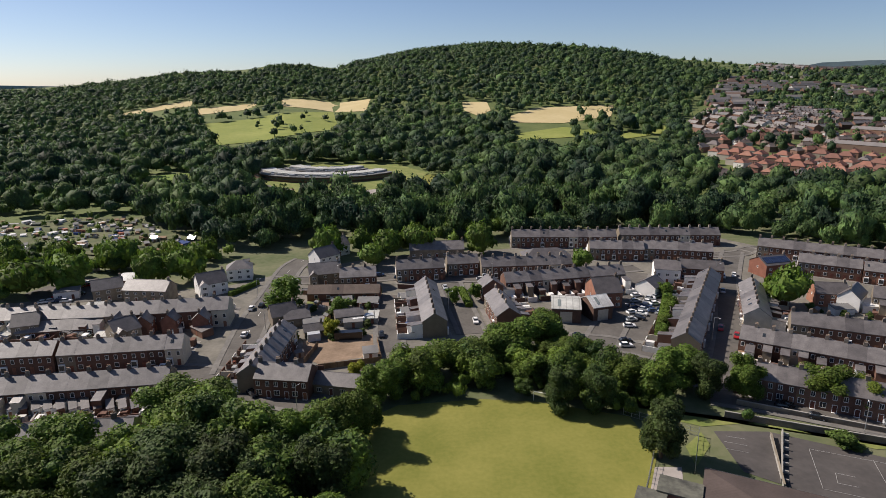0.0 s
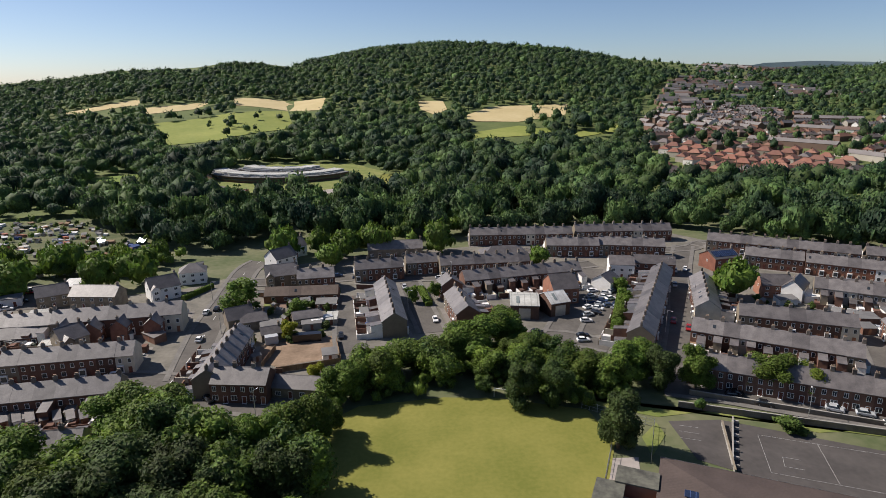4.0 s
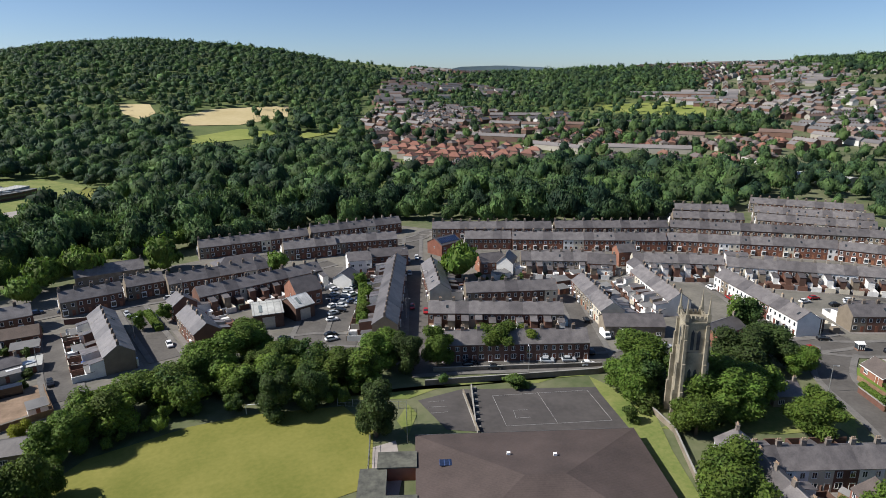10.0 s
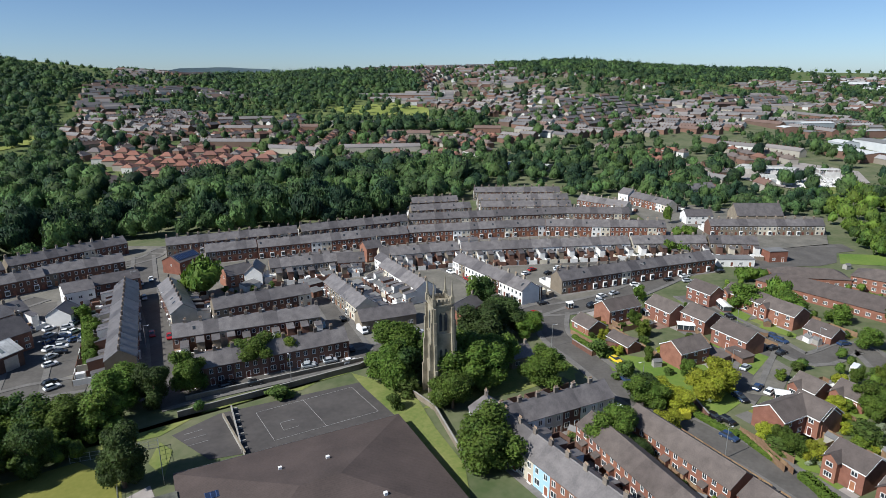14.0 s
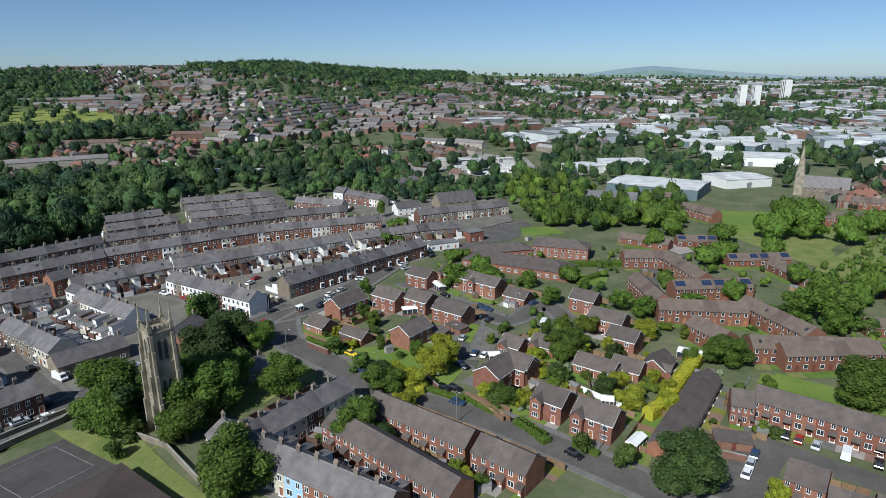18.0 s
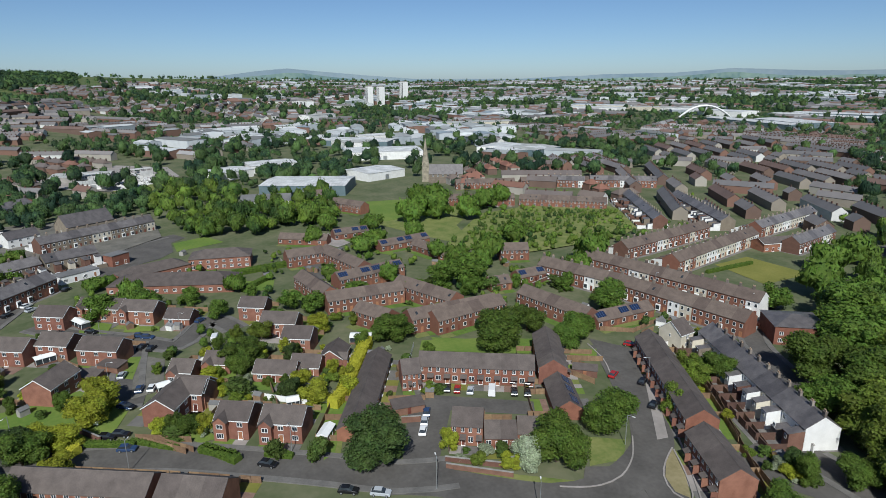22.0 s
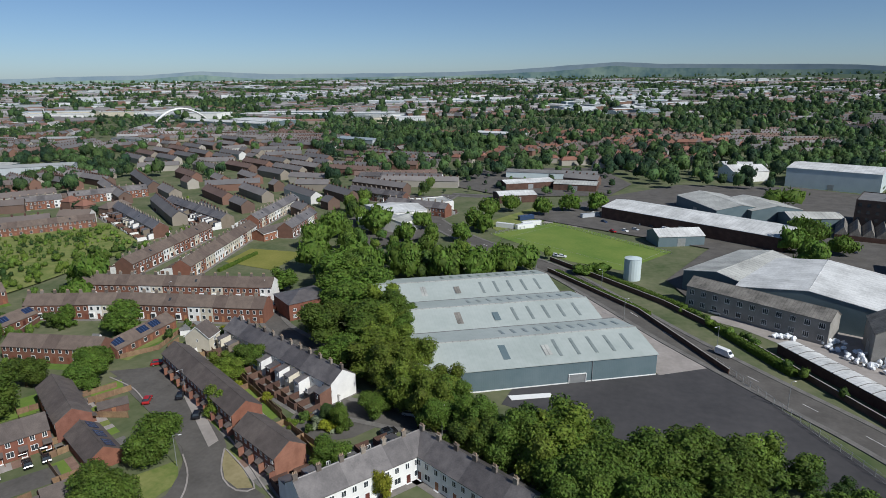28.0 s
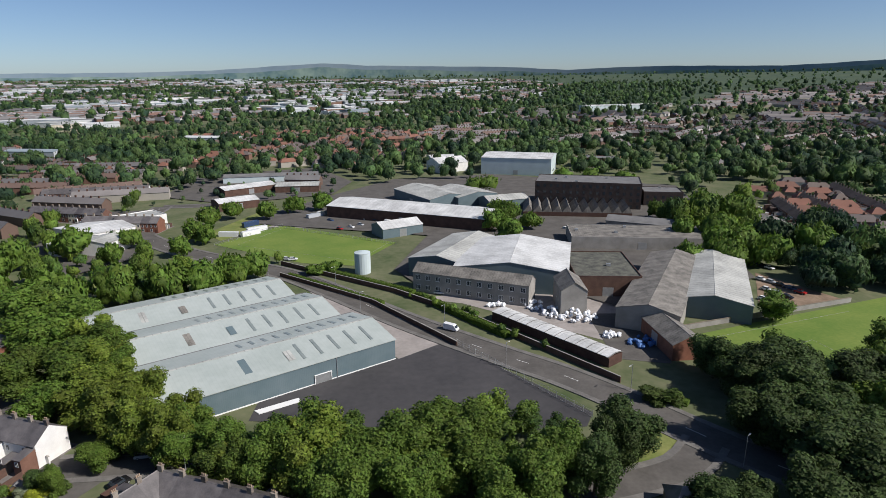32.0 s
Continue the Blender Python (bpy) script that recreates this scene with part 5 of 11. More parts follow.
def fence(q0, q1, h, material):
    """A boundary of panels between posts, or a wall with a coping."""
    d = Vector(q1) - Vector(q0)
    n = d.length
    if n < 1:
        return
    m = pose((q0[0] + q1[0]) / 2, (q0[1] + q1[1]) / 2, 0.02, 0, 0, math.degrees(math.atan2(d.y, d.x)))
    if material in ("wood", "pvc", "steel"):
        what = {"wood": "brown timber panel garden fence", "pvc": "white painted garden fence", "steel": "grey steel mesh fence on posts"}[material]
        root = thing("fence", what, "fence", m)
        k = max(1, round(n / (1.9 if n < 25 else 3.0)))
        for i in range(k + 1):
            part("post", box(bmesh.new(), -n / 2 + n * i / k - 0.06, -n / 2 + n * i / k + 0.06, -0.06, 0.06, 0, h + 0.1), material, root)
        if material == "steel":
            for z in (0.1, h * 0.5, h - 0.1):
                part("rail", box(bmesh.new(), -n / 2, n / 2, -0.025, 0.025, z, z + 0.05), material, root)
        else:
            for i in range(k):
                part("panel", box(bmesh.new(), -n / 2 + n * i / k + 0.062, -n / 2 + n * (i + 1) / k - 0.062, -0.03, 0.03, 0.05, h), material, root)
    else:
        words = {"brick": "low red brick garden wall", "white": "white rendered yard wall", "stone": "old dark stone boundary wall", "brickdark": "dark brick boundary wall beside the road", "concrete": "grey concrete panel boundary wall"}
        root = thing("boundary_wall", words[material], "wall", m)
        part("wall", box(bmesh.new(), -n / 2, n / 2, -0.14, 0.14, 0, h), material, root)
        part("coping", box(bmesh.new(), -n / 2, n / 2, -0.2, 0.2, h + 0.002, h + 0.12), "concrete" if material != "concrete" else "stone", root)


def outbuilding(q0, q1, d, h, wall, roof):
    """A low back-yard building under a single slope; a conservatory when its roof is glazed."""
    m, w = along(q0, q1)
    w = max(1.6, w)
    claim(m, w, d)
    words = {"white": "white-painted", "brick": "brick", "stone": "stone", "concrete": "grey concrete", "wood": "timber", "blue": "pale blue painted", "pvc": "white-framed"}
    if roof == "conservatory":
        root = thing("conservatory", "small white-framed glazed conservatory behind a house", "conservatory", m)
        part("plinth", box(bmesh.new(), -w / 2, w / 2, -d / 2, d / 2, 0, 0.6), "brick", root)
        part("glazing", box(bmesh.new(), -w / 2 + 0.05, w / 2 - 0.05, -d / 2 + 0.05, d / 2 - 0.05, 0.602, h - 0.4), "glass", root)
        for i in range(4):
            x = -w / 2 + w * i / 3
            part("glazing_bar", box(bmesh.new(), x - 0.05, x + 0.05, -d / 2 - 0.01, -d / 2 + 0.08, 0.602, h - 0.402), "pvc", root)
        part("roof", prism(bmesh.new(), [(-d / 2 - 0.15, h - 0.4), (d / 2 + 0.15, h - 0.4), (d / 2 + 0.15, h - 0.25), (0, h + 0.35), (-d / 2 - 0.15, h - 0.25)], -w / 2 - 0.15, w / 2 + 0.15), "pvc", root)
        return root
    root = thing("outbuilding", f"low {words[wall]} outbuilding in a back yard", "outbuilding", m)
    wall = "pvc" if wall == "pvc" else wall
    part("wall", prism(bmesh.new(), [(-d / 2, 0), (d / 2, 0), (d / 2, h), (-d / 2, h - 0.5)], -w / 2, w / 2), wall, root)
    part("roof", prism(bmesh.new(), [(-d / 2 - 0.2, h - 0.52), (d / 2 + 0.2, h + 0.03), (d / 2 + 0.2, h + 0.16), (-d / 2 - 0.2, h - 0.39)], -w / 2 - 0.15, w / 2 + 0.15), roof, root)
    part("door", box(bmesh.new(), -0.45, 0.45, -d / 2 - 0.04, -d / 2 + 0.01, 0, min(2.0, h - 0.7)), "doorpaint", root)
    return root


# ---- vehicles ----
CARS = {}


def wheel_bm():
    bm = bmesh.new()
    n = 12
    for k, (r, mi) in enumerate(((0.31, 0), (0.19, 1))):
        y0, y1 = (-0.1, 0.1) if k == 0 else (-0.115, 0.115)
        a = [bm.verts.new((r * math.cos(i * 6.2832 / n), y0, r * math.sin(i * 6.2832 / n))) for i in range(n)]
        b = [bm.verts.new((r * math.cos(i * 6.2832 / n), y1, r * math.sin(i * 6.2832 / n))) for i in range(n)]
        bm.faces.new(a).material_index = mi
        bm.faces.new(b[::-1]).material_index = mi
        for i in range(n):
            bm.faces.new((a[(i + 1) % n], a[i], b[i], b[(i + 1) % n])).material_index = mi
    return bm


def profile_body(pts, w, taper=0.0):
    """A body from a side outline (x, z), w wide, drawn in towards its top."""
    bm = bmesh.new()
    top = max(z for _, z in pts)
    sides = []
    for s in (-1, 1):
        sides.append([bm.verts.new((x, s * (w / 2 - taper * max(0, z - 0.9) / max(0.1, top - 0.9)), z)) for x, z in pts])
    bm.faces.new(sides[0])
    bm.faces.new(sides[1][::-1])
    n = len(pts)
    for i in range(n):
        bm.faces.new((sides[0][(i + 1) % n], sides[0][i], sides[1][i], sides[1][(i + 1) % n]))
    bmesh.ops.recalc_face_normals(bm, faces=bm.faces)
    bmesh.ops.bevel(bm, geom=[e for e in bm.edges], offset=0.05, segments=1, affect="EDGES")
    return bm


def vehicle(x, y, turn, colour, shape):
    PARKED.append(Vector((x, y)))
    m = pose(x, y, 0.14, 0, 0, turn)
    key = (shape, colour)
    if key in CARS:
        return copy_thing(CARS[key], m)
    names = {"car": f"parked {colour} hatchback car", "van": f"parked {colour} panel van", "caravan": "white touring caravan parked on a drive"}
    root = thing(shape, names[shape], shape, m)
    if shape == "car":
        body = [(-2.05, 0.3), (2.05, 0.3), (2.1, 0.65), (1.85, 0.85), (0.95, 0.95), (-1.9, 0.98), (-2.1, 0.7)]
        cab = [(-1.85, 0.99), (1.0, 0.96), (0.35, 1.43), (-1.35, 1.47)]
        part("body", profile_body(body, 1.74), "car_" + colour, root)
        part("cabin", profile_body(cab, 1.6, 0.18), "glass", root)
        part("roof", box(bmesh.new(), -1.32, 0.3, -0.62, 0.62, 1.44, 1.5), "car_" + colour, root)
        axles = (-1.3, 1.3)
    elif shape == "van":
        body = [(-2.6, 0.35), (2.5, 0.35), (2.6, 0.9), (2.2, 1.15), (1.6, 1.95), (1.2, 2.2), (-2.6, 2.25)]
        part("body", profile_body(body, 1.95, 0.1), "car_" + colour, root)
        wsc = bmesh.new()
        vs = [wsc.verts.new(v) for v in ((2.16, -0.75, 1.22), (2.16, 0.75, 1.22), (1.68, 0.7, 1.93), (1.68, -0.7, 1.93))]
        wsc.faces.new(vs)
        for v in vs:
            v.co.x += 0.04
        part("windscreen", wsc, "glass", root)
        axles = (-1.6, 1.6)
    else:
        body = [(-3.0, 0.5), (2.8, 0.5), (3.15, 1.1), (2.85, 2.2), (2.3, 2.65), (1.4, 2.8), (-2.6, 2.8), (-3.0, 2.5), (-3.1, 1.5)]
        part("body", profile_body(body, 2.1), "car_white", root)
        for s in (-1, 1):
            part("window", box(bmesh.new(), -1.9, 1.9, s * 1.06 - 0.02, s * 1.06 + 0.02, 1.55, 2.2), "glass", root)
        axles = (0.0,)
    wb = mesh_of("wheel", wheel_bm(), "rubber", "steel")
    for ax in axles:
        for s in (-0.8, 0.8):
            w = new("wheel", wb)
            w.parent, w.location = root, (ax, s, 0.31)
    CARS[key] = root
    return root


def car(x, y, turn, colour):
    return vehicle(x, y, turn, colour, "car")


def van(x, y, turn, colour):
    return vehicle(x, y, turn, colour, "van")


def caravan(x, y, turn, colour):
    return vehicle(x, y, turn, colour, "caravan")


ground_sheet()

# ground kept for the three warehouse bays and the school
for _a in (0, 1, 2):
    FOOT.append((3.5 + 0.842 * (33 + 4 * _a) + 0.539 * (13.4 + 26.8 * _a), -165.1 + 0.539 * (33 + 4 * _a) - 0.842 * (13.4 + 26.8 * _a), 0.842, 0.539, 34, 14.5))
FOOT.append((64.0, 79.5, -0.895, 0.445, 29, 21))

# roads and yards
yard([(-179.8, 216.0), (-88.6, 235.9), (-61.5, 259.4), (-22.5, 277.6), (32.1, 287.6), (141.7, 303.9), (163.7, 270.9), (251.6, 211.7), (340.0, 96.7), (295.9, 61.3), (187.5, 90.1), (150.1, 108.9), (111.0, 121.0), (78.6, 135.8), (69.8, 144.1), (39.1, 174.1), (8.3, 179.7), (-15.9, 167.4), (-22.8, 154.7), (-35.9, 142.2), (-60.8, 154.7), (-73.3, 158.1), (-74.7, 120.6), (-107.9, 120.6)], 'streets')
yard([(93.7, -348.8), (47.4, -435.1), (7.7, -495.2), (-73.9, -513.5), (-205.3, -442.0), (-179.9, -338.9), (-153.8, -278.4), (-142.9, -227.4), (-80.8, -194.3), (-61.1, -218.9), (-8.7, -222.2), (4.7, -251.9), (-12.3, -309.5), (49.5, -332.3)], 'asphalt')
yard([(170.1, -434.9), (174.2, -530.4), (78.3, -568.8), (40.5, -487.5), (50.6, -433.5), (116.5, -406.6)], 'asphalt')
yard([(181.3, -288.1), (194.6, -386.3), (153.2, -391.6), (121.0, -285.1), (143.1, -252.2)], 'asphalt')
yard([(403.3, 154.0), (411.8, 28.1), (346.1, 19.7), (293.9, 60.5), (322.4, 92.6)], 'streets')
road([(-61.2, 158.1), (-65.5, 193.8), (-66.5, 222.3), (-67.8, 259.4), (-64.4, 272.8)], 8.5)
road([(-62.2, 156.4), (-75.6, 159.9), (-86.2, 158.1)], 7)
road([(-60.6, 156.4), (-52.0, 146.7), (-38.8, 142.2), (-32.4, 139.3)], 8)
road([(-72.2, 243.3), (-43.4, 241.8), (-15.3, 245.6), (3.8, 241.8), (39.4, 243.3), (84.8, 253.4)], 7)
road([(2.5, 235.9), (5.8, 210.1), (9.4, 184.2)], 7.5)
road([(-20.6, 222.3), (-19.1, 193.8), (-16.3, 171.3)], 7)
road([(82.6, 246.8), (61.8, 202.0), (48.4, 174.8)], 9)
road([(40.1, 178.3), (50.7, 176.2), (63.4, 168.4)], 8)
road([(137.6, 278.0), (114.5, 233.1), (94.8, 187.9), (73.7, 146.4)], 7)
road([(54.0, 278.8), (91.7, 273.5), (135.1, 272.7), (153.8, 281.7), (194.8, 254.6), (272.3, 224.8), (312.5, 187.8), (363.0, 126.1)], 6)
road([(145.1, 282.9), (177.2, 232.1), (226.9, 202.2), (276.6, 165.6), (331.7, 96.9)], 6)
road([(69.0, 142.5), (80.0, 138.1), (103.0, 126.9), (122.7, 118.4), (137.9, 115.5), (150.1, 108.9), (183.4, 94.5), (197.8, 91.0)], 7.5)
road([(121.0, 121.5), (141.4, 156.5), (159.2, 186.3)], 6)
road([(175.4, 103.2), (195.3, 125.8), (209.0, 155.9), (216.3, 174.8)], 6.5)
road([(182.9, 98.6), (189.2, 88.2), (216.0, 75.9), (265.6, 65.2), (293.9, 60.5), (333.4, 37.1), (349.0, 19.9)], 9)
road([(186.0, 89.0), (167.9, 79.6), (155.8, 62.0), (141.2, 40.1), (133.6, 17.8), (128.9, 6.9), (114.7, -17.7), (105.3, -32.9), (102.4, -44.1)], 8)
road([(229.8, 56.2), (219.3, 44.6), (204.2, 24.0), (195.2, 10.6), (213.5, 0.3), (200.9, -7.3)], 6)
road([(201.5, 23.7), (181.3, 23.6), (164.6, 22.7), (162.2, 18.3)], 6)
yard([(108.0, -34.3), (132.1, -44.3), (139.6, -52.2), (133.4, -53.4), (121.2, -74.4), (115.3, -71.6), (125.5, -53.1), (104.9, -41.3)], 'asphalt')
road([(104.8, -30.3), (100.6, -39.5), (86.9, -59.4), (86.3, -75.0), (94.9, -90.5), (109.0, -98.2), (127.3, -106.3), (142.3, -112.6)], 9, False)
road([(91.2, -83.0), (80.6, -80.9), (73.5, -78.8)], 8, False)
yard([(149.0, -110.9), (136.6, -119.1), (104.7, -98.6), (89.7, -90.8), (76.8, -82.0), (64.7, -80.6), (59.8, -74.7), (83.2, -52.0), (86.7, -59.8), (86.3, -72.8), (93.7, -83.6), (108.9, -94.5), (135.9, -106.9)], 'asphalt')
road([(207.0, -156.4), (141.4, -174.4), (128.4, -171.5)], 6)
road([(149.6, -191.0), (128.1, -158.7), (95.5, -142.8)], 6)
road([(76.6, -117.7), (57.8, -118.2), (42.1, -119.3), (26.2, -110.7)], 7)
road([(157.1, -401.7), (149.1, -342.4), (117.2, -300.0), (76.2, -268.7), (50.6, -250.5), (26.2, -224.4), (0.2, -194.2), (-25.3, -168.1), (-43.4, -150.6), (-56.7, -134.6), (-68.1, -118.8), (-81.1, -103.7), (-89.7, -92.9)], 9.5)
road([(157.1, -401.7), (117.7, -410.7), (89.1, -467.8)], 8)
road([(-67.0, -116.7), (-57.8, -108.0), (-42.8, -103.4), (-30.7, -101.5)], 7)
yard([(38.5, -142.7), (2.7, -166.0), (-9.8, -174.8), (-14.2, -174.8), (-45.5, -131.3), (-42.2, -125.2), (-17.9, -124.3), (38.9, -134.0)], 'tarmac')
yard([(50.0, -242.3), (16.4, -217.1), (-11.3, -175.4), (2.6, -165.0), (43.1, -237.2)], 'concrete')
yard([(-4.2, -216.2), (-20.7, -209.2), (-63.2, -171.8), (-80.8, -194.3), (-75.9, -239.0), (-53.8, -226.0)], 'concrete')
yard([(-63.0, -195.4), (-61.0, -160.0), (-76.1, -155.4), (-86.7, -193.9)], 'asphalt')
yard([(-147.0, -234.5), (-161.6, -200.3), (-133.4, -193.1), (-127.9, -199.5)], 'earth')
yard([(62.5, 110.3), (62.8, 125.7), (75.3, 125.2), (107.5, 108.2), (100.1, 89.0), (76.8, 99.7)], 'court')
yard([(-45.0, 179.7), (-22.1, 185.1), (-19.2, 169.3), (-37.2, 163.6), (-43.5, 169.3)], 'earth')
yard([(-60.0, 152.4), (-40.7, 143.6), (-40.8, 138.5), (-49.1, 137.4)], 'concrete')
yard([(83.7, 246.3), (96.5, 240.8), (68.4, 176.2), (57.2, 178.4)], 'asphalt')
yard([(258.0, 129.4), (279.8, 105.7), (267.8, 85.8), (243.9, 103.4), (234.2, 122.3)], 'asphalt')
yard([(36.1, 96.9), (44.0, 112.4), (50.2, 112.2), (46.3, 100.3), (42.3, 94.2)], 'concrete')
yard([(90.7, 78.0), (94.5, 75.4), (86.6, 60.9), (82.6, 62.8)], 'concrete')
yard([(82.8, -96.5), (85.5, -111.1), (79.6, -122.6), (60.9, -118.3), (66.8, -106.7)], 'asphalt')
yard([(-26.4, -337.0), (-89.3, -327.6), (-86.4, -304.9), (-49.7, -319.5)], 'asphalt')
yard([(91.9, -341.7), (42.0, -381.8), (5.8, -343.3), (49.5, -332.3)], 'concrete')

# grass and open ground
lawn([(-12.1, 139.3), (9.7, 141.9), (23.4, 140.2), (45.1, 132.6), (47.3, 118.5), (38.9, 100.0), (-24.5, 100.0), (-24.7, 127.6)], 'pitch')
lawn([(110.0, 114.0), (112.7, 94.1), (101.7, 77.9), (93.8, 64.0), (84.4, 55.9), (86.1, 64.1), (100.1, 89.0), (106.2, 105.8)], 'rough')
lawn([(53.9, 119.7), (59.7, 125.4), (59.7, 120.1), (53.4, 112.4)], 'rough')
lawn([(31.4, 142.8), (65.5, 131.5), (109.4, 114.6), (113.8, 117.9), (95.3, 117.7), (76.2, 129.3), (61.0, 127.7)], 'rough')
lawn([(95.4, -302.1), (68.8, -341.6), (4.2, -298.1), (23.3, -260.0), (46.2, -266.0)], 'green')
lawn([(-91.7, -174.3), (-114.8, -182.1), (-178.4, -202.2), (-193.4, -187.2), (-153.9, -154.2), (-114.1, -139.8), (-108.1, -149.9), (-94.2, -158.0)], 'green')
lawn([(345.5, -87.1), (379.3, -125.7), (358.2, -172.8), (309.5, -134.9), (260.0, -124.9), (295.0, -109.1)], 'rough')
lawn([(268.4, -110.6), (329.9, -159.0), (347.9, -238.1), (278.2, -253.9), (248.9, -200.0), (243.3, -153.7), (242.9, -134.4)], 'rough')
lawn([(193.5, -209.6), (197.2, -232.6), (167.6, -235.9), (165.3, -207.0)], 'pitch')
lawn([(169.3, -64.7), (153.7, -93.1), (146.3, -87.6), (159.7, -64.6)], 'green')
lawn([(102.3, -77.8), (97.9, -85.3), (92.0, -79.6), (92.9, -71.7)], 'rough')
lawn([(102.8, -43.0), (96.4, -55.8), (88.7, -67.8), (88.1, -64.5), (99.5, -44.1)], 'rough')
lawn([(118.7, -17.6), (133.4, -24.5), (136.4, -29.3), (116.7, -23.0)], 'rough')
lawn([(-51.6, -124.6), (-62.1, -120.4), (-61.9, -112.7), (-48.4, -105.7), (-38.5, -104.5)], 'rough')
lawn([(140.7, -242.3), (109.8, -265.8), (71.1, -251.2), (100.4, -230.2)], 'rough')
lawn([(106.5, -326.2), (87.7, -386.5), (70.4, -348.9), (94.4, -309.3)], 'rough')
lawn([(155.2, 76.6), (144.8, 71.7), (141.5, 59.8), (150.7, 65.4)], 'rough')
lawn([(144.1, 85.9), (155.2, 76.6), (147.9, 62.4), (128.2, 70.3), (106.3, 85.8)], 'rough')
yard([(271.0, -40.8), (268.4, -49.1), (241.5, -45.2), (251.4, -40.0)], 'asphalt')
yard([(322.4, -60.6), (308.5, -67.1), (295.8, -69.7), (289.6, -62.0), (298.3, -57.7)], 'concrete')
lawn([(300.8, -43.5), (303.3, -52.5), (318.0, -53.7), (311.0, -45.6)], 'green')
lawn([(252.5, -11.4), (236.6, -14.0), (238.5, -24.0), (250.4, -26.3)], 'green')
lawn([(278.1, -72.3), (265.2, -82.2), (270.7, -85.1), (283.1, -77.9)], 'green')
yard([(392, -22), (397, -64), (428, -70), (424, -78), (390, -72), (380, -30)], 'asphalt')
lawn([(330.0, 14.0), (339.2, -1.8), (322.9, -10.4), (312.5, 12.0)], 'green')
lawn([(493, 48), (509, 58), (540, 30), (520, 8), (498, 22)], 'rough')
yard([(509, 58), (522, 83), (570, 132), (655, 68), (629, 23), (568, 12), (540, 30)], 'concrete')
yard([(333.0, 41.0), (351.0, 14.0), (340.5, 8.0), (331.5, 15.0), (313.0, 13.5), (303.0, 19.0), (291.0, 33.5), (276.0, 39.0), (281.0, 50.0), (309.0, 44.0)], 'asphalt')
lawn([(398.8, -96.2), (395.5, -132.3), (339.9, -115.6), (334.8, -99.8)], 'green')
lawn([(181.7, 84.8), (178.7, 77.2), (165.5, 58.2), (160.6, 60.2), (172.4, 80.6)], 'green')
lawn([(165.5, 58.2), (173.2, 34.7), (157.4, 21.6), (146.3, 24.3), (152.0, 38.3)], 'green')
lawn([(-335.8, 880.3), (-258.5, 936.4), (-164.2, 984.9), (-138.6, 825.5), (-205.8, 738.1), (-256.1, 707.4)], 'meadow')
lawn([(-281.1, 1096.6), (-122.1, 1092.3), (-118.0, 972.4), (-256.3, 1014.6)], 'straw')
lawn([(-409.7, 1031.3), (-311.4, 1098.7), (-316.8, 1017.1), (-380.5, 966.6)], 'straw')
lawn([(-540.6, 1040.3), (-446.8, 1141.8), (-427.8, 1066.2), (-507.5, 1011.2)], 'straw')
lawn([(31.4, 966.8), (69.9, 957.3), (70.9, 889.9), (51.0, 852.1), (33.3, 898.0)], 'straw')
lawn([(92.6, 843.5), (135.3, 901.4), (253.8, 918.0), (228.3, 835.6), (155.4, 790.2), (91.8, 800.7)], 'straw')
lawn([(80.1, 723.2), (150.7, 765.0), (192.7, 737.2), (165.4, 705.1), (85.9, 688.9)], 'meadow')
lawn([(195.7, 710.0), (286.8, 774.9), (267.0, 728.0), (198.3, 684.1)], 'meadow')
lawn([(-24.7, 489.2), (-11.6, 519.5), (10.1, 518.8), (6.9, 464.8), (-17.4, 420.5)], 'pitch')
lawn([(-74.0, 453.4), (-64.3, 477.2), (-28.6, 477.0), (-34.1, 431.1), (-48.6, 416.3)], 'dry')
lawn([(-259.1, 526.1), (-223.4, 541.2), (-211.9, 500.1), (-236.0, 491.7)], 'green')
lawn([(-260.6, 349.5), (-236.9, 365.0), (-199.5, 373.3), (-133.6, 322.0), (-115.8, 298.2), (-143.2, 277.5), (-224.7, 298.2)], 'allotment')
yard([(-167.1, 228.9), (-159.9, 251.1), (-126.8, 243.3), (-121.2, 222.3), (-154.3, 216.0)], 'asphalt')
lawn([(-155.6, 483.7), (-115.1, 430.9), (-64.3, 416.3), (-34.1, 431.1), (-11.8, 527.4), (-45.0, 577.0), (-122.5, 590.3), (-158.6, 543.4)], 'rough')

# terraced rows
terrace((-112.7, 164.3), (-137.2, 161.9), 5, 'slate')
terrace((-77.2, 168.0), (-111.6, 163.9), 7, 'slate')
terrace((-120.9, 140.2), (-72.1, 146.6), 10, 'slate')
terrace((-69.4, 121.4), (-104.4, 118.3), 7, 'slate')
terrace((-73.7, 197.9), (-112.9, 192.8), 7, 'villa')
terrace((-159.1, 190.9), (-113.4, 193.6), 10, 'slate')
terrace((-50.4, 178.3), (-51.2, 146.6), 7, 'slate')
terrace((-34.9, 146.6), (-49.6, 148.6), 3, 'slate')
terrace((-6.9, 220.1), (-2.9, 181.7), 8, 'slate')
terrace((18.5, 214.7), (17.1, 222.9), 3, 'slate')
terrace((21.3, 185.7), (18.6, 206.4), 4, 'slate')
terrace((-51.6, 220.6), (-24.2, 220.6), 6, 'low')
terrace((-27.0, 234.0), (-41.5, 232.5), 3, 'slate')
terrace((0.2, 244.5), (-19.7, 242.0), 4, 'slate')
terrace((14.7, 250.5), (1.4, 248.8), 3, 'slate')
terrace((53.9, 247.0), (15.6, 244.5), 8, 'slate')
terrace((23.1, 223.6), (71.3, 232.5), 10, 'slate')
terrace((85.0, 290.9), (33.9, 293.2), 11, 'slate')
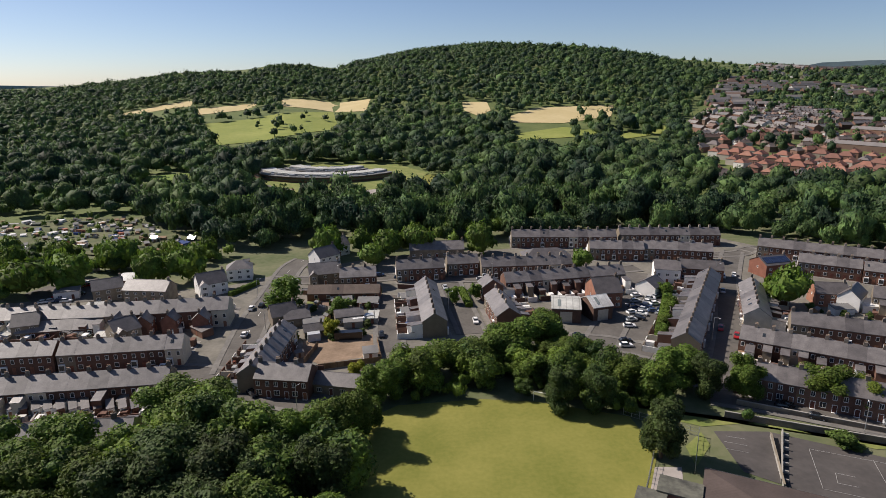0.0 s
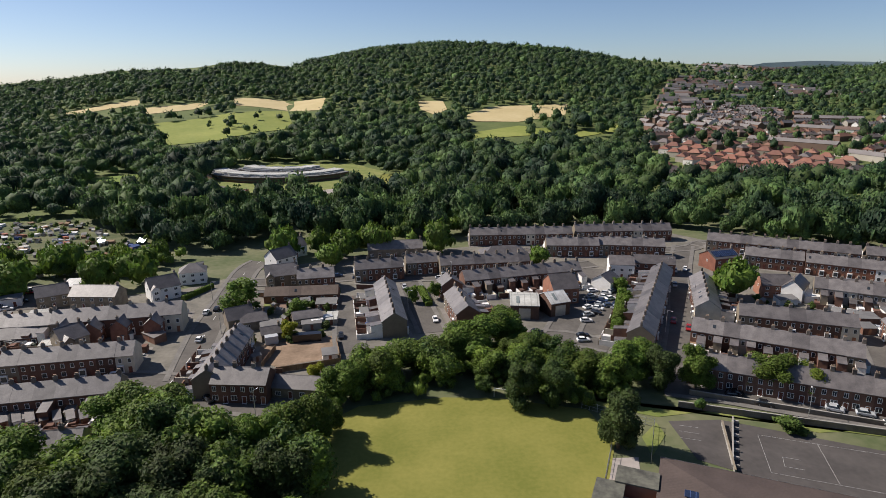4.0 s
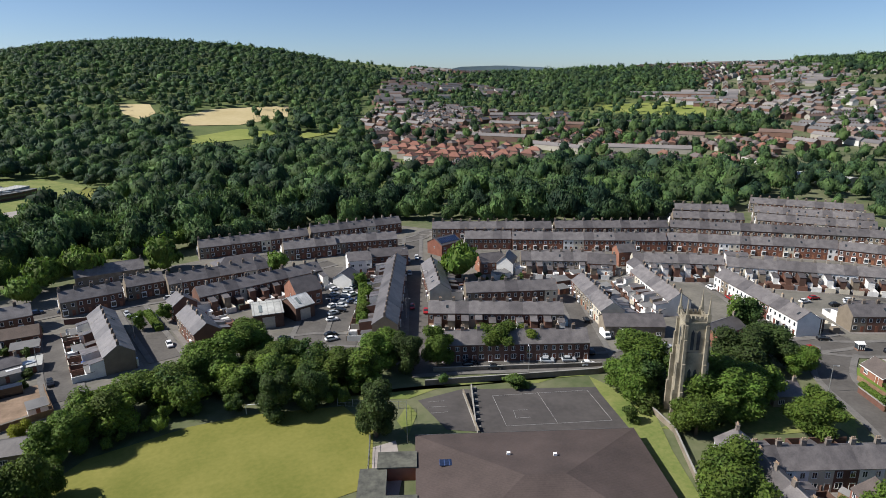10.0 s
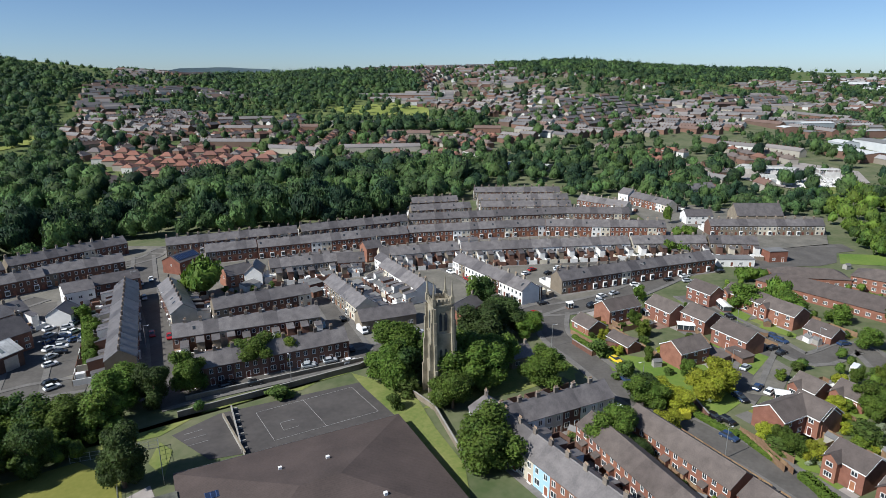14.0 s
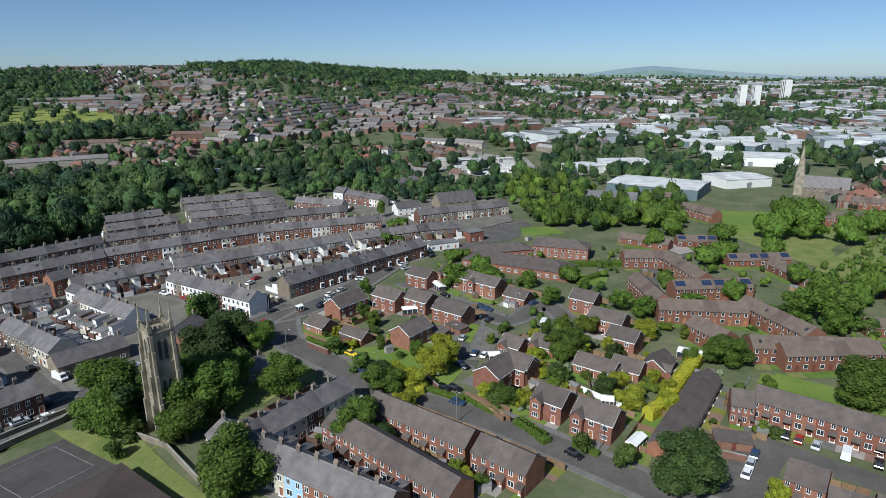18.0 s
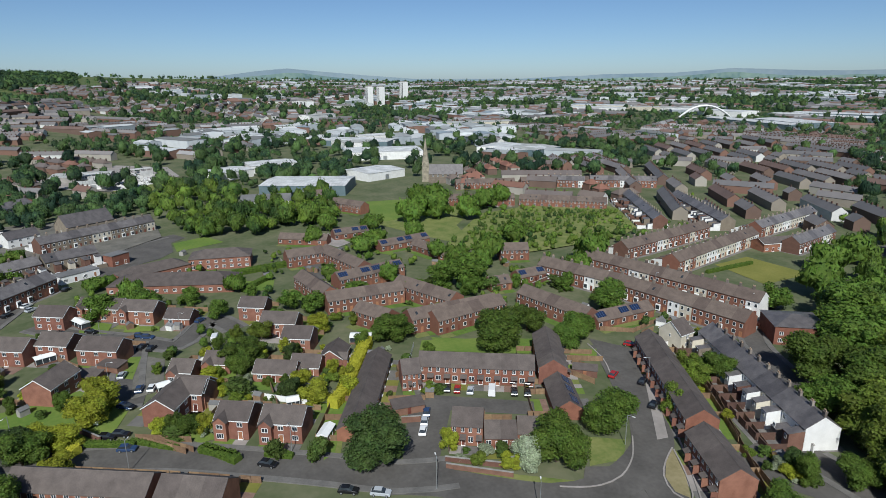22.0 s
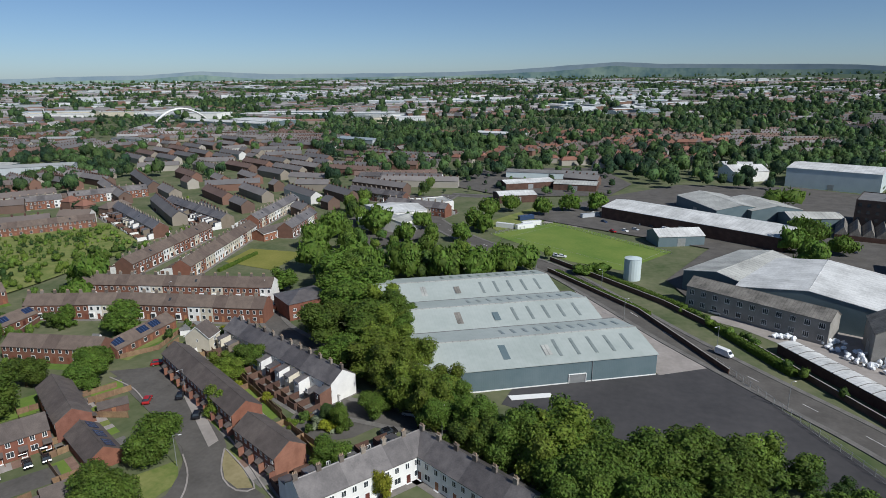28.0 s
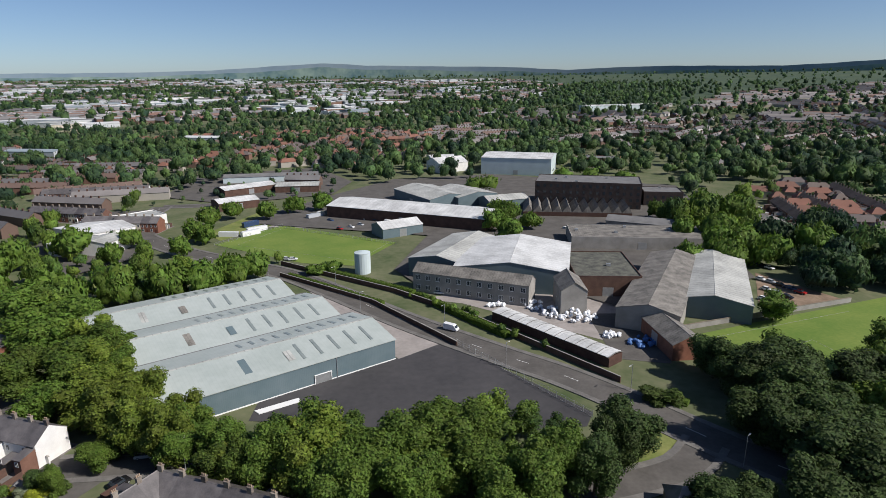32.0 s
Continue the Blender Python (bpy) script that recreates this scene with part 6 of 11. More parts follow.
terrace((136.1, 292.1), (87.4, 294.4), 10, 'slate')
terrace((91.3, 267.6), (67.3, 270.8), 5, 'slate')
terrace((120.6, 262.3), (92.0, 269.6), 6, 'slate')
terrace((104.4, 226.9), (70.6, 163.8), 15, 'slate')
terrace((101.1, 182.6), (114.3, 214.3), 7, 'slate')
terrace((199.0, 240.6), (145.7, 271.4), 13, 'slate')
terrace((251.7, 211.9), (200.9, 240.5), 12, 'slate')
terrace((319.8, 148.7), (253.8, 211.7), 19, 'slate')
terrace((339.6, 118.4), (319.8, 148.7), 8, 'slate')
terrace((169.1, 234.2), (149.7, 245.7), 5, 'slate')
terrace((230.1, 193.7), (168.8, 232.9), 15, 'slate', wall='redbrick')
terrace((285.5, 144.6), (231.5, 194.0), 16, 'slate', wall='redbrick')
terrace((317.7, 91.2), (284.8, 143.5), 13, 'slate', wall='redbrick')
terrace((276.2, 94.4), (297.5, 66.5), 7, 'slate', wall='stone')
terrace((298.4, 65.2), (308.5, 46.0), 4, 'slate', wall='stone')
terrace((368.1, 25.6), (334.1, 73.9), 12, 'slate', wall='stone')
terrace((374.4, 104.0), (391.0, 133.4), 7, 'slate', wall='redbrick')
terrace((191.1, 177.1), (220.4, 155.2), 8, 'slate', wall='cream')
terrace((219.7, 153.1), (275.2, 95.6), 17, 'slate', wall='white')
terrace((151.6, 202.7), (181.5, 183.4), 8, 'slate', wall='stone')
terrace((313.7, 221.2), (290.4, 240.9), 6, 'slate')
terrace((380.2, 182.0), (345.5, 229.4), 12, 'slate')
terrace((359.3, 166.0), (324.5, 212.3), 12, 'slate')
terrace((301.0, 202.7), (272.6, 226.1), 8, 'slate')
terrace((340.2, 155.0), (307.1, 198.7), 12, 'slate')
terrace((355.2, 124.1), (361.7, 157.8), 7, 'slate', wall='redbrick')
terrace((140.6, 166.2), (109.9, 180.0), 7, 'slate')
terrace((89.2, 169.3), (127.3, 146.0), 10, 'slate')
terrace((119.0, 125.3), (77.4, 147.0), 10, 'slate')
terrace((141.0, 136.8), (154.2, 166.9), 7, 'slate', wall='stone')
terrace((181.8, 163.6), (167.6, 132.0), 7, 'slate', wall='white')
terrace((188.6, 99.7), (206.1, 143.4), 10, 'slate', wall='white')
terrace((250.0, 71.6), (206.0, 98.1), 11, 'slate')
terrace((270.9, 58.0), (250.0, 71.6), 5, 'slate', wall='redbrick')
terrace((133.1, 49.2), (106.1, 63.3), 6, 'slate', wall='white')
terrace((91.2, 24.7), (105.5, 61.2), 8, 'slate', wall='mixed')
terrace((102.9, 62.0), (109.6, 68.9), 2, 'slate', wall='white')
terrace((114.7, 13.3), (127.8, 39.2), 6, 'modern')
terrace((107.5, 0.2), (114.0, 12.0), 3, 'modern')
terrace((98.0, 13.9), (118.6, 46.3), 8, 'modern')

# modern rows of the estate
terrace((297.7, -59.3), (310.5, -37.2), 5, 'low')
terrace((237.9, -61.7), (270.8, -52.3), 7, 'modern')
terrace((269.1, -50.1), (267.0, -33.4), 4, 'modern')
terrace((210.1, -41.3), (235.9, -35.7), 6, 'modern')
terrace((234.4, -76.1), (226.8, -46.8), 6, 'modern', solar=True)
terrace((206.7, -67.4), (205.4, -38.3), 6, 'modern')
terrace((186.8, -81.5), (214.0, -69.1), 6, 'modern')
terrace((179.6, -55.1), (192.3, -47.7), 3, 'modern')
terrace((180.7, -93.4), (177.7, -59.7), 7, 'modern')
terrace((237.1, -107.6), (272.3, -96.9), 8, 'low')
terrace((282.1, -105.9), (275.6, -78.6), 6, 'low', solar=True)
terrace((309.0, -82.2), (307.1, -63.3), 4, 'low', solar=True)
terrace((142.2, -50.9), (143.2, -45.8), 2, 'modern')
terrace((131.3, -80.5), (146.1, -52.4), 7, 'modern')
terrace((147.8, -94.0), (127.0, -83.8), 5, 'modern')
terrace((124.4, -83.4), (110.1, -77.8), 3, 'low', solar=True)
terrace((111.7, -55.5), (115.2, -49.2), 2, 'modern')
terrace((107.5, -61.7), (110.4, -54.9), 2, 'low')
terrace((106.3, -68.6), (109.1, -62.7), 1, 'low')
terrace((157.9, -44.2), (121.6, -26.9), 9, 'low')
terrace((91.7, -101.3), (133.7, -121.3), 10, 'modern')
terrace((72.2, -91.2), (88.0, -97.5), 4, 'modern')
terrace((155.2, -116.2), (185.2, -107.9), 7, 'modern')
terrace((158.7, -142.3), (156.8, -117.4), 5, 'low', solar=True)
terrace((203.8, -111.4), (204.0, -102.1), 2, 'low', solar=True)
terrace((208.7, -129.8), (207.2, -116.5), 3, 'low', solar=True)
terrace((179.4, -94.7), (173.4, -66.7), 6, 'modern')
terrace((236.5, -138.9), (240.5, -125.9), 3, 'modern')

# older rows beyond the estate
terrace((128.7, -141.1), (77.8, -122.0), 12, 'slate', wall='white')
terrace((178.7, -146.3), (211.7, -132.1), 8, 'slate', wall='redbrick', roof='tile')
terrace((130.5, -159.8), (178.7, -146.3), 11, 'slate', wall='redbrick', roof='tile')
terrace((141.8, -178.8), (213.8, -155.9), 16, 'slate', wall='redbrick', roof='tile')
terrace((235.7, -243.8), (218.9, -177.7), 15, 'slate', wall='redbrick', roof='tile')
terrace((215.5, -254.9), (193.0, -183.6), 16, 'slate', wall='cream', roof='tile')
terrace((240.2, -328.9), (223.7, -266.3), 14, 'slate', wall='cream')
terrace((203.6, -294.1), (193.7, -255.8), 8, 'slate', wall='redbrick')
terrace((47.9, -103.9), (63.0, -79.4), 6, 'slate', wall='white')
terrace((20.1, -92.1), (47.9, -103.9), 6, 'slate', wall='white')

# detached and paired houses
house((187.0, 72.3), (200.1, 65.3), 8, 4.9, 7.4, 'brick', 'tile')
house((175.6, 67.9), (180.3, 76.8), 7, 2.6, 4.8, 'brick', 'tile')
house((169.5, 54.1), (174.0, 62.5), 5, 2.4, 4.0, 'brick', 'tile', garage=True)
house((198.9, 49.2), (204.9, 60.5), 8, 4.9, 7.4, 'brick', 'tile')
house((198.2, 38.0), (203.6, 48.1), 8, 4.9, 7.4, 'brick', 'tile')
house((188.5, 24.0), (195.1, 36.3), 8, 4.9, 7.4, 'brick', 'tile')
house((167.4, 43.5), (178.6, 37.6), 8, 4.9, 7.4, 'brick', 'tile')
house((224.9, 43.1), (230.6, 53.7), 7.5, 4.9, 7.4, 'brick', 'tile')
house((225.7, 26.3), (233.9, 41.7), 8, 4.9, 7.4, 'brick', 'tile', bay=True)
house((219.1, 15.6), (225.5, 27.7), 8, 4.9, 7.4, 'brick', 'tile', bay=True)
house((212.7, 4.7), (217.6, 13.9), 7, 2.6, 5.0, 'brick', 'tile')
house((144.7, 14.5), (156.2, 8.5), 8, 4.9, 7.4, 'brick', 'tile')
house((151.8, 2.1), (155.9, 9.9), 7, 4.9, 7.4, 'brick', 'tile')
house((134.8, -7.7), (139.3, 0.6), 8, 4.9, 7.4, 'brick', 'tile', bay=True)
house((128.3, -18.8), (133.7, -8.8), 8, 4.9, 7.4, 'brick', 'tile', bay=True)
house((158.0, -21.5), (164.2, -9.9), 7, 2.6, 5.0, 'brick', 'tile')
house((159.4, -28.5), (163.9, -19.9), 7, 2.6, 5.0, 'brick', 'tile', bay=True)
house((170.0, -35.2), (160.7, -30.2), 7, 2.6, 5.0, 'brick', 'tile', bay=True)
house((207.9, -19.5), (212.8, -10.1), 8, 4.9, 7.4, 'brick', 'tile')
house((189.0, -27.0), (195.2, -15.4), 8, 4.9, 7.4, 'brick', 'tile')
house((175.2, -29.3), (180.1, -20.1), 8, 4.9, 7.4, 'brick', 'tile')
house((169.2, 4.6), (173.1, 11.8), 7, 3, 5.4, 'brick', 'tile', bay=True)
house((170.4, -5.6), (174.8, 2.7), 7, 3, 5.4, 'brick', 'tile', bay=True)
house((152.7, 1.4), (157.5, 10.4), 7, 4.9, 7.4, 'brick', 'tile')
house((247.6, -11.5), (262.5, 34.0), 15, 3.4, 6.6, 'brick', 'tile', hip=True)
house((280.4, 8.2), (268.6, 33.0), 11, 3.6, 6.4, 'brick', 'tile', hip=True)
house((278.6, -19.9), (282.6, 5.5), 13, 5.2, 8.0, 'brick', 'tile', hip=True)
house((-125.2, 226.0), (-134.5, 221.0), 8, 5, 8, 'stone', 'slate')
house((-104.0, 220.3), (-121.2, 222.4), 8, 5, 8, 'stone', 'slate')
house((-87.6, 231.8), (-96.5, 225.8), 9, 5, 8.5, 'white', 'slate', bay=True)
house((-81.3, 248.1), (-91.2, 245.5), 8, 5, 8, 'white', 'slate', hip=True)
house((-43.0, 241.3), (-55.1, 238.1), 9, 5, 8.5, 'stone', 'slate', bay=True)
house((-50.0, 268.5), (-57.5, 260.7), 9, 5, 8.5, 'white', 'slate')
house((-47.5, 285.5), (-55.9, 278.9), 9, 5, 8.5, 'white', 'slate')
house((-51.6, 198.2), (-59.3, 194.4), 8, 4, 7, 'stone', 'slate')
house((-46.6, 196.9), (-54.6, 194.2), 7, 3, 5, 'stone', 'slate')
house((-21.3, 146.6), (-34.1, 149.3), 7, 3, 5, 'stone', 'slate')
house((9.6, 278.3), (-15.7, 277.3), 9, 4, 7, 'stone', 'slate')
house((55.5, 260.7), (35.1, 258.8), 10, 5, 8, 'stone', 'slate', hip=True)
house((63.6, 211.7), (53.9, 210.7), 12, 6, 10, 'brick', 'slate')
house((95.7, 235.6), (86.1, 237.8), 10, 6, 8.5, 'white', 'slate')
house((82.2, 224.0), (76.5, 218.2), 8, 4, 6.5, 'white', 'slate')
house((113.9, 236.8), (98.1, 241.5), 9, 5, 7.5, 'brick', 'slate')
house((142.9, 244.4), (130.7, 241.5), 10, 5.5, 8.0, 'redbrick', 'slate', solar=True)
house((209.9, 98.9), (216.3, 95.1), 9, 5, 8.3, 'white', 'slate')
house((391.8, 134.6), (395.0, 142.5), 9, 6.5, 9.5, 'white', 'slate')
house((362.5, 79.6), (353.0, 91.5), 9, 5, 8, 'white', 'slate')
# a plain house shape stands for the church behind the terrace
house((380.5, 48.0), (366.0, 68.5), 13, 6.5, 12, 'stone', 'slate')
house((304.0, 33.7), (298.2, 40.0), 6, 4, 5, 'redbrick', 'flat')
house((288.5, 44.0), (279.5, 57.0), 7, 2.8, 3.2, 'white', 'flat')
house((120.4, -177.8), (128.6, -164.6), 14, 6, 8, 'redbrick', 'slate', hip=True)
house((200.6, -267.4), (204.1, -245.9), 9, 4, 6, 'redbrick', 'tile')
house((135.4, -136.5), (134.1, -129.8), 8, 5, 8.3, 'cream', 'tile')
house((-54.0, -93.9), (-48.6, -95.1), 8, 3, 6, 'stone', 'slate', hip=True)

# works, warehouses and schools
works((-46.1, -207.5), (-5.1, -228.5), 9, 8, 10.5, 'concrete', 'asbestos', 'old concrete factory range with a row of windows', windows=True)
works((-12.8, -236.7), (-34.9, -275.9), 26, 8, 10.5, 'clad', 'palemetal', 'pale corrugated sheet factory hall')
works((-39.9, -219.9), (-52.4, -262.5), 44, 9, 12, 'clad', 'whitemetal', 'broad factory hall with white roof')
works((-89.9, -226.1), (-65.6, -229.1), 34, 8, 8.2, 'brickdark', 'feltmoss', 'flat-roofed brick factory block with a mossy dark roof')
works((-58.0, -194.2), (-59.2, -210.1), 9, 9, 12, 'concrete', 'asbestos', 'narrow rendered factory stair block')
works((-77.5, -178.1), (-114.6, -240.5), 20, 7, 9.5, 'concrete', 'asbestos', 'long old factory shed with a weathered sheet roof')
works((-130.9, -241.0), (-103.7, -186.1), 24, 6.5, 8.8, 'clad', 'palemetal', 'pale portal-frame shed with a shallow roof')
works((-81.9, -157.3), (-81.0, -181.5), 10, 5, 7.5, 'redbrick', 'asbestos', 'brick-ended store with a sheet roof')
canopy((-31.9, -194.6), (-59.8, -156.4), 12)
works((-50.7, -327.9), (39.0, -373.7), 30, 7, 9.5, 'brickdark', 'whitemetal', 'long warehouse with a bright sheet roof')
works((-29.6, -379.0), (-7.2, -421.3), 30, 7, 9.5, 'clad', 'palemetal', 'pale twin-gabled steel warehouse hall')
works((-48.1, -383.7), (-32.4, -415.0), 30, 7, 9.5, 'clad', 'palemetal', 'pale twin-gabled steel warehouse hall')
works((-130.8, -519.9), (-74.7, -539.8), 45, 14, 16, 'blueclad', 'whitemetal', 'tall pale blue steel shed')
works((-150.7, -374.4), (-88.6, -394.1), 30, 16, 16.2, 'sootbrick', 'felt', 'tall soot-dark brick mill with a flat roof', windows='dark')
works((-178.5, -377.2), (-155.3, -382.7), 20, 9, 9.2, 'sootbrick', 'felt', 'lower soot-dark brick mill annexe', windows='dark')
works((-147.7, -279.2), (-82.1, -290.1), 26, 6, 6.2, 'concrete', 'asbestos', 'wide flat-roofed grey works building')
works((-143.1, -303.9), (-112.4, -320.9), 14, 5, 7, 'concrete', 'felt', 'low grey flat works building')
works((-77.6, -384.0), (-50.8, -376.0), 16, 6, 8, 'clad', 'palemetal', 'small grey works shed')
works((-6.8, -322.5), (14.1, -311.7), 14, 5, 7.5, 'clad', 'whitemetal', 'small white shed beside the pitch')
works((-52.9, -549.1), (-26.7, -535.2), 22, 8, 12, 'white', 'whitemetal', 'white hall with steep gabled roofs')
works((-196.9, -543.6), (-162.9, -561.9), 20, 8, 8.3, 'redbrick', 'felt', 'flat-roofed orange brick block')
# the far stadium, simplified to a pale block
works((-504.4, -1240.1), (-351.4, -1194.5), 30, 14, 15, 'blueclad', 'whitemetal', 'large pale stadium block far off')
works((154.9, -303.3), (161.1, -285.0), 14, 6, 6.3, 'white', 'palemetal', 'white rendered flat-roofed workshop')
works((143.1, -360.9), (171.9, -333.0), 18, 5, 5.4, 'white', 'palemetal', 'long white flat showroom range')
works((99.1, -461.5), (130.1, -437.3), 18, 5, 6.5, 'brickdark', 'whitemetal', 'low brick trading unit with sheet roof')
works((61.8, -454.0), (92.8, -452.5), 18, 5, 6.5, 'brickdark', 'palemetal', 'low brick trading unit with sheet roof')
works((98.0, -403.9), (119.9, -390.3), 18, 5, 6.5, 'brickdark', 'whitemetal', 'low brick trading unit with sheet roof')
works((69.2, -504.6), (142.7, -495.4), 14, 5, 6.5, 'blueclad', 'felt', 'low brick trading unit with sheet roof')
works((-188.5, -278.5), (-194.2, -309.9), 14, 6, 8, 'brickdark', 'asbestos', 'long dark brick workshop shed')
works((47.3, 198.1), (37.7, 199.7), 13, 5, 6.5, 'brickdark', 'palemetal', 'garage workshop with rooflights in a grey roof', lights=True)
works((56.5, 200.1), (49.4, 198.0), 10, 5, 7.5, 'brickdark', 'whitemetal', 'garage workshop with a pale gabled roof', lights=True)
works((-107.3, 425.4), (-132.5, 429.8), 14, 6, 6.3, 'redbrick', 'felt', 'flat school block far off')
works((-85.3, 414.5), (-104.8, 414.4), 10, 4, 4.3, 'white', 'whitemetal', 'low white flat school annexe')
works((174.8, 514.7), (139.2, 497.5), 14, 5, 7, 'stone', 'slate', 'large stone house among the trees')
works((79.9, 424.3), (55.7, 406.7), 12, 4, 6.5, 'brick', 'tile', 'low house among the trees')
works((558.6, -39.0), (538.9, -10.3), 30, 6.4, 7.6, 'white', 'whitemetal', 'low pale-roofed works shed far off in the town')
works((588.6, -86.8), (578.4, -42.9), 35, 6.4, 7.6, 'white', 'whitemetal', 'low pale-roofed works shed far off in the town')
works((446.1, -107.7), (471.2, -50.6), 45, 7.2, 8.4, 'clad', 'whitemetal', 'low pale-roofed works shed far off in the town')
works((410.5, -58.0), (416.5, -27.0), 22, 4.6, 7.4, 'white', 'felt', 'white-walled hall under a dark pitched roof beside the trees')
works((623.2, -227.1), (636.3, -148.4), 50, 8.0, 9.2, 'white', 'whitemetal', 'low pale-roofed works shed far off in the town')
works((738.9, -228.1), (725.9, -162.1), 40, 7.2, 8.4, 'white', 'palemetal', 'low pale-roofed works shed far off in the town')
works((509.9, -159.7), (493.4, -123.2), 35, 6.4, 7.6, 'white', 'whitemetal', 'low pale-roofed works shed far off in the town')
works((798.7, -253.1), (784.4, -206.4), 30, 8.0, 9.2, 'white', 'whitemetal', 'low pale-roofed works shed far off in the town')
works((637.0, -346.0), (605.3, -307.9), 40, 6.4, 7.6, 'white', 'whitemetal', 'low pale-roofed works shed far off in the town')
works((605.5, -369.8), (584.6, -323.8), 50, 6.4, 7.6, 'clad', 'palemetal', 'low pale-roofed works shed far off in the town')
works((575.0, 63.7), (576.6, 106.9), 30, 4.8, 6.0, 'concrete', 'palemetal', 'low pale-roofed works shed far off in the town')
works((532.0, 60.5), (528.0, 85.5), 16, 5.0, 6.4, 'white', 'palemetal', 'small pale-roofed works shed beside the cleared site')
works((483.5, 241.8), (478.3, 285.4), 20, 4.0, 5.2, 'concrete', 'palemetal', 'low pale-roofed works shed far off in the town')
works((862.1, -978.9), (980.2, -956.9), 60, 9.6, 10.8, 'white', 'whitemetal', 'low pale-roofed works shed far off in the town')
works((645.9, -879.8), (767.5, -916.9), 60, 7.2, 8.4, 'clad', 'whitemetal', 'low pale-roofed works shed far off in the town')
works((705.3, -1123.2), (840.7, -1069.9), 60, 7.2, 8.4, 'clad', 'whitemetal', 'low pale-roofed works shed far off in the town')
works((1106.9, -874.8), (1214.8, -810.3), 50, 8.0, 9.2, 'white', 'whitemetal', 'low pale-roofed works shed far off in the town')
works((1039.1, -980.0), (1139.7, -933.7), 40, 8.0, 9.2, 'cream', 'palemetal', 'low pale-roofed works shed far off in the town')
works((523.7, -1045.2), (585.6, -1060.8), 40, 7.2, 8.4, 'white', 'palemetal', 'low pale-roofed works shed far off in the town')
works((153.0, -334.0), (172.5, -312.8), 30, 5.6, 6.8, 'white', 'whitemetal', 'low pale-roofed works shed far off in the town')
works((142.2, -301.9), (145.9, -285.3), 14, 6.4, 7.6, 'white', 'palemetal', 'low pale-roofed works shed far off in the town')
works((1163.8, -247.8), (1115.4, -190.4), 25, 11.2, 12.4, 'white', 'palemetal', 'low pale-roofed works shed far off in the town')
works((647.8, -838.4), (849.2, -873.8), 40, 6.4, 7.6, 'clad', 'whitemetal', 'low pale-roofed works shed far off in the town')
works((661.7, -1050.6), (858.1, -1039.8), 50, 6.4, 7.6, 'clad', 'whitemetal', 'low pale-roofed works shed far off in the town')
works((503.6, -1006.4), (535.3, -979.8), 30, 9.6, 10.8, 'cream', 'palemetal', 'low pale-roofed works shed far off in the town')
works((573.0, -1840.9), (653.3, -1759.6), 40, 8.0, 9.2, 'white', 'palemetal', 'low pale-roofed works shed far off in the town')
works((-59.4, -595.9), (-25.5, -590.5), 22, 6.4, 7.6, 'white', 'whitemetal', 'low pale-roofed works shed far off in the town')
works((720.0, -230.1), (772.4, -163.5), 45, 7.2, 8.4, 'clad', 'whitemetal', 'low pale-roofed works shed far off in the town')
works((589.2, -360.4), (589.4, -300.8), 40, 6.4, 7.6, 'clad', 'whitemetal', 'low pale-roofed works shed far off in the town')
works((945.3, -510.2), (947.3, -379.5), 40, 7.2, 8.4, 'cream', 'palemetal', 'low pale-roofed works shed far off in the town')
works((1159.3, -933.7), (1250.9, -856.8), 40, 8.0, 9.2, 'cream', 'whitemetal', 'low pale-roofed works shed far off in the town')
works((1069.9, -1053.8), (1030.1, -934.8), 40, 8.0, 9.2, 'white', 'palemetal', 'low pale-roofed works shed far off in the town')

# trees
tree(-16.3, 141.1, 11, 5.3, 'broad')
tree(-9.6, 148.6, 11.4, 6.6, 'broad')
tree(-1.4, 156.6, 12.0, 6.9, 'broad')
tree(8.0, 156.7, 12.8, 7.2, 'broad')
tree(15.3, 159.9, 12.3, 7.0, 'broad')
tree(-18.8, 126.5, 11, 3.9, 'broad')
tree(19.3, 160.3, 13.5, 7.8, 'broad')
tree(29.2, 172.1, 13, 7.5, 'broad')
tree(35.8, 149.2, 11, 5.3, 'broad')
tree(45.8, 143.0, 11, 6.3, 'broad')
tree(53.1, 141.1, 11, 5.2, 'broad')
tree(17.4, 161.2, 11, 6.3, 'broad')
tree(32.4, 172.8, 11, 5.1, 'broad')
tree(61.8, 148.2, 12, 6.6, 'broad')
tree(67.5, 141.4, 12, 4.2, 'dark')
tree(37.9, 135.0, 12, 4.2, 'dark')
tree(28.8, 135.5, 12, 4.1, 'dark')
tree(76.9, 140.9, 12, 4.7, 'broad')
tree(94.9, 138.0, 11, 6.5, 'broad')
tree(103.6, 133.5, 9, 4.1, 'light')
tree(46.9, 115.8, 14, 4.7, 'dark')
tree(89.1, 119.3, 4, 3.4, 'bush')
tree(41.3, 144.6, 10, 5.9, 'broad')
tree(36.9, 157.7, 10, 5.5, 'broad')
tree(29.7, 157.3, 10, 4.7, 'broad')
tree(-58.0, 129.5, 14.5, 8.4, 'broad')
tree(-63.3, 124.9, 14, 7.6, 'broad')
tree(-49.7, 121.0, 14, 5.2, 'broad')
tree(-27.9, 121.0, 14, 6.3, 'broad')
tree(-21.7, 121.0, 14, 5.0, 'broad')
tree(-31.2, 113.8, 14, 5.4, 'broad')
tree(-54.9, 103.6, 15, 8.4, 'dark')
tree(-44.4, 101.7, 15, 7.5, 'dark')
tree(-33.4, 100.8, 15, 6.7, 'dark')
tree(-22.9, 101.7, 15, 6.0, 'dark')
tree(-58.7, 96.3, 15, 8.1, 'dark')
tree(-44.1, 92.9, 15, 8.1, 'dark')
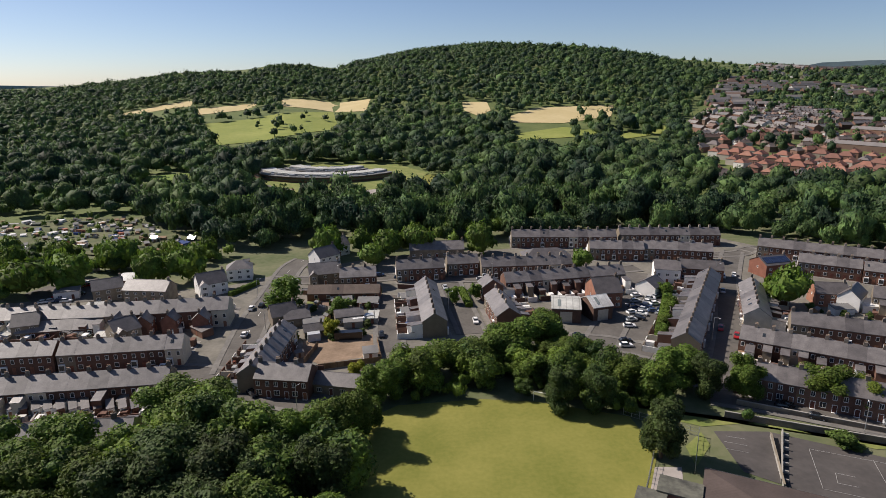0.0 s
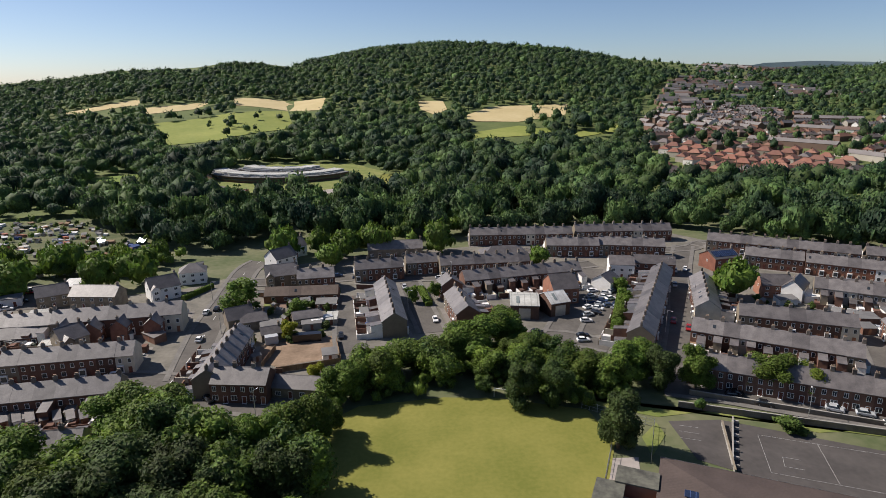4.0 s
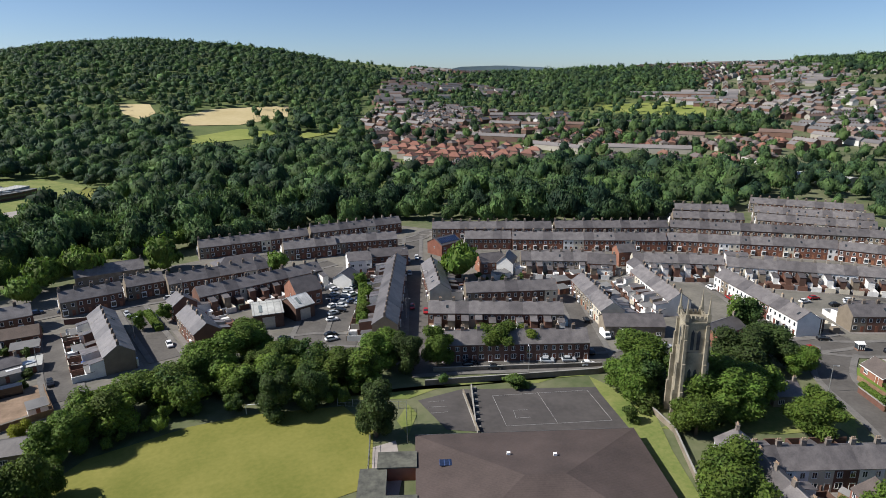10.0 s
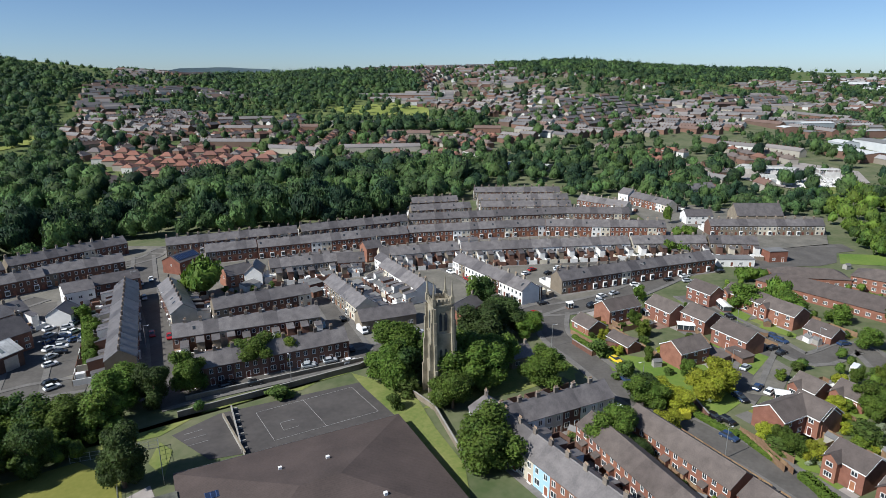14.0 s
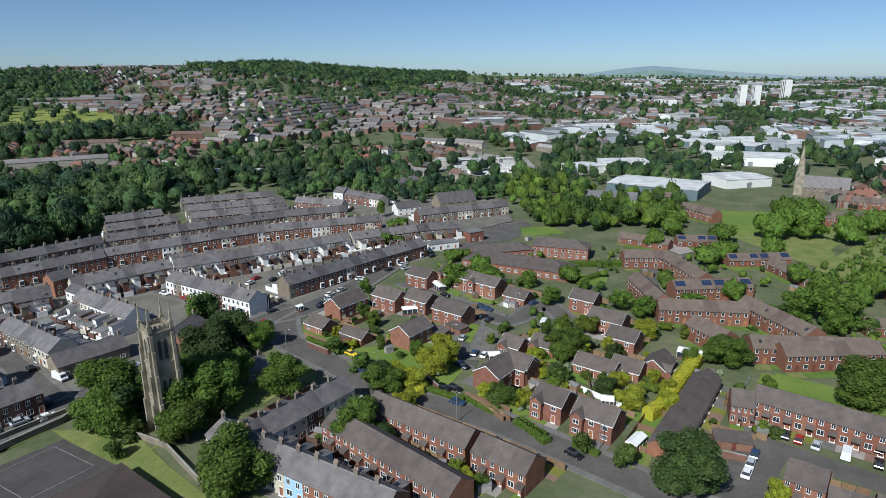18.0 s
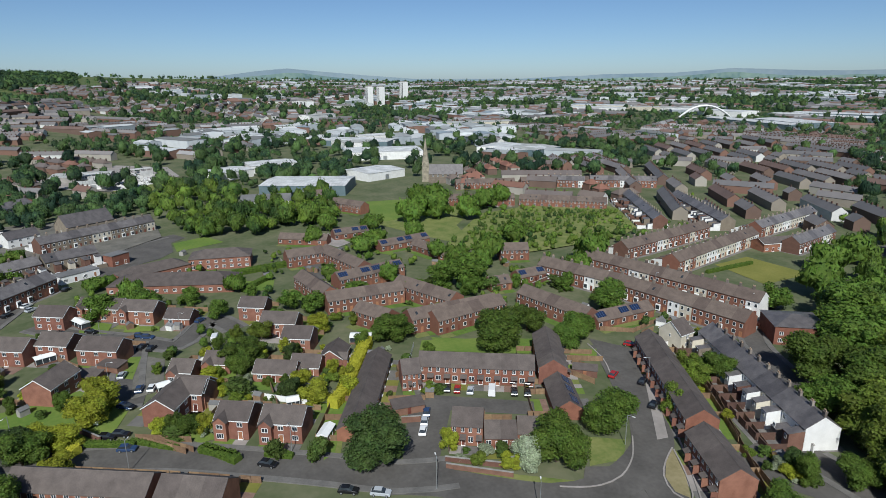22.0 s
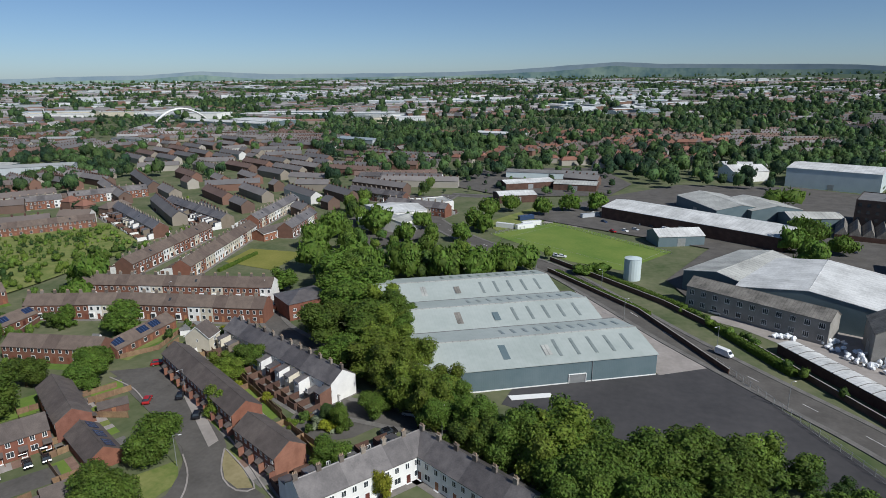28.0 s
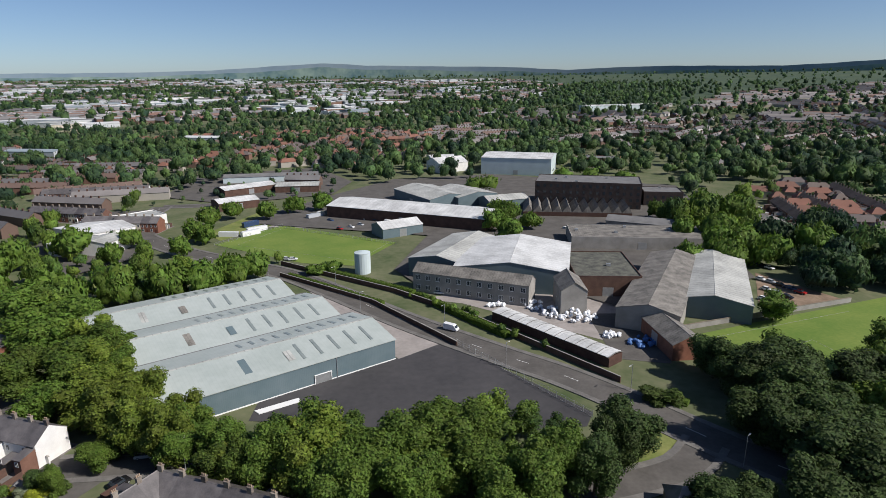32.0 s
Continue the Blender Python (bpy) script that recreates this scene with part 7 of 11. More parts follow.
tree(-79.7, 106.7, 15, 8.6, 'broad')
tree(-69.0, 99.5, 14, 6.8, 'broad')
tree(-81.6, 99.5, 14, 7.1, 'broad')
tree(-73.8, 89.6, 14, 7.2, 'broad')
tree(-33.7, 88.1, 14, 7.7, 'broad')
tree(-22.9, 86.6, 14, 7.0, 'broad')
tree(125.4, 109.9, 13, 7.6, 'broad')
tree(111.4, 101.2, 13, 5.9, 'broad')
tree(121.7, 83.7, 14.1, 7.9, 'broad')
tree(127.5, 81.4, 13.7, 7.7, 'broad')
tree(111.4, 79.7, 12, 5.5, 'broad')
tree(147.8, 94.9, 13.2, 7.6, 'dark')
tree(159.4, 94.1, 12, 7.0, 'dark')
tree(161.0, 85.8, 9, 4.4, 'broad')
tree(136.0, 66.8, 10.5, 6.0, 'broad')
tree(110.9, 93.7, 5, 3.6, 'bush')
tree(102.8, 91.4, 5, 2.1, 'bush')
tree(96.3, 59.2, 12.8, 7.3, 'broad')
tree(117.6, 40.8, 10, 5.4, 'broad')
tree(117.7, 34.7, 6, 3.2, 'dark')
tree(141.8, 42.0, 7.7, 4.4, 'dark')
tree(145.4, 38.2, 6.6, 3.7, 'yellow')
tree(143.5, 33.1, 5.8, 3.3, 'yellow')
tree(153.9, 29.2, 8.3, 4.6, 'yellow')
tree(161.1, 28.2, 7.9, 4.4, 'yellow')
tree(132.8, 33.4, 5.5, 3.1, 'yellow')
tree(142.1, 13.6, 4, 2.2, 'yellow')
tree(214.4, 68.3, 6, 2.6, 'broad')
tree(228.1, 34.4, 9.8, 5.4, 'broad')
tree(229.2, 20.4, 9.7, 5.4, 'broad')
tree(169.8, -5.8, 8.9, 4.9, 'broad')
tree(240.7, 26.1, 9.3, 5.1, 'broad')
tree(232.2, 6.6, 6.7, 3.8, 'broad')
tree(213.7, -3.0, 7.2, 4.0, 'broad')
tree(140.1, 10.5, 4, 4.3, 'bush')
tree(112.8, 30.7, 4, 1.9, 'bush')
tree(110.9, -29.8, 12.3, 7.0, 'dark')
tree(117.8, -18.2, 6, 2.5, 'bush')
tree(121.6, -9.8, 6, 2.2, 'bush')
tree(173.3, -9.6, 8, 4.6, 'broad')
tree(172.4, -51.1, 9.1, 5.2, 'broad')
tree(186.4, -31.9, 6, 3.2, 'yellow')
tree(176.2, -20.3, 6, 2.1, 'yellow')
tree(206.6, -34.3, 7.9, 4.4, 'broad')
tree(139.2, 7.4, 6, 3.2, 'broad')
tree(142.2, -22.1, 6.4, 3.6, 'yellow')
tree(152.7, -20.5, 4.7, 2.7, 'yellow')
tree(155.1, -81.8, 14.2, 7.9, 'broad')
tree(97.2, -66.1, 12, 6.1, 'broad')
tree(102.8, -84.7, 12, 6.0, 'broad')
tree(152.0, -109.3, 9, 5.4, 'broad')
tree(162.0, -95.9, 9.3, 5.4, 'broad')
tree(206.7, -94.4, 13.7, 7.4, 'broad')
tree(199.5, -93.3, 9, 4.1, 'broad')
tree(229.5, -113.0, 9, 4.1, 'broad')
tree(98.2, -59.6, 8, 3.3, 'white')
tree(213.8, -87.9, 11.7, 6.5, 'broad')
tree(274.9, -71.7, 9.5, 6.2, 'broad')
tree(288.4, -101.0, 9.9, 5.6, 'broad')
tree(282.4, -79.1, 9.5, 6.0, 'broad')
tree(348.7, -126.6, 12.3, 6.7, 'broad')
tree(173.4, -137.4, 9.1, 5.2, 'broad')
tree(190.3, -129.5, 8, 3.2, 'broad')
tree(171.0, -52.9, 9.9, 5.6, 'broad')
tree(367.2, -145.2, 15, 9.3, 'dark')
tree(364.7, -132.7, 14.6, 7.9, 'dark')
tree(344.1, -170.3, 14.4, 7.8, 'dark')
tree(351.2, -184.1, 12.9, 7.2, 'dark')
tree(200.9, -113.7, 6, 2.4, 'yellow')
tree(187.8, -32.6, 6.3, 3.6, 'yellow')
tree(142.2, -31.3, 6, 2.2, 'yellow')
tree(145.2, -212.5, 15.0, 8.3, 'broad')
tree(120.3, -190.3, 15, 8.4, 'broad')
tree(107.0, -183.9, 15, 9.3, 'broad')
tree(85.1, -163.4, 14.0, 7.9, 'broad')
tree(102.5, -151.2, 13.8, 7.8, 'broad')
tree(86.7, -151.5, 14.1, 7.9, 'broad')
tree(78.1, -153.3, 12, 5.8, 'broad')
tree(88.1, -137.5, 12, 6.3, 'broad')
tree(75.6, -134.7, 12.6, 7.1, 'light')
tree(67.1, -138.1, 11.8, 6.8, 'light')
tree(65.8, -125.5, 11, 5.6, 'light')
tree(51.5, -124.7, 11, 6.1, 'light')
tree(63.0, -134.7, 9, 5.1, 'light')
tree(27.8, -110.4, 12, 5.3, 'broad')
tree(35.1, -106.2, 12, 4.7, 'broad')
tree(19.0, -112.7, 14, 7.1, 'light')
tree(22.8, -104.4, 14, 5.6, 'light')
tree(9.3, -107.8, 14, 7.4, 'broad')
tree(-1.9, -111.3, 14, 7.5, 'broad')
tree(-11.7, -112.3, 14, 7.0, 'broad')
tree(16.2, -99.0, 14, 6.4, 'broad')
tree(121.1, -213.5, 14.7, 7.9, 'broad')
tree(105.4, -218.7, 15, 8.4, 'broad')
tree(88.7, -220.8, 15, 8.3, 'broad')
tree(75.7, -225.0, 14.1, 7.7, 'broad')
tree(68.1, -239.6, 13.6, 7.5, 'broad')
tree(62.4, -246.1, 11.3, 6.5, 'broad')
tree(167.0, -245.2, 13.6, 7.5, 'broad')
tree(171.2, -267.3, 13.1, 7.2, 'broad')
tree(99.5, -304.4, 10, 5.1, 'broad')
tree(153.2, -280.5, 15, 9.3, 'dark')
tree(66.4, -117.4, 7, 4.1, 'broad')
tree(64.8, -95.8, 7, 4.0, 'broad')
tree(50.6, -90.6, 6, 2.0, 'yellow')
tree(111.9, -126.1, 8.8, 4.9, 'broad')
tree(143.0, -185.5, 9.9, 5.5, 'broad')
tree(20.9, -110.9, 14, 7.6, 'broad')
tree(8.1, -104.0, 14, 7.2, 'broad')
tree(-7.8, -112.4, 14, 7.6, 'broad')
tree(-14.7, -102.6, 14, 6.6, 'broad')
tree(-23.7, -98.2, 14, 6.5, 'broad')
tree(-30.7, -104.5, 14, 5.7, 'broad')
tree(28.0, -107.2, 14, 5.8, 'broad')
tree(-0.5, -97.9, 14, 6.3, 'broad')
tree(12.4, -93.7, 14, 6.2, 'broad')
tree(-16.8, -88.7, 14, 5.5, 'broad')
tree(-47.5, -112.7, 13, 6.8, 'dark')
tree(-36.4, -100.8, 13, 5.1, 'dark')
tree(-42.8, -109.6, 13, 4.8, 'dark')
tree(-88.6, -131.7, 13, 7.7, 'dark')
tree(-92.6, -125.0, 14.7, 8.3, 'dark')
tree(-94.0, -113.5, 15, 8.6, 'dark')
tree(-112.9, -126.1, 15, 9.3, 'dark')
tree(-83.0, -108.3, 14.3, 8.1, 'dark')
tree(-84.3, -98.6, 15, 9.1, 'dark')
tree(-75.4, -88.8, 13.5, 7.8, 'dark')
tree(-88.0, -94.5, 15, 9.3, 'dark')
tree(-55.6, -91.4, 9, 5.2, 'dark')
tree(-62.8, -91.0, 9, 5.3, 'dark')
tree(-123.2, -181.1, 11.2, 6.1, 'broad')
tree(-55.6, -339.2, 13.3, 7.0, 'broad')
tree(-52.2, -291.4, 12.7, 6.8, 'broad')
tree(-182.7, -250.7, 15, 9.3, 'broad')
tree(-120.7, -243.6, 11.5, 6.3, 'broad')
tree(-156.0, -263.1, 15, 9.3, 'broad')
tree(-154.7, -281.0, 15, 8.8, 'broad')
tree(-156.8, -242.3, 15, 7.9, 'broad')
tree(-62.6, -135.7, 4, 3.7, 'bush')
tree(-66.3, -134.0, 4, 3.4, 'bush')
tree(31.3, -253.0, 4, 4.8, 'bush')
tree(38.0, -249.3, 4, 4.7, 'bush')
tree(-57.9, 209.1, 12.3, 6.6, 'broad')
tree(-36.7, 202.8, 7, 3.9, 'broad')
tree(3.3, 212.0, 7, 2.5, 'broad')
tree(11.8, 215.2, 7, 2.5, 'broad')
tree(59.9, 252.5, 8.5, 4.8, 'broad')
tree(48.4, 248.9, 7, 3.5, 'broad')
tree(120.9, 204.2, 15, 8.2, 'broad')
tree(80.1, 203.0, 6, 3.1, 'broad')
tree(72.4, 186.3, 6, 2.9, 'broad')
tree(68.2, 176.5, 6, 2.5, 'broad')
tree(83.2, 217.0, 6, 2.7, 'broad')
tree(-107.6, 246.9, 15, 9.3, 'broad')
tree(-120.5, 238.7, 13.6, 7.4, 'broad')
tree(-151.7, 233.6, 15, 9.3, 'broad')
tree(-164.2, 225.5, 15, 9.3, 'broad')
tree(-146.1, 261.6, 15, 9.3, 'broad')
tree(-30.8, 258.7, 10.6, 6.0, 'broad')
tree(-11.8, 280.7, 14.4, 7.7, 'broad')
tree(17.6, 280.7, 14.4, 7.7, 'broad')
tree(-53.5, 274.9, 14.4, 7.7, 'broad')
tree(-24.8, 275.9, 12.8, 7.0, 'broad')
tree(-32.1, 270.1, 8.9, 5.0, 'yellow')
tree(-24.5, 152.0, 7, 2.3, 'yellow')

# woods and hedgerows
lawn([(698.4, 748.2), (787.1, 692.7), (781.3, 610.0), (721.3, 550.4), (664.3, 666.0)], 'meadow')
far_row('grey', (380.7, 643.3, 426.4, 566.7), (409.7, 544.1, 423.2, 471.0), (450.5, 467.0, 506.8, 405.2), (500.8, 400.1, 511.1, 352.0), (510.8, 767.4, 569.3, 720.5), (492.4, 664.3, 511.3, 645.7), (571.5, 616.4, 633.5, 505.9),
        (806.9, 780.4, 871.9, 671.3), (654.4, 500.5, 679.7, 465.6), (646.1, 428.9, 661.0, 399.4), (467.9, 702.1, 490.5, 665.7), (556.6, 494.7, 582.3, 449.8))


def clay_estate(poly, gap):
    """Semi-detached houses under hipped red clay roofs, in loose rows."""
    x0, x1 = min(p[0] for p in poly), max(p[0] for p in poly)
    y0, y1 = min(p[1] for p in poly), max(p[1] for p in poly)
    for i in range(int((x1 - x0) / gap) + 1):
        for j in range(int((y1 - y0) / (gap * 1.25)) + 1):
            x, y = x0 + gap * (i + wild.uniform(-0.15, 0.15)), y0 + gap * 1.25 * (j + 0.35 * (i % 2) + wild.uniform(-0.12, 0.12))
            if inside(x, y, poly) and free(x, y, 5):
                FOOT.append((x, y, 1, 0, 8, 7))
                far_block("clay", x, y, -0.9 + wild.choice([0, 1.57]) + wild.uniform(-0.15, 0.15), wild.uniform(11, 14), 9.5, 5.2, 8.6, 1, 4.4)


clay_estate([(260.8, 628.9), (298.7, 630.3), (311.1, 571.7), (395, 560), (405, 520), (364.2, 467.5), (302.5, 433.4), (255.5, 435.9), (260.4, 485.2), (245, 542.5)], 17)
far_row('grey', (419.0, -333.9, 351.5, -294.9), (326.6, -298.0, 268.6, -259.3), (434.9, -378.4, 368.3, -335.0), (408.1, -400.5, 372.2, -382.3), (335.0, -351.8, 304.3, -376.1), (300.0, -410.1, 267.9, -412.4), (273.4, -380.1, 249.5, -387.2),
        (466.0, -409.0, 439.0, -430.8), (441.0, -457.3, 408.6, -469.8), (487.0, -542.4, 476.1, -567.5), (584.9, -597.2, 565.1, -616.0), (406.5, -515.2, 381.0, -540.8), (459.9, -596.1, 430.4, -588.3), (419.8, -439.3, 420.2, -476.5),
        (444.8, -555.3, 405.3, -574.3), (491.5, -538.3, 479.9, -580.0), (252.8, -431.2, 193.1, -461.1), (237.2, -406.0, 187.6, -392.4), (190.8, -373.2, 139.1, -361.7), (579.9, -648.9, 510.7, -623.8))
far_row('red', (408.0, -237.6, 393.1, -254.5), (397.3, -258.7, 373.4, -282.6), (440.5, -232.1, 414.2, -290.8), (399.9, -205.2, 378.0, -218.9), (353.8, -205.0, 334.6, -229.1), (338.4, -238.5, 322.3, -246.1))
far_row('grey', (1137.4, 264.8, 1214.5, 224.2), (1190.4, 220.2, 1205.5, 153.5), (1171.5, 154.5, 1061.4, 79.4), (1051.1, 238.1, 1027.2, 158.8), (968.1, 228.3, 957.2, 184.4), (978.1, 180.1, 927.7, 125.5), (970.8, 122.4, 893.3, 62.8),
        (759.5, 182.9, 745.1, 162.1), (718.4, 156.8, 702.7, 113.3), (723.9, 110.2, 696.5, 73.3))
far_shed((570.3, -286.0, 531.1, -300.6, 25), (557.5, -346.4, 515.0, -385.3, 20), (686.3, -580.4, 623.6, -572.0, 25), (770.9, -536.8, 726.9, -559.1, 22), (605.5, -1069.7, 517.4, -1040.6, 40), (413.3, -677.2, 354.4, -664.3, 22),
         (272.4, -801.2, 204.4, -786.7, 24), (634.6, -1705.3, 528.9, -1658.9, 60), (1000.1, -911.5, 963.0, -966.0, 40), (1281.0, -873.5, 1152.5, -925.0, 50))
far_row('mixed', (229.6, -400.4, 192.0, -401.2), (225.4, -449.8, 181.6, -453.9), (179.2, -383.4, 151.1, -387.9), (160.6, -492.2, 121.8, -494.5), (90.4, -478.4, 63.3, -472.8), (275.6, -443.2, 238.8, -445.2))
fill_rows([(232, -262), (300, -262), (352, -290), (420, -330), (400, -420), (330, -405), (262, -400), (205, -385), (205, -300)], 150, 22, 'grey')
fill_rows([(260, -410), (400, -425), (470, -400), (560, -480), (560, -600), (420, -600), (330, -520)], 158, 21, 'grey')
wood([(-279.4, 335.2), (-280.5, 378.0), (-248.5, 378.2), (-202.1, 378.4), (-125.9, 309.7), (-93.7, 282.5), (-66.5, 309.7), (-24.5, 303.9), (33.9, 305.0), (82.5, 312.1), (147.2, 309.7), (177.9, 282.3), (270.0, 231.7), (354.0, 236.2), (426.4, 258.1), (475.0, 282.4), (432.9, 332.1), (351.3, 421.9), (300.0, 434.9), (252.7, 445.1), (203.8, 459.4), (236.9, 563.7), (251.5, 661.7), (277.3, 677.2), (303.6, 801.8), (444.9, 1063.1), (592.7, 1288.3), (521.8, 1612.6), (213.8, 1785.1), (-179.0, 4596.5), (-271.4, 1655.4), (-704.7, 1630.7), (-1134.8, 1611.4), (-1195.8, 1521.3)])
wood([(801.4, 1343.1), (1045.7, 1432.7), (1138.1, 1092.1), (1094.0, 876.6), (915.4, 719.6), (771.5, 740.7), (597.9, 713.6), (687.0, 945.4)])
wood([(1533.1, 947.9), (4150.3, 1983.7), (4374.9, 1421.4), (4555.7, 637.2), (1956.6, 268.5), (1375.5, 441.1), (1263.1, 639.6)])
far_row('mixed', (503.5, 117.0, 494.0, 99.5), (500.0, 97.0, 488.5, 80.0), (500.0, 78.5, 486.5, 68.0), (497.5, 67.0, 486.0, 55.5))
copse([(382, 178), (431, 152), (400, 122), (385, 96), (391, 78), (400, 55), (406, 29), (492, 20), (494, 44), (478, 62), (480, 100), (495, 144), (450, 211)], 8.5, 6.6, 0.95)
copse([(459.6, -19.5), (440, -22), (362.9, -32.0), (372.8, -62.4), (344.6, -58.4), (322.0, -7.6), (355.3, 14.0), (404, 26), (470, 18)], 12, 6.8, 0.6)
wood([(595.6, 637.9), (767.3, 488.9), (652.9, 414.8), (525.8, 543.4)])
copse([(519.7, -776.2), (436.3, -911.9), (311.8, -1073.4), (-15.1, -1064.1), (-14.1, -858.2), (137.4, -709.2), (224.1, -572.5), (342.0, -572.9), (338.9, -503.3)], 17, 10, 0.6)
town([(475.4, -709.3), (348.7, -802.7), (177.6, -909.6), (-14.5, -931.8), (-102.7, -795.6), (65.8, -635.1), (216.6, -553.5), (318.6, -511.8)], 'red')
copse([(155.0, -1113.7), (-241.1, -1426.7), (-691.9, -2408.1), (-1088.8, -2206.6), (-605.0, -1344.6), (-256.1, -972.8), (-224.5, -850.2), (-19.6, -868.8)], 26, 13, 0.7)
wood([(-254.0, -477.3), (-272.9, -437.1), (-429.3, -522.5), (-468.4, -518.1), (-389.8, -427.6), (-315.9, -411.0), (-288.5, -448.2)])
wood([(-166.2, -267.6), (-209.2, -285.7), (-220.6, -254.8), (-225.8, -222.1), (-208.3, -203.3), (-178.6, -205.2), (-150.9, -206.9)])
copse([(451.9, 50.3), (506.8, 14.9), (467.4, -33.0), (470.4, -95.2), (352.1, -75.8), (323.2, -38.1), (339.7, 11.4), (396.5, 14.2)], 11, 8, 0.6)

# town
town([(197.7, 465.2), (299.1, 675.4), (407.6, 734.3), (531.3, 569.5), (639.7, 398.3), (493.3, 305.6), (461.3, 367.8), (344.3, 429.2), (290.2, 437.2), (250.2, 440.7)], 'red')
town([(383.9, 840.1), (578.8, 1032.2), (716.7, 1225.8), (664.6, 915.0), (591.5, 681.0), (771.4, 482.0), (688.6, 437.9), (546.5, 585.7), (414.4, 746.1)], 'grey')
town([(783.2, 725.3), (946.5, 744.1), (1226.8, 1177.1), (3688.1, 2749.1), (1412.3, 807.8), (1316.0, 536.9), (1859.2, 254.1), (2084.8, 115.9), (1030.8, 46.8), (721.7, 254.6), (594.9, 362.6), (759.0, 502.6)], 'grey')
town([(618.4, 256.4), (634.6, 195.0), (832.5, 103.1), (566.5, 65.4), (451.5, 99.4), (504.4, 169.9)], 'red')
town([(911.7, 133.6), (2222.9, 240.5), (3637.4, -579.2), (3401.2, -2220.7), (798.8, -536.1), (562.8, -222.2), (803.6, -146.7), (679.1, -6.5), (704.7, 117.0)], 'mixed')
town([(434.9, -181.1), (536.4, -259.7), (442.7, -346.1), (355.5, -317.0), (297.7, -247.6), (339.9, -251.7), (385.5, -195.1)], 'red')
town([(508.7, -307.4), (666.8, -589.5), (565.5, -824.6), (425.0, -953.2), (229.3, -529.3), (252.7, -443.7), (309.5, -347.3), (263.5, -272.7), (288.6, -263.2), (394.7, -303.2)], 'grey')
town([(2736.5, -785.4), (2951.4, -3063.0), (1663.0, -3617.6), (464.2, -1037.9), (698.0, -616.8), (827.0, -312.9)], 'mixed')
town([(704.3, -438.3), (748.6, -667.9), (496.7, -741.5), (298.8, -479.5), (186.3, -428.3), (217.2, -377.1), (267.2, -395.1), (392.8, -372.1), (491.9, -301.3)], 'grey')
town([(2224.7, -2542.2), (1678.8, -4282.7), (92.3, -2931.7), (-506.4, -2206.2), (-278.5, -1176.2), (30.0, -1158.8), (336.5, -1157.7), (578.6, -973.9), (818.8, -926.6)], 'mixed')
town([(263.3, -629.1), (193.2, -778.0), (-19.6, -868.8), (-26.8, -657.7), (8.4, -558.2), (80.7, -562.5), (225.7, -648.8)], 'red')
town([(-473.8, -1094.9), (-895.4, -1647.8), (-1514.6, -1891.4), (-1662.1, -1783.8), (-497.4, -514.8), (-401.4, -543.0), (-261.1, -491.1), (-323.9, -709.0)], 'grey')
town([(-241.9, -405.8), (-282.7, -424.7), (-339.9, -409.1), (-363.1, -396.7), (-263.5, -282.3), (-227.1, -273.8), (-222.7, -296.3)], 'red')
town([(1777.7, -2559.6), (643.6, -3424.9), (-513.8, -3063.8), (-631.6, -2432.6), (-241.1, -1426.7), (163.1, -1173.7), (694.1, -1114.5)], 'mixed')
town([(253.1, 645.6), (432.2, 1008.5), (2260.8, 4006.1), (919.8, 1315.9), (861.9, 1050.3), (580.2, 693.4), (397.9, 705.3)], 'grey')

# vehicles
car(-65.3, 184.8, 91, 'white')
car(-70.2, 208.8, 92, 'white')
car(-67.3, 211.7, 90, 'black')
car(-46.5, 146.9, 66, 'black')
car(-51.0, 145.4, -48, 'black')
car(-40.3, 146.1, 24, 'white')
car(7.5, 226.6, -84, 'silver')
car(8.2, 214.7, -80, 'white')
car(10.8, 193.9, -87, 'white')
car(66.2, 200.3, 23, 'white')
car(64.0, 193.6, 14, 'silver')
car(68.5, 205.5, 14, 'blue')
car(70.8, 211.4, 18, 'silver')
car(73.0, 217.3, 14, 'white')
car(76.1, 223.6, 17, 'silver')
car(61.7, 188.1, -4, 'white')
car(80.2, 216.1, 35, 'silver')
car(77.1, 208.4, 18, 'white')
car(74.1, 201.1, 2, 'blue')
car(56.9, 176.1, 6, 'black')
car(56.1, 172.7, 0, 'white')
car(115.3, 238.3, -111, 'white')
car(107.2, 220.5, -112, 'silver')
car(85.3, 136.3, -14, 'black')
car(106.1, 127.2, -18, 'silver')
car(112.0, 124.8, -18, 'silver')
car(43.0, 180.2, -11, 'black')
car(105.3, 126.4, -32, 'silver')
car(111.2, 123.7, -27, 'silver')
car(84.3, 135.2, -19, 'black')
car(191.0, 168.2, -114, 'silver')
car(200.6, 144.8, -111, 'white')
car(189.4, 126.2, -118, 'silver')
car(199.3, 80.2, -27, 'black')
car(209.8, 80.9, -24, 'white')
car(215.5, 78.3, -23, 'silver')
car(252.5, 62.4, -33, 'white')
car(226.7, 72.8, -20, 'white')
car(244.1, 66.6, -30, 'black')
car(268.1, 52.0, -28, 'black')
car(206.1, 22.1, -111, 'blue')
car(196.4, 20.7, -29, 'black')
car(166.9, 19.8, -8, 'blue')
car(158.1, 22.0, -131, 'black')
car(144.7, 22.5, -114, 'black')
car(177.5, 24.8, -12, 'silver')
car(224.0, 118.2, -19, 'red')
car(232.6, 110.3, -17, 'white')
car(217.6, 117.8, -13, 'white')
car(223.6, 110.3, -22, 'black')
car(190.1, 95.3, -35, 'black')
car(119.6, -7.9, -127, 'black')
car(126.1, -46.9, -24, 'blue')
car(122.5, -45.0, -25, 'silver')
car(118.7, -43.2, -27, 'white')
car(104.3, -21.8, -119, 'black')
car(101.1, -27.6, -120, 'silver')
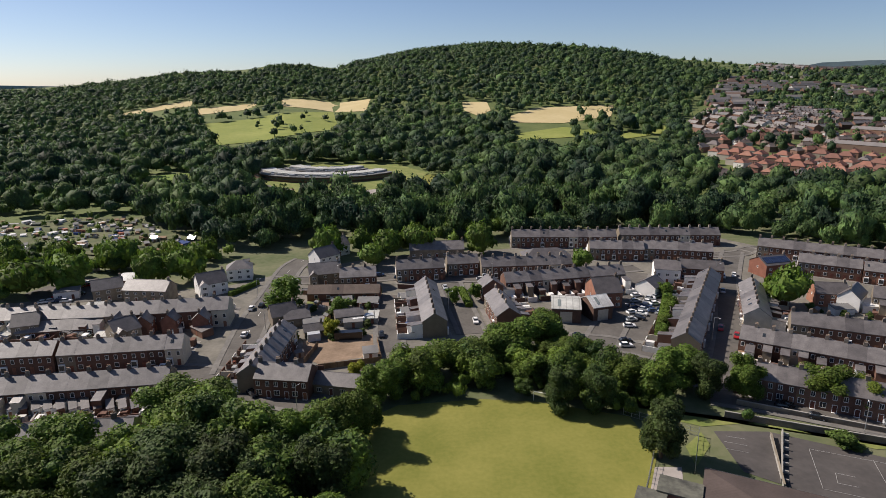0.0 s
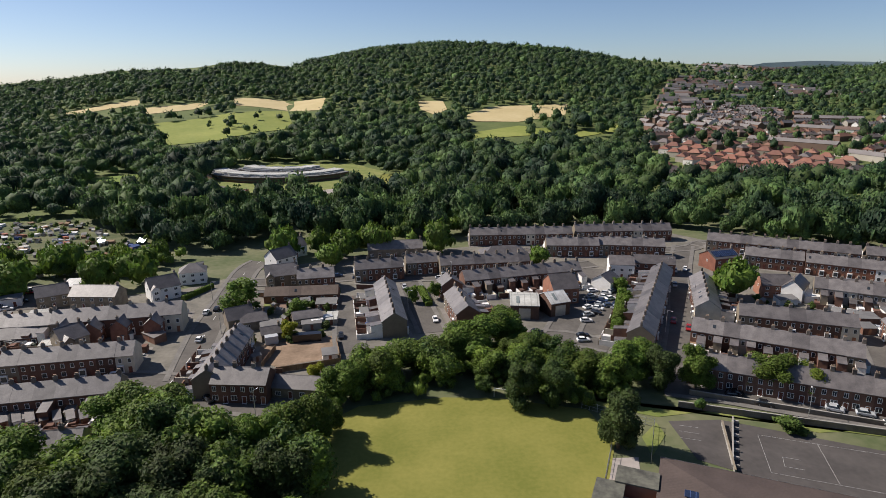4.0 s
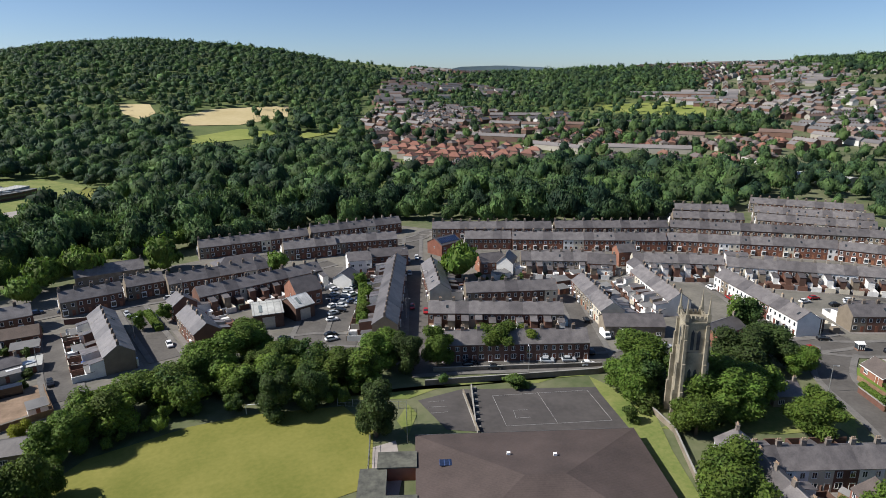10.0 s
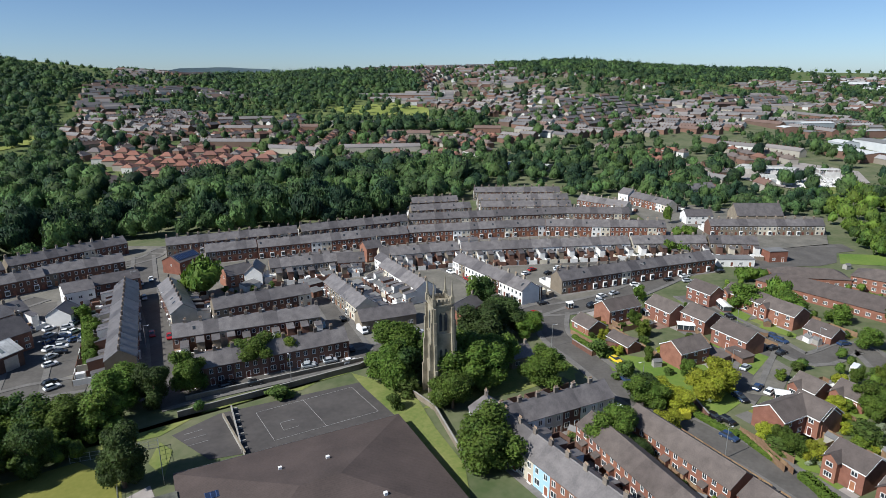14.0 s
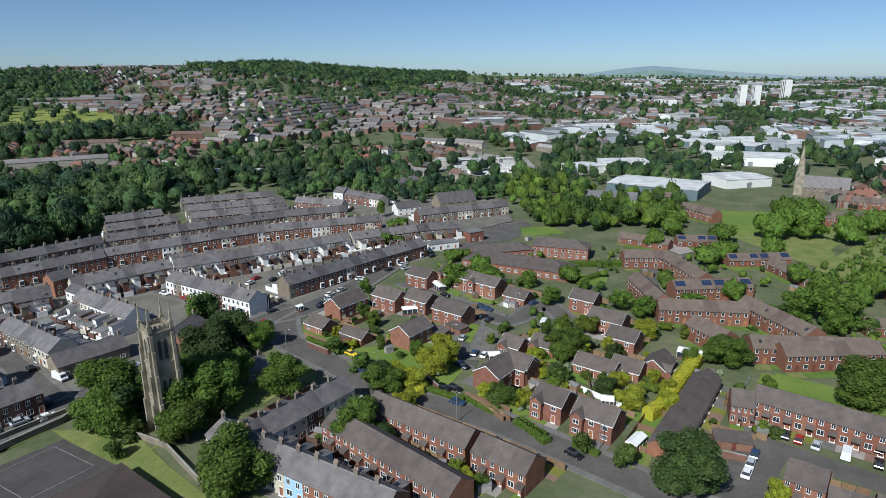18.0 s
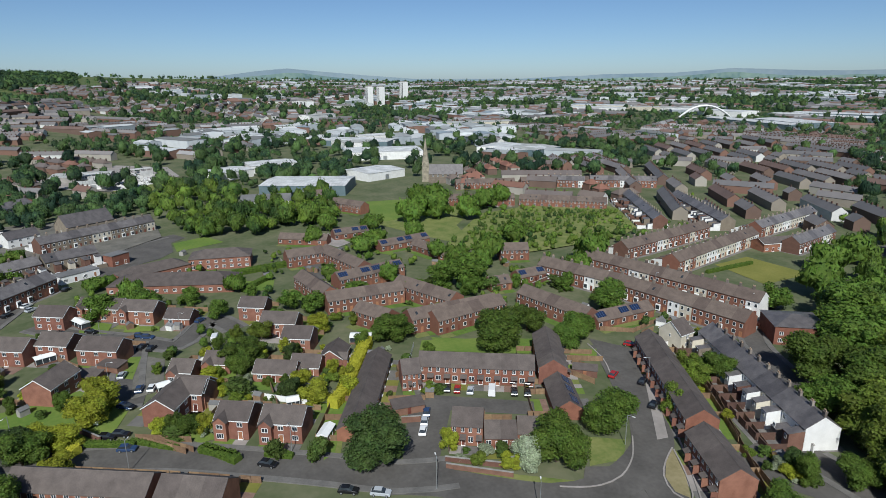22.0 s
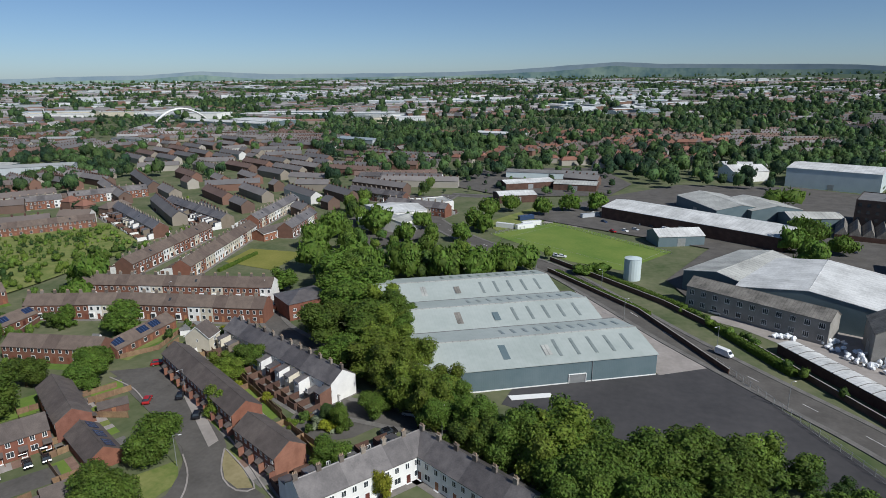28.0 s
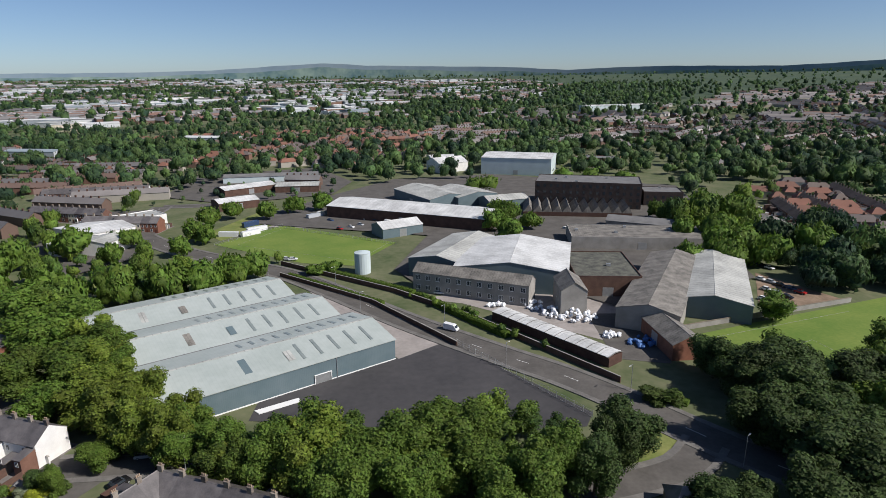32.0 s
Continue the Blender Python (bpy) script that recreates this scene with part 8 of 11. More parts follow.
car(214.4, -11.9, -59, 'white')
car(190.0, -18.0, -166, 'black')
car(135.2, -56.3, -27, 'black')
car(133.8, -58.6, -28, 'red')
car(131.8, -61.5, -30, 'silver')
car(126.6, -71.8, -27, 'black')
car(124.8, -74.8, -30, 'black')
car(138.8, -119.2, -139, 'red')
car(124.5, -101.9, -56, 'red')
car(118.2, -106.8, -54, 'black')
car(107.2, -101.0, -56, 'black')
car(59.7, -111.5, -126, 'black')
car(72.3, -123.6, -92, 'red')
car(59.2, -111.0, -119, 'black')
car(132.6, -162.0, -75, 'white')
car(151.0, -190.3, -66, 'silver')
car(54.0, -271.4, 159, 'white')
car(-12.9, -219.9, 160, 'white')
car(51.1, -270.9, -179, 'white')
van(129.2, -66.5, -28, 'white')
van(193.7, -0.4, -10, 'white')
caravan(154.3, 28.2, -12, 'white')
van(132.8, 131.5, -111, 'white')
van(-14.6, -184.9, 144, 'white')

# more rows, copses and boundaries
terrace((406.4, -225.3), (419.4, -181.7), 10, 'modern')
terrace((387.4, -291.8), (409.1, -231.9), 14, 'modern')
terrace((349.6, -193.8), (364.7, -151.7), 10, 'modern')
terrace((312.7, -240.6), (345.9, -196.0), 12, 'modern')
terrace((327.7, -269.1), (256.3, -233.7), 17, 'slate', wall='stone')
terrace((311.9, -296.1), (238.5, -264.2), 17, 'slate')
terrace((246.5, -429.5), (179.6, -440.7), 14, 'slate', wall='white')
terrace((172.1, -358.2), (220.9, -372.2), 11, 'slate')
terrace((132.3, -333.5), (175.1, -339.7), 9, 'slate', wall='redbrick')
terrace((363.9, -324.0), (388.6, -281.0), 11, 'slate', wall='redbrick')
terrace((386.2, -275.0), (402.9, -252.6), 6, 'slate', wall='redbrick')
terrace((-254.9, -371.1), (-237.4, -305.8), 14, 'slate', wall='redbrick', roof='tile')
terrace((-298.1, -399.9), (-272.8, -318.1), 18, 'slate', wall='redbrick', roof='tile')
terrace((-229.2, -353.9), (-209.3, -287.9), 15, 'slate', wall='redbrick', roof='tile')
terrace((-228.0, -293.0), (-223.5, -264.1), 6, 'slate', wall='stone')
terrace((-113.9, 190.1), (-139.5, 186.0), 6, 'low', wall='brick', roof='slate')
house((-100.6, 184.9), (-105.8, 179.1), 9, 5, 8, 'stone', 'slate', bay=True)
house((-142.7, 226.4), (-150.6, 223.0), 6, 2.6, 3.2, 'white', 'flat')
house((-133.5, 189.0), (-141.1, 186.5), 8, 5, 8, 'stone', 'slate')
house((-28.2, 198.0), (-37.5, 195.3), 6, 3, 4.6, 'stone', 'slate')
house((-39.6, 185.6), (-45.6, 183.7), 5, 2.6, 4.2, 'stone', 'slate')
house((459.9, 102.6), (433.6, 116.4), 9, 5, 8, 'cream', 'slate')
house((144.3, 98.3), (134.4, 101.6), 8, 3, 5, 'brick', 'slate')
house((147.0, 78.5), (140.3, 81.9), 8, 3, 5, 'stone', 'slate')
house((150.7, 125.2), (134.5, 134.9), 9, 4, 6.5, 'stone', 'slate')
house((169.8, 112.7), (155.6, 112.0), 8, 4, 6.5, 'brick', 'slate')
copse([(268.4, -110.6), (329.9, -159.0), (347.9, -238.1), (278.2, -253.9), (248.9, -200.0), (243.3, -153.7), (242.9, -134.4)], 8, 2.8, 0.5)
copse([(-260.6, 349.5), (-236.9, 365.0), (-199.5, 373.3), (-133.6, 322.0), (-115.8, 298.2), (-143.2, 277.5), (-224.7, 298.2)], 7, 3.0, 0.5)
copse([(-217.2, 287.5), (-143.2, 277.5), (-106.4, 287.6), (-88.3, 282.5), (-111.0, 251.1), (-164.7, 259.4), (-191.6, 251.1)], 8, 6.0, 0.7)
copse([(-64.4, 272.8), (-71.2, 303.9), (-7.5, 328.5), (32.4, 319.5), (18.3, 287.6), (-33.8, 282.5)], 10, 7, 0.6)
copse([(250.2, 440.7), (290.2, 437.2), (344.3, 429.2), (461.3, 367.8), (493.3, 305.6), (528.6, 260.8), (618.4, 256.4), (504.4, 169.9), (437.7, 191.7), (415.9, 251.5), (347.3, 309.8), (309.8, 386.7)], 12, 8, 0.7)
copse([(472.7, 292.9), (594.6, 245.4), (566.3, 140.8), (559.8, 65.2), (459.6, -19.5), (499.1, 57.6), (457.2, 141.0), (422.8, 203.3)], 14, 9, 0.55)
copse([(832.9, -28.8), (1437.9, -443.4), (546.6, -177.7), (474.8, -101.9), (477.8, -39.5), (577.2, 16.4)], 20, 9, 0.5)
copse([(545, 8), (665, -12), (598.3, -143.3), (470, -112), (440, -60), (452, -5)], 14, 8, 0.55)
copse([(395, -22), (400, 14.6), (335.2, 5.9), (341, -52), (384, -64)], 10, 6.4, 0.7)
copse([(569.0, -244.1), (666.8, -589.5), (592.4, -863.0), (443.9, -994.0), (229.3, -529.3), (251.9, -401.9), (376.0, -335.0), (472.8, -228.7)], 19, 8, 0.5)
copse([(230.4, -329.5), (243.9, -415.5), (186.8, -437.0), (93.6, -234.3), (119.6, -236.0), (158.4, -243.0)], 13, 6.5, 0.45)
copse([(248.9, -368.6), (45.8, -431.4), (66.9, -567.0), (290.2, -508.0)], 12, 4.4, 0.5)
copse([(317.9, -471.6), (237.1, -545.2), (122.8, -636.1), (-13.4, -737.6), (-207.2, -857.0), (-140.0, -558.7), (-36.5, -613.4), (107.0, -557.4), (186.3, -428.3), (238.2, -380.8)], 15, 9, 0.6)
copse([(80.7, -562.5), (-27.8, -682.0), (-191.5, -722.7), (-397.7, -759.3), (-176.1, -324.8), (-210.6, -510.1), (-113.6, -517.1), (7.3, -468.3)], 14, 9, 0.6)
copse([(-140.5, -334.1), (-190.9, -353.8), (-262.1, -426.2), (-216.0, -274.5), (-232.6, -273.5), (-193.6, -224.2), (-178.6, -248.6), (-166.2, -267.6), (-149.7, -278.7)], 10, 8, 0.7)
copse([(-323.9, -709.0), (-490.8, -891.2), (-678.9, -711.3), (-424.8, -436.4), (-297.1, -447.5), (-241.0, -451.8)], 14, 9, 0.6)
copse([(201.2, -295.4), (194.8, -352.9), (112.7, -288.5), (66.1, -295.2), (50.6, -250.5), (91.3, -233.9), (125.3, -220.0), (166.2, -242.7)], 12, 6, 0.55)
copse([(141.0, -222.6), (113.6, -208.4), (90.6, -177.9), (68.6, -157.0), (45.7, -138.1), (37.5, -126.5), (50.0, -128.5), (89.9, -152.8), (118.7, -178.4)], 7.0, 7.6, 0.8, clear=5.5)
copse([(37.4, -127.8), (-17.7, -121.2), (-41.9, -122.0), (-40.9, -114.1), (-18.9, -97.0), (24.7, -99.7)], 7, 7, 0.75)
copse([(-94.5, -141.0), (-102.3, -148.6), (-105.1, -140.3), (-113.6, -136.8), (-142.7, -151.3), (-159.5, -133.9), (-99.6, -86.3), (-89.4, -105.0), (-91.7, -122.1), (-93.3, -133.7)], 9, 9, 0.6)
copse([(-23.5, 137.9), (-12.2, 140.2), (-3.6, 146.7), (17.5, 146.7), (32.0, 143.6), (45.5, 133.9), (59.6, 137.9), (55.5, 139.2), (50.0, 156.5), (36.2, 162.4), (19.3, 163.6), (-7.2, 159.9), (-18.4, 143.6)], 6.5, 7, 0.75)
copse([(-81.1, 118.5), (-69.3, 122.9), (-59.9, 125.2), (-45.8, 118.5), (-33.2, 118.5), (-23.5, 120.7), (-19.0, 125.2), (-20.1, 100.0), (-74.8, 99.9)], 7, 10, 0.8)
copse([(-105.1, 127.6), (-94.5, 130.0), (-79.8, 118.5), (-73.7, 99.9), (-85.7, 99.9)], 7, 10, 0.8)
copse([(69.7, 133.1), (100.7, 124.1), (114.3, 117.3), (106.1, 115.7), (80.1, 127.3), (66.9, 127.6)], 6, 4, 0.6)
copse([(133.9, 126.6), (152.6, 128.0), (185.0, 109.1), (161.2, 90.3), (128.0, 77.5), (112.8, 81.1), (109.6, 97.5), (118.8, 112.4)], 7, 8, 0.55)
copse([(953, 550), (1063, 285), (1100, 0), (1063, -285), (953, -550), (778, -778), (550, -953), (260, -450), (413, -317), (502, -135), (516, 68), (450, 260)], 27, 10, 0.55)
copse([(550, -953), (331, -1049), (96, -1096), (-144, -1091), (-376, -1034), (-591, -928), (-778, -778), (-368, -368), (-230, -466), (-68, -516), (101, -510), (260, -450)], 24, 10, 0.6)
copse([(1047, 1340), (1174, 1230), (1289, 1108), (1393, 975), (1482, 833), (1557, 682), (1617, 525), (666, 216), (626, 312), (573, 402), (508, 482), (431, 552)], 30, 11, 0.5)
copse([(1992, 1150), (2222, 595), (2300, 0), (2222, -595), (1992, -1150), (1626, -1626), (1150, -1992), (550, -953), (873, -670), (1063, -285), (1091, 144), (953, 550)], 48, 15, 0.6)
copse([(1200, -2078), (722, -2289), (209, -2391), (-313, -2379), (-821, -2255), (-1290, -2024), (-1697, -1697), (-778, -778), (-487, -987), (-144, -1091), (215, -1079), (550, -953)], 42, 15, 0.65)
copse([(4041, 1471), (4278, -437), (3660, -2257), (2310, -3627), (499, -4271), (-1412, -4062), (-3041, -3041), (-1626, -1626), (-250, -2286), (1236, -1940), (2178, -739), (2161, 787)], 75, 13, 0.5)

# hedges, fences and walls
hedge((171.1, -44.1), (142.3, -30.0), 3.6, 3.4, 'goldhedge')
hedge((142.7, -30.1), (137.8, -25.9), 3.4, 3.0, 'goldhedge')
hedge((169.0, 73.6), (161.0, 58.9), 1.3, 1.2, 'hedge')
hedge((143.2, 29.5), (138.6, 18.9), 1.4, 1.5, 'hedge')
hedge((140.7, 20.0), (133.5, 9.9), 1.2, 1.2, 'hedge')
hedge((131.2, 5.3), (125.3, -1.6), 1.6, 2.0, 'hedge')
hedge((131.6, 4.6), (123.4, -2.1), 1.6, 2.2, 'hedge')
hedge((123.9, -7.9), (120.6, -13.4), 1.2, 1.6, 'hedge')
hedge((262.1, -10.4), (267.1, -33.9), 2.5, 2.5, 'hedge')
hedge((238.7, -12.7), (252.5, -24.6), 2, 2, 'hedge')
hedge((147.4, 38.7), (140.0, 30.7), 2.2, 2.5, 'goldhedge')
hedge((185.5, -196.9), (188.0, -225.3), 1.5, 1.5, 'hedge')
hedge((6.9, 227.1), (9.4, 208.2), 1.8, 2.5, 'hedge')
hedge((87.2, 222.7), (68.9, 179.9), 2.6, 3.0, 'hedge')
hedge((-83.2, 223.7), (-76.4, 237.8), 1.8, 2.0, 'hedge')
hedge((48.9, -247.9), (8.3, -210.4), 1.5, 1.6, 'hedge')
hedge((30.9, -248.2), (-3.2, -219.6), 2.2, 2.4, 'hedge')
hedge((-4.3, -217.6), (-32.0, -177.5), 2.2, 2.4, 'hedge')
hedge((-61.7, -140.3), (-70.3, -132.5), 1.5, 2, 'hedge')
fence((171.3, 75.6), (164.6, 61.3), 1.7, 'wood')
fence((139.7, 17.4), (131.1, 8.4), 1.7, 'wood')
fence((161.3, 0.6), (155.6, -5.5), 1.7, 'wood')
fence((153.1, -6.0), (141.9, -20.3), 1.7, 'pvc')
fence((143.6, -21.0), (139.3, -27.9), 1.7, 'pvc')
fence((182.9, 67.4), (169.8, 46.6), 1.7, 'wood')
fence((200.9, 46.9), (187.5, 36.9), 1.7, 'wood')
fence((141.6, 19.1), (135.4, 7.2), 1.7, 'wood')
fence((147.3, -45.8), (152.8, -55.0), 1.7, 'wood')
fence((106.5, -43.8), (98.6, -56.0), 1.2, 'brick')
fence((104.2, -43.0), (95.8, -54.7), 1.2, 'brick')
fence((139.9, -137.1), (87.0, -107.6), 1.7, 'wood')
fence((124.9, -132.7), (77.6, -108.9), 1.7, 'wood')
fence((123.4, -114.3), (124.9, -132.7), 1.7, 'wood')
fence((138.1, -95.7), (133.4, -104.9), 1.7, 'wood')
fence((132.4, -90.7), (122.7, -94.4), 1.7, 'wood')
fence((123.7, 46.5), (104.9, 20.1), 1.9, 'white')
fence((120.2, 34.1), (108.0, 17.3), 1.7, 'wood')
fence((115.4, -125.8), (69.4, -96.9), 1.7, 'wood')
fence((100.0, -131.6), (77.7, -119.7), 1.9, 'white')
fence((68.4, 101.2), (63.3, 86.6), 1.2, 'steel')
fence((58.5, 123.8), (52.1, 110.1), 2.2, 'steel')
fence((43.9, 133.5), (58.4, 123.6), 2.0, 'steel')
fence((45.3, 115.6), (36.8, 97.2), 2.2, 'steel')
fence((107.8, 82.7), (92.8, 61.9), 1.5, 'stone')
fence((107.8, 82.7), (110.6, 92.4), 1.5, 'stone')
fence((68.0, 131.8), (113.2, 113.8), 1.6, 'stone')
fence((113.2, 113.8), (120.6, 114.0), 1.6, 'stone')
fence((-41.3, 163.6), (-39.6, 175.7), 1.8, 'wood')
fence((-36.4, 159.9), (-18.6, 164.4), 1.8, 'wood')
fence((-21.5, 180.1), (-18.8, 165.5), 1.8, 'wood')
fence((55.2, -264.4), (4.3, -223.1), 1.8, 'brickdark')
fence((4.3, -223.1), (-23.0, -193.4), 1.8, 'brickdark')
fence((-23.0, -193.4), (-57.5, -145.6), 1.8, 'brickdark')
fence((52.5, -247.8), (12.2, -212.0), 1.6, 'brickdark')
fence((12.2, -212.0), (-15.4, -172.6), 1.6, 'brickdark')
fence((-12.3, -178.8), (-44.7, -129.1), 1.8, 'steel')
fence((94.6, -299.6), (68.3, -339.0), 1.6, 'steel')
fence((67.4, -334.8), (4.2, -294.2), 1.6, 'steel')
fence((-85.4, -177.3), (-162.1, -198.4), 1.8, 'concrete')
copse([(-20.3, 135.2), (-6.4, 140.2), (11.2, 142.5), (24.1, 140.2), (45.1, 132.6), (57.2, 135.2), (55.3, 146.7), (27.1, 149.8), (-3.7, 149.8), (-18.4, 143.6)], 3.6, 3.2, 0.75)
copse([(65.5, 131.5), (103.3, 123.0), (116.5, 119.5), (114.4, 116.2), (92.7, 124.3), (72.3, 125.3)], 4, 3, 0.5)
copse([(114.0, -224.7), (50.1, -259.7), (47.8, -243.2), (102.9, -212.8)], 6, 5, 0.8)
copse([(0.0, -222.7), (-23.6, -197.9), (-58.0, -151.4), (-55.4, -148.2), (-19.2, -194.0), (1.1, -216.5)], 4, 2.4, 0.6)
fence((74.7, 123.0), (67.8, 104.6), 1.1, 'concrete')

# court markings
court_line((80.7, 118.1), (104.1, 108.1))
court_line((80.7, 118.1), (75.6, 104.5))
court_line((75.6, 104.5), (99.2, 93.9))
court_line((104.1, 108.1), (99.2, 93.9))
court_line((91.9, 113.6), (87.0, 99.4))
court_line((81.2, 109.5), (84.4, 108.0))
court_line((81.2, 109.5), (79.6, 106.2))
court_line((79.6, 106.2), (83.0, 104.8))
court_line((64.7, 123.6), (68.5, 122.2))
court_line((63.4, 121.4), (67.7, 119.6))
court_line((62.5, 118.7), (66.7, 117.0))
court_line((-93.8, -171.1), (-154.9, -189.6))
court_line((-102.5, -157.4), (-126.8, -167.8))
court_line((-126.8, -167.8), (-129.0, -155.8))
court_line((83.9, -300.3), (65.8, -335.3))
court_line((65.8, -335.3), (6.9, -300.2))
court_line((6.9, -300.2), (21.7, -266.8))
court_line((21.7, -266.8), (83.9, -300.3))
car(-147.8, 240.9, 38, 'white')
car(-143.7, 240.2, 34, 'silver')
car(-150.5, 224.4, 16, 'red')
car(-148.1, 226.4, 17, 'white')
car(-146.8, 219.9, 18, 'blue')
car(-146.9, 229.2, 18, 'silver')
car(-152.0, 218.3, 31, 'white')
copse([(-217.2, 287.5), (-167.3, 272.8), (-155.0, 251.1), (-162.6, 228.9), (-167.0, 216.0)], 8, 8, 0.8)
copse([(-163.6, 266.4), (-106.4, 287.6), (-89.5, 277.6), (-114.3, 259.4), (-128.8, 252.7), (-154.8, 255.2)], 7, 6, 0.7)

# more yards, wings and outbuildings
house((-106.9, 183.0), (-108.7, 196.0), 5.0, 5.0, 7.2, 'brick', 'slate')
house((-98.4, 185.0), (-100.3, 197.1), 5.0, 5.0, 7.2, 'brick', 'slate')
house((-90.6, 186.5), (-91.1, 198.3), 5.0, 5.0, 7.2, 'brick', 'slate')
house((-80.6, 187.5), (-81.5, 198.8), 5.0, 5.0, 7.2, 'brick', 'slate')
outbuilding((-133.8, 203.5), (-147.6, 200.7), 7, 4.2, 'brick', 'felt')
house((-119.9, 194.3), (-130.2, 198.7), 7, 3.6, 6.0, 'stone', 'slate')
outbuilding((-122.2, 208.0), (-129.3, 206.8), 5, 3.4, 'white', 'palemetal')
outbuilding((-121.0, 186.1), (-132.5, 189.5), 5, 2.8, 'brick', 'slate')
outbuilding((-119.3, 187.5), (-123.1, 185.1), 4, 2.6, 'white', 'felt')
outbuilding((-108.0, 183.7), (-112.8, 183.2), 4, 2.4, 'white', 'palemetal')
outbuilding((-101.8, 183.2), (-104.5, 178.7), 4, 2.8, 'stone', 'felt')
outbuilding((-87.9, 189.5), (-90.5, 187.5), 3, 2.6, 'white', 'felt')
outbuilding((-77.2, 184.6), (-82.8, 189.5), 4, 2.8, 'brick', 'slate')
outbuilding((-136.6, 186.6), (-141.2, 185.1), 4, 2.6, 'brick', 'felt')
outbuilding((-142.6, 186.6), (-143.2, 182.8), 4, 2.6, 'white', 'palemetal')
outbuilding((-121.6, 239.3), (-133.3, 238.5), 9, 4.0, 'brick', 'whitemetal')
outbuilding((-108.3, 137.3), (-109.6, 136.5), 4, 3.2, 'white', 'slate')
outbuilding((-105.2, 137.3), (-106.4, 136.5), 4, 3.2, 'brick', 'slate')
outbuilding((-102.0, 137.3), (-103.3, 136.5), 4, 3.2, 'white', 'slate')
outbuilding((-98.9, 137.3), (-100.2, 136.5), 4, 3.2, 'white', 'slate')
outbuilding((-95.8, 137.3), (-97.1, 136.5), 4, 3.2, 'brick', 'slate')
outbuilding((-92.7, 137.3), (-94.0, 136.5), 4, 3.2, 'white', 'slate')
outbuilding((-89.6, 137.3), (-90.9, 136.5), 4, 3.2, 'white', 'slate')
outbuilding((-86.4, 137.3), (-87.8, 136.5), 4, 3.2, 'brick', 'slate')
outbuilding((-83.3, 137.3), (-84.7, 136.5), 4, 3.2, 'white', 'slate')
outbuilding((-80.2, 137.3), (-81.6, 136.5), 4, 3.2, 'white', 'slate')
outbuilding((-77.1, 137.3), (-78.5, 136.5), 4, 3.2, 'brick', 'slate')
outbuilding((-73.9, 137.3), (-75.4, 136.5), 4, 3.2, 'white', 'slate')
outbuilding((-70.8, 137.3), (-72.3, 136.5), 4, 3.2, 'white', 'slate')
outbuilding((-67.7, 137.3), (-69.2, 136.5), 4, 3.2, 'brick', 'slate')
fence((-106.3, 135.9), (-104.8, 130.9), 1.8, 'white')
fence((-101.5, 135.9), (-100.2, 130.9), 1.8, 'brick')
fence((-96.7, 135.9), (-95.6, 130.9), 1.8, 'white')
fence((-91.9, 135.9), (-90.9, 130.9), 1.8, 'brick')
fence((-87.1, 135.9), (-86.3, 130.9), 1.8, 'white')
outbuilding((-40.5, 192.3), (-47.3, 190.7), 5, 2.7, 'concrete', 'felt')
outbuilding((-27.8, 194.1), (-34.2, 193.0), 7, 2.8, 'concrete', 'felt')
outbuilding((-22.6, 196.7), (-26.2, 196.7), 6, 2.6, 'concrete', 'palemetal')
outbuilding((-24.1, 211.1), (-31.6, 211.1), 5, 2.7, 'brick', 'felt')
outbuilding((-39.6, 218.8), (-42.8, 218.8), 4, 2.4, 'white', 'felt')
outbuilding((-34.3, 214.9), (-37.8, 214.3), 3, 2.2, 'blue', 'felt')
outbuilding((-20.2, 168.5), (-24.4, 167.7), 4, 2.6, 'white', 'felt')
outbuilding((-47.3, 168.1), (-50.5, 167.3), 4, 2.8, 'white', 'felt')
outbuilding((-46.5, 175.2), (-48.9, 174.3), 3, 2.4, 'brick', 'felt')
outbuilding((-13.2, 215.7), (-16.1, 215.1), 4, 2.6, 'white', 'felt')
outbuilding((-12.3, 201.0), (-15.1, 200.4), 4, 2.6, 'blue', 'felt')
outbuilding((-7.2, 183.7), (-11.7, 182.8), 4, 2.6, 'white', 'felt')
fence((-18.3, 230.3), (-11.0, 228.9), 1.9, 'brick')
fence((-17.5, 220.2), (-10.6, 218.9), 1.9, 'white')
fence((-16.9, 212.1), (-10.2, 210.9), 1.9, 'brick')
fence((-16.4, 204.5), (-9.9, 203.4), 1.9, 'white')
fence((-15.8, 196.3), (-9.5, 195.3), 1.9, 'brick')
fence((-15.3, 189.2), (-9.2, 188.3), 1.9, 'brick')
house((144.7, 207.0), (134.1, 208.8), 8, 5, 8, 'brick', 'slate')
house((141.7, 200.1), (149.3, 207.8), 7, 5, 8, 'white', 'slate')
house((166.1, 198.8), (152.9, 201.6), 8, 5, 8, 'stone', 'slate')
house((176.5, 191.5), (165.6, 198.1), 8, 5, 8, 'stone', 'slate')
house((183.3, 178.9), (174.6, 186.1), 8, 5, 8, 'brick', 'slate')
house((200.0, 185.2), (192.9, 188.2), 8, 6.5, 9, 'brick', 'slate')
house((184.3, 164.0), (188.4, 173.4), 6, 5.5, 7.5, 'white', 'slate')
house((180.2, 177.3), (173.9, 183.3), 5, 3.2, 5, 'white', 'slate')
outbuilding((153.2, 199.2), (146.6, 201.1), 7, 3.2, 'white', 'whitemetal')
outbuilding((164.6, 195.2), (159.7, 195.6), 4, 3.2, 'stone', 'slate')
outbuilding((170.6, 187.5), (164.1, 190.3), 4, 3.2, 'stone', 'slate')
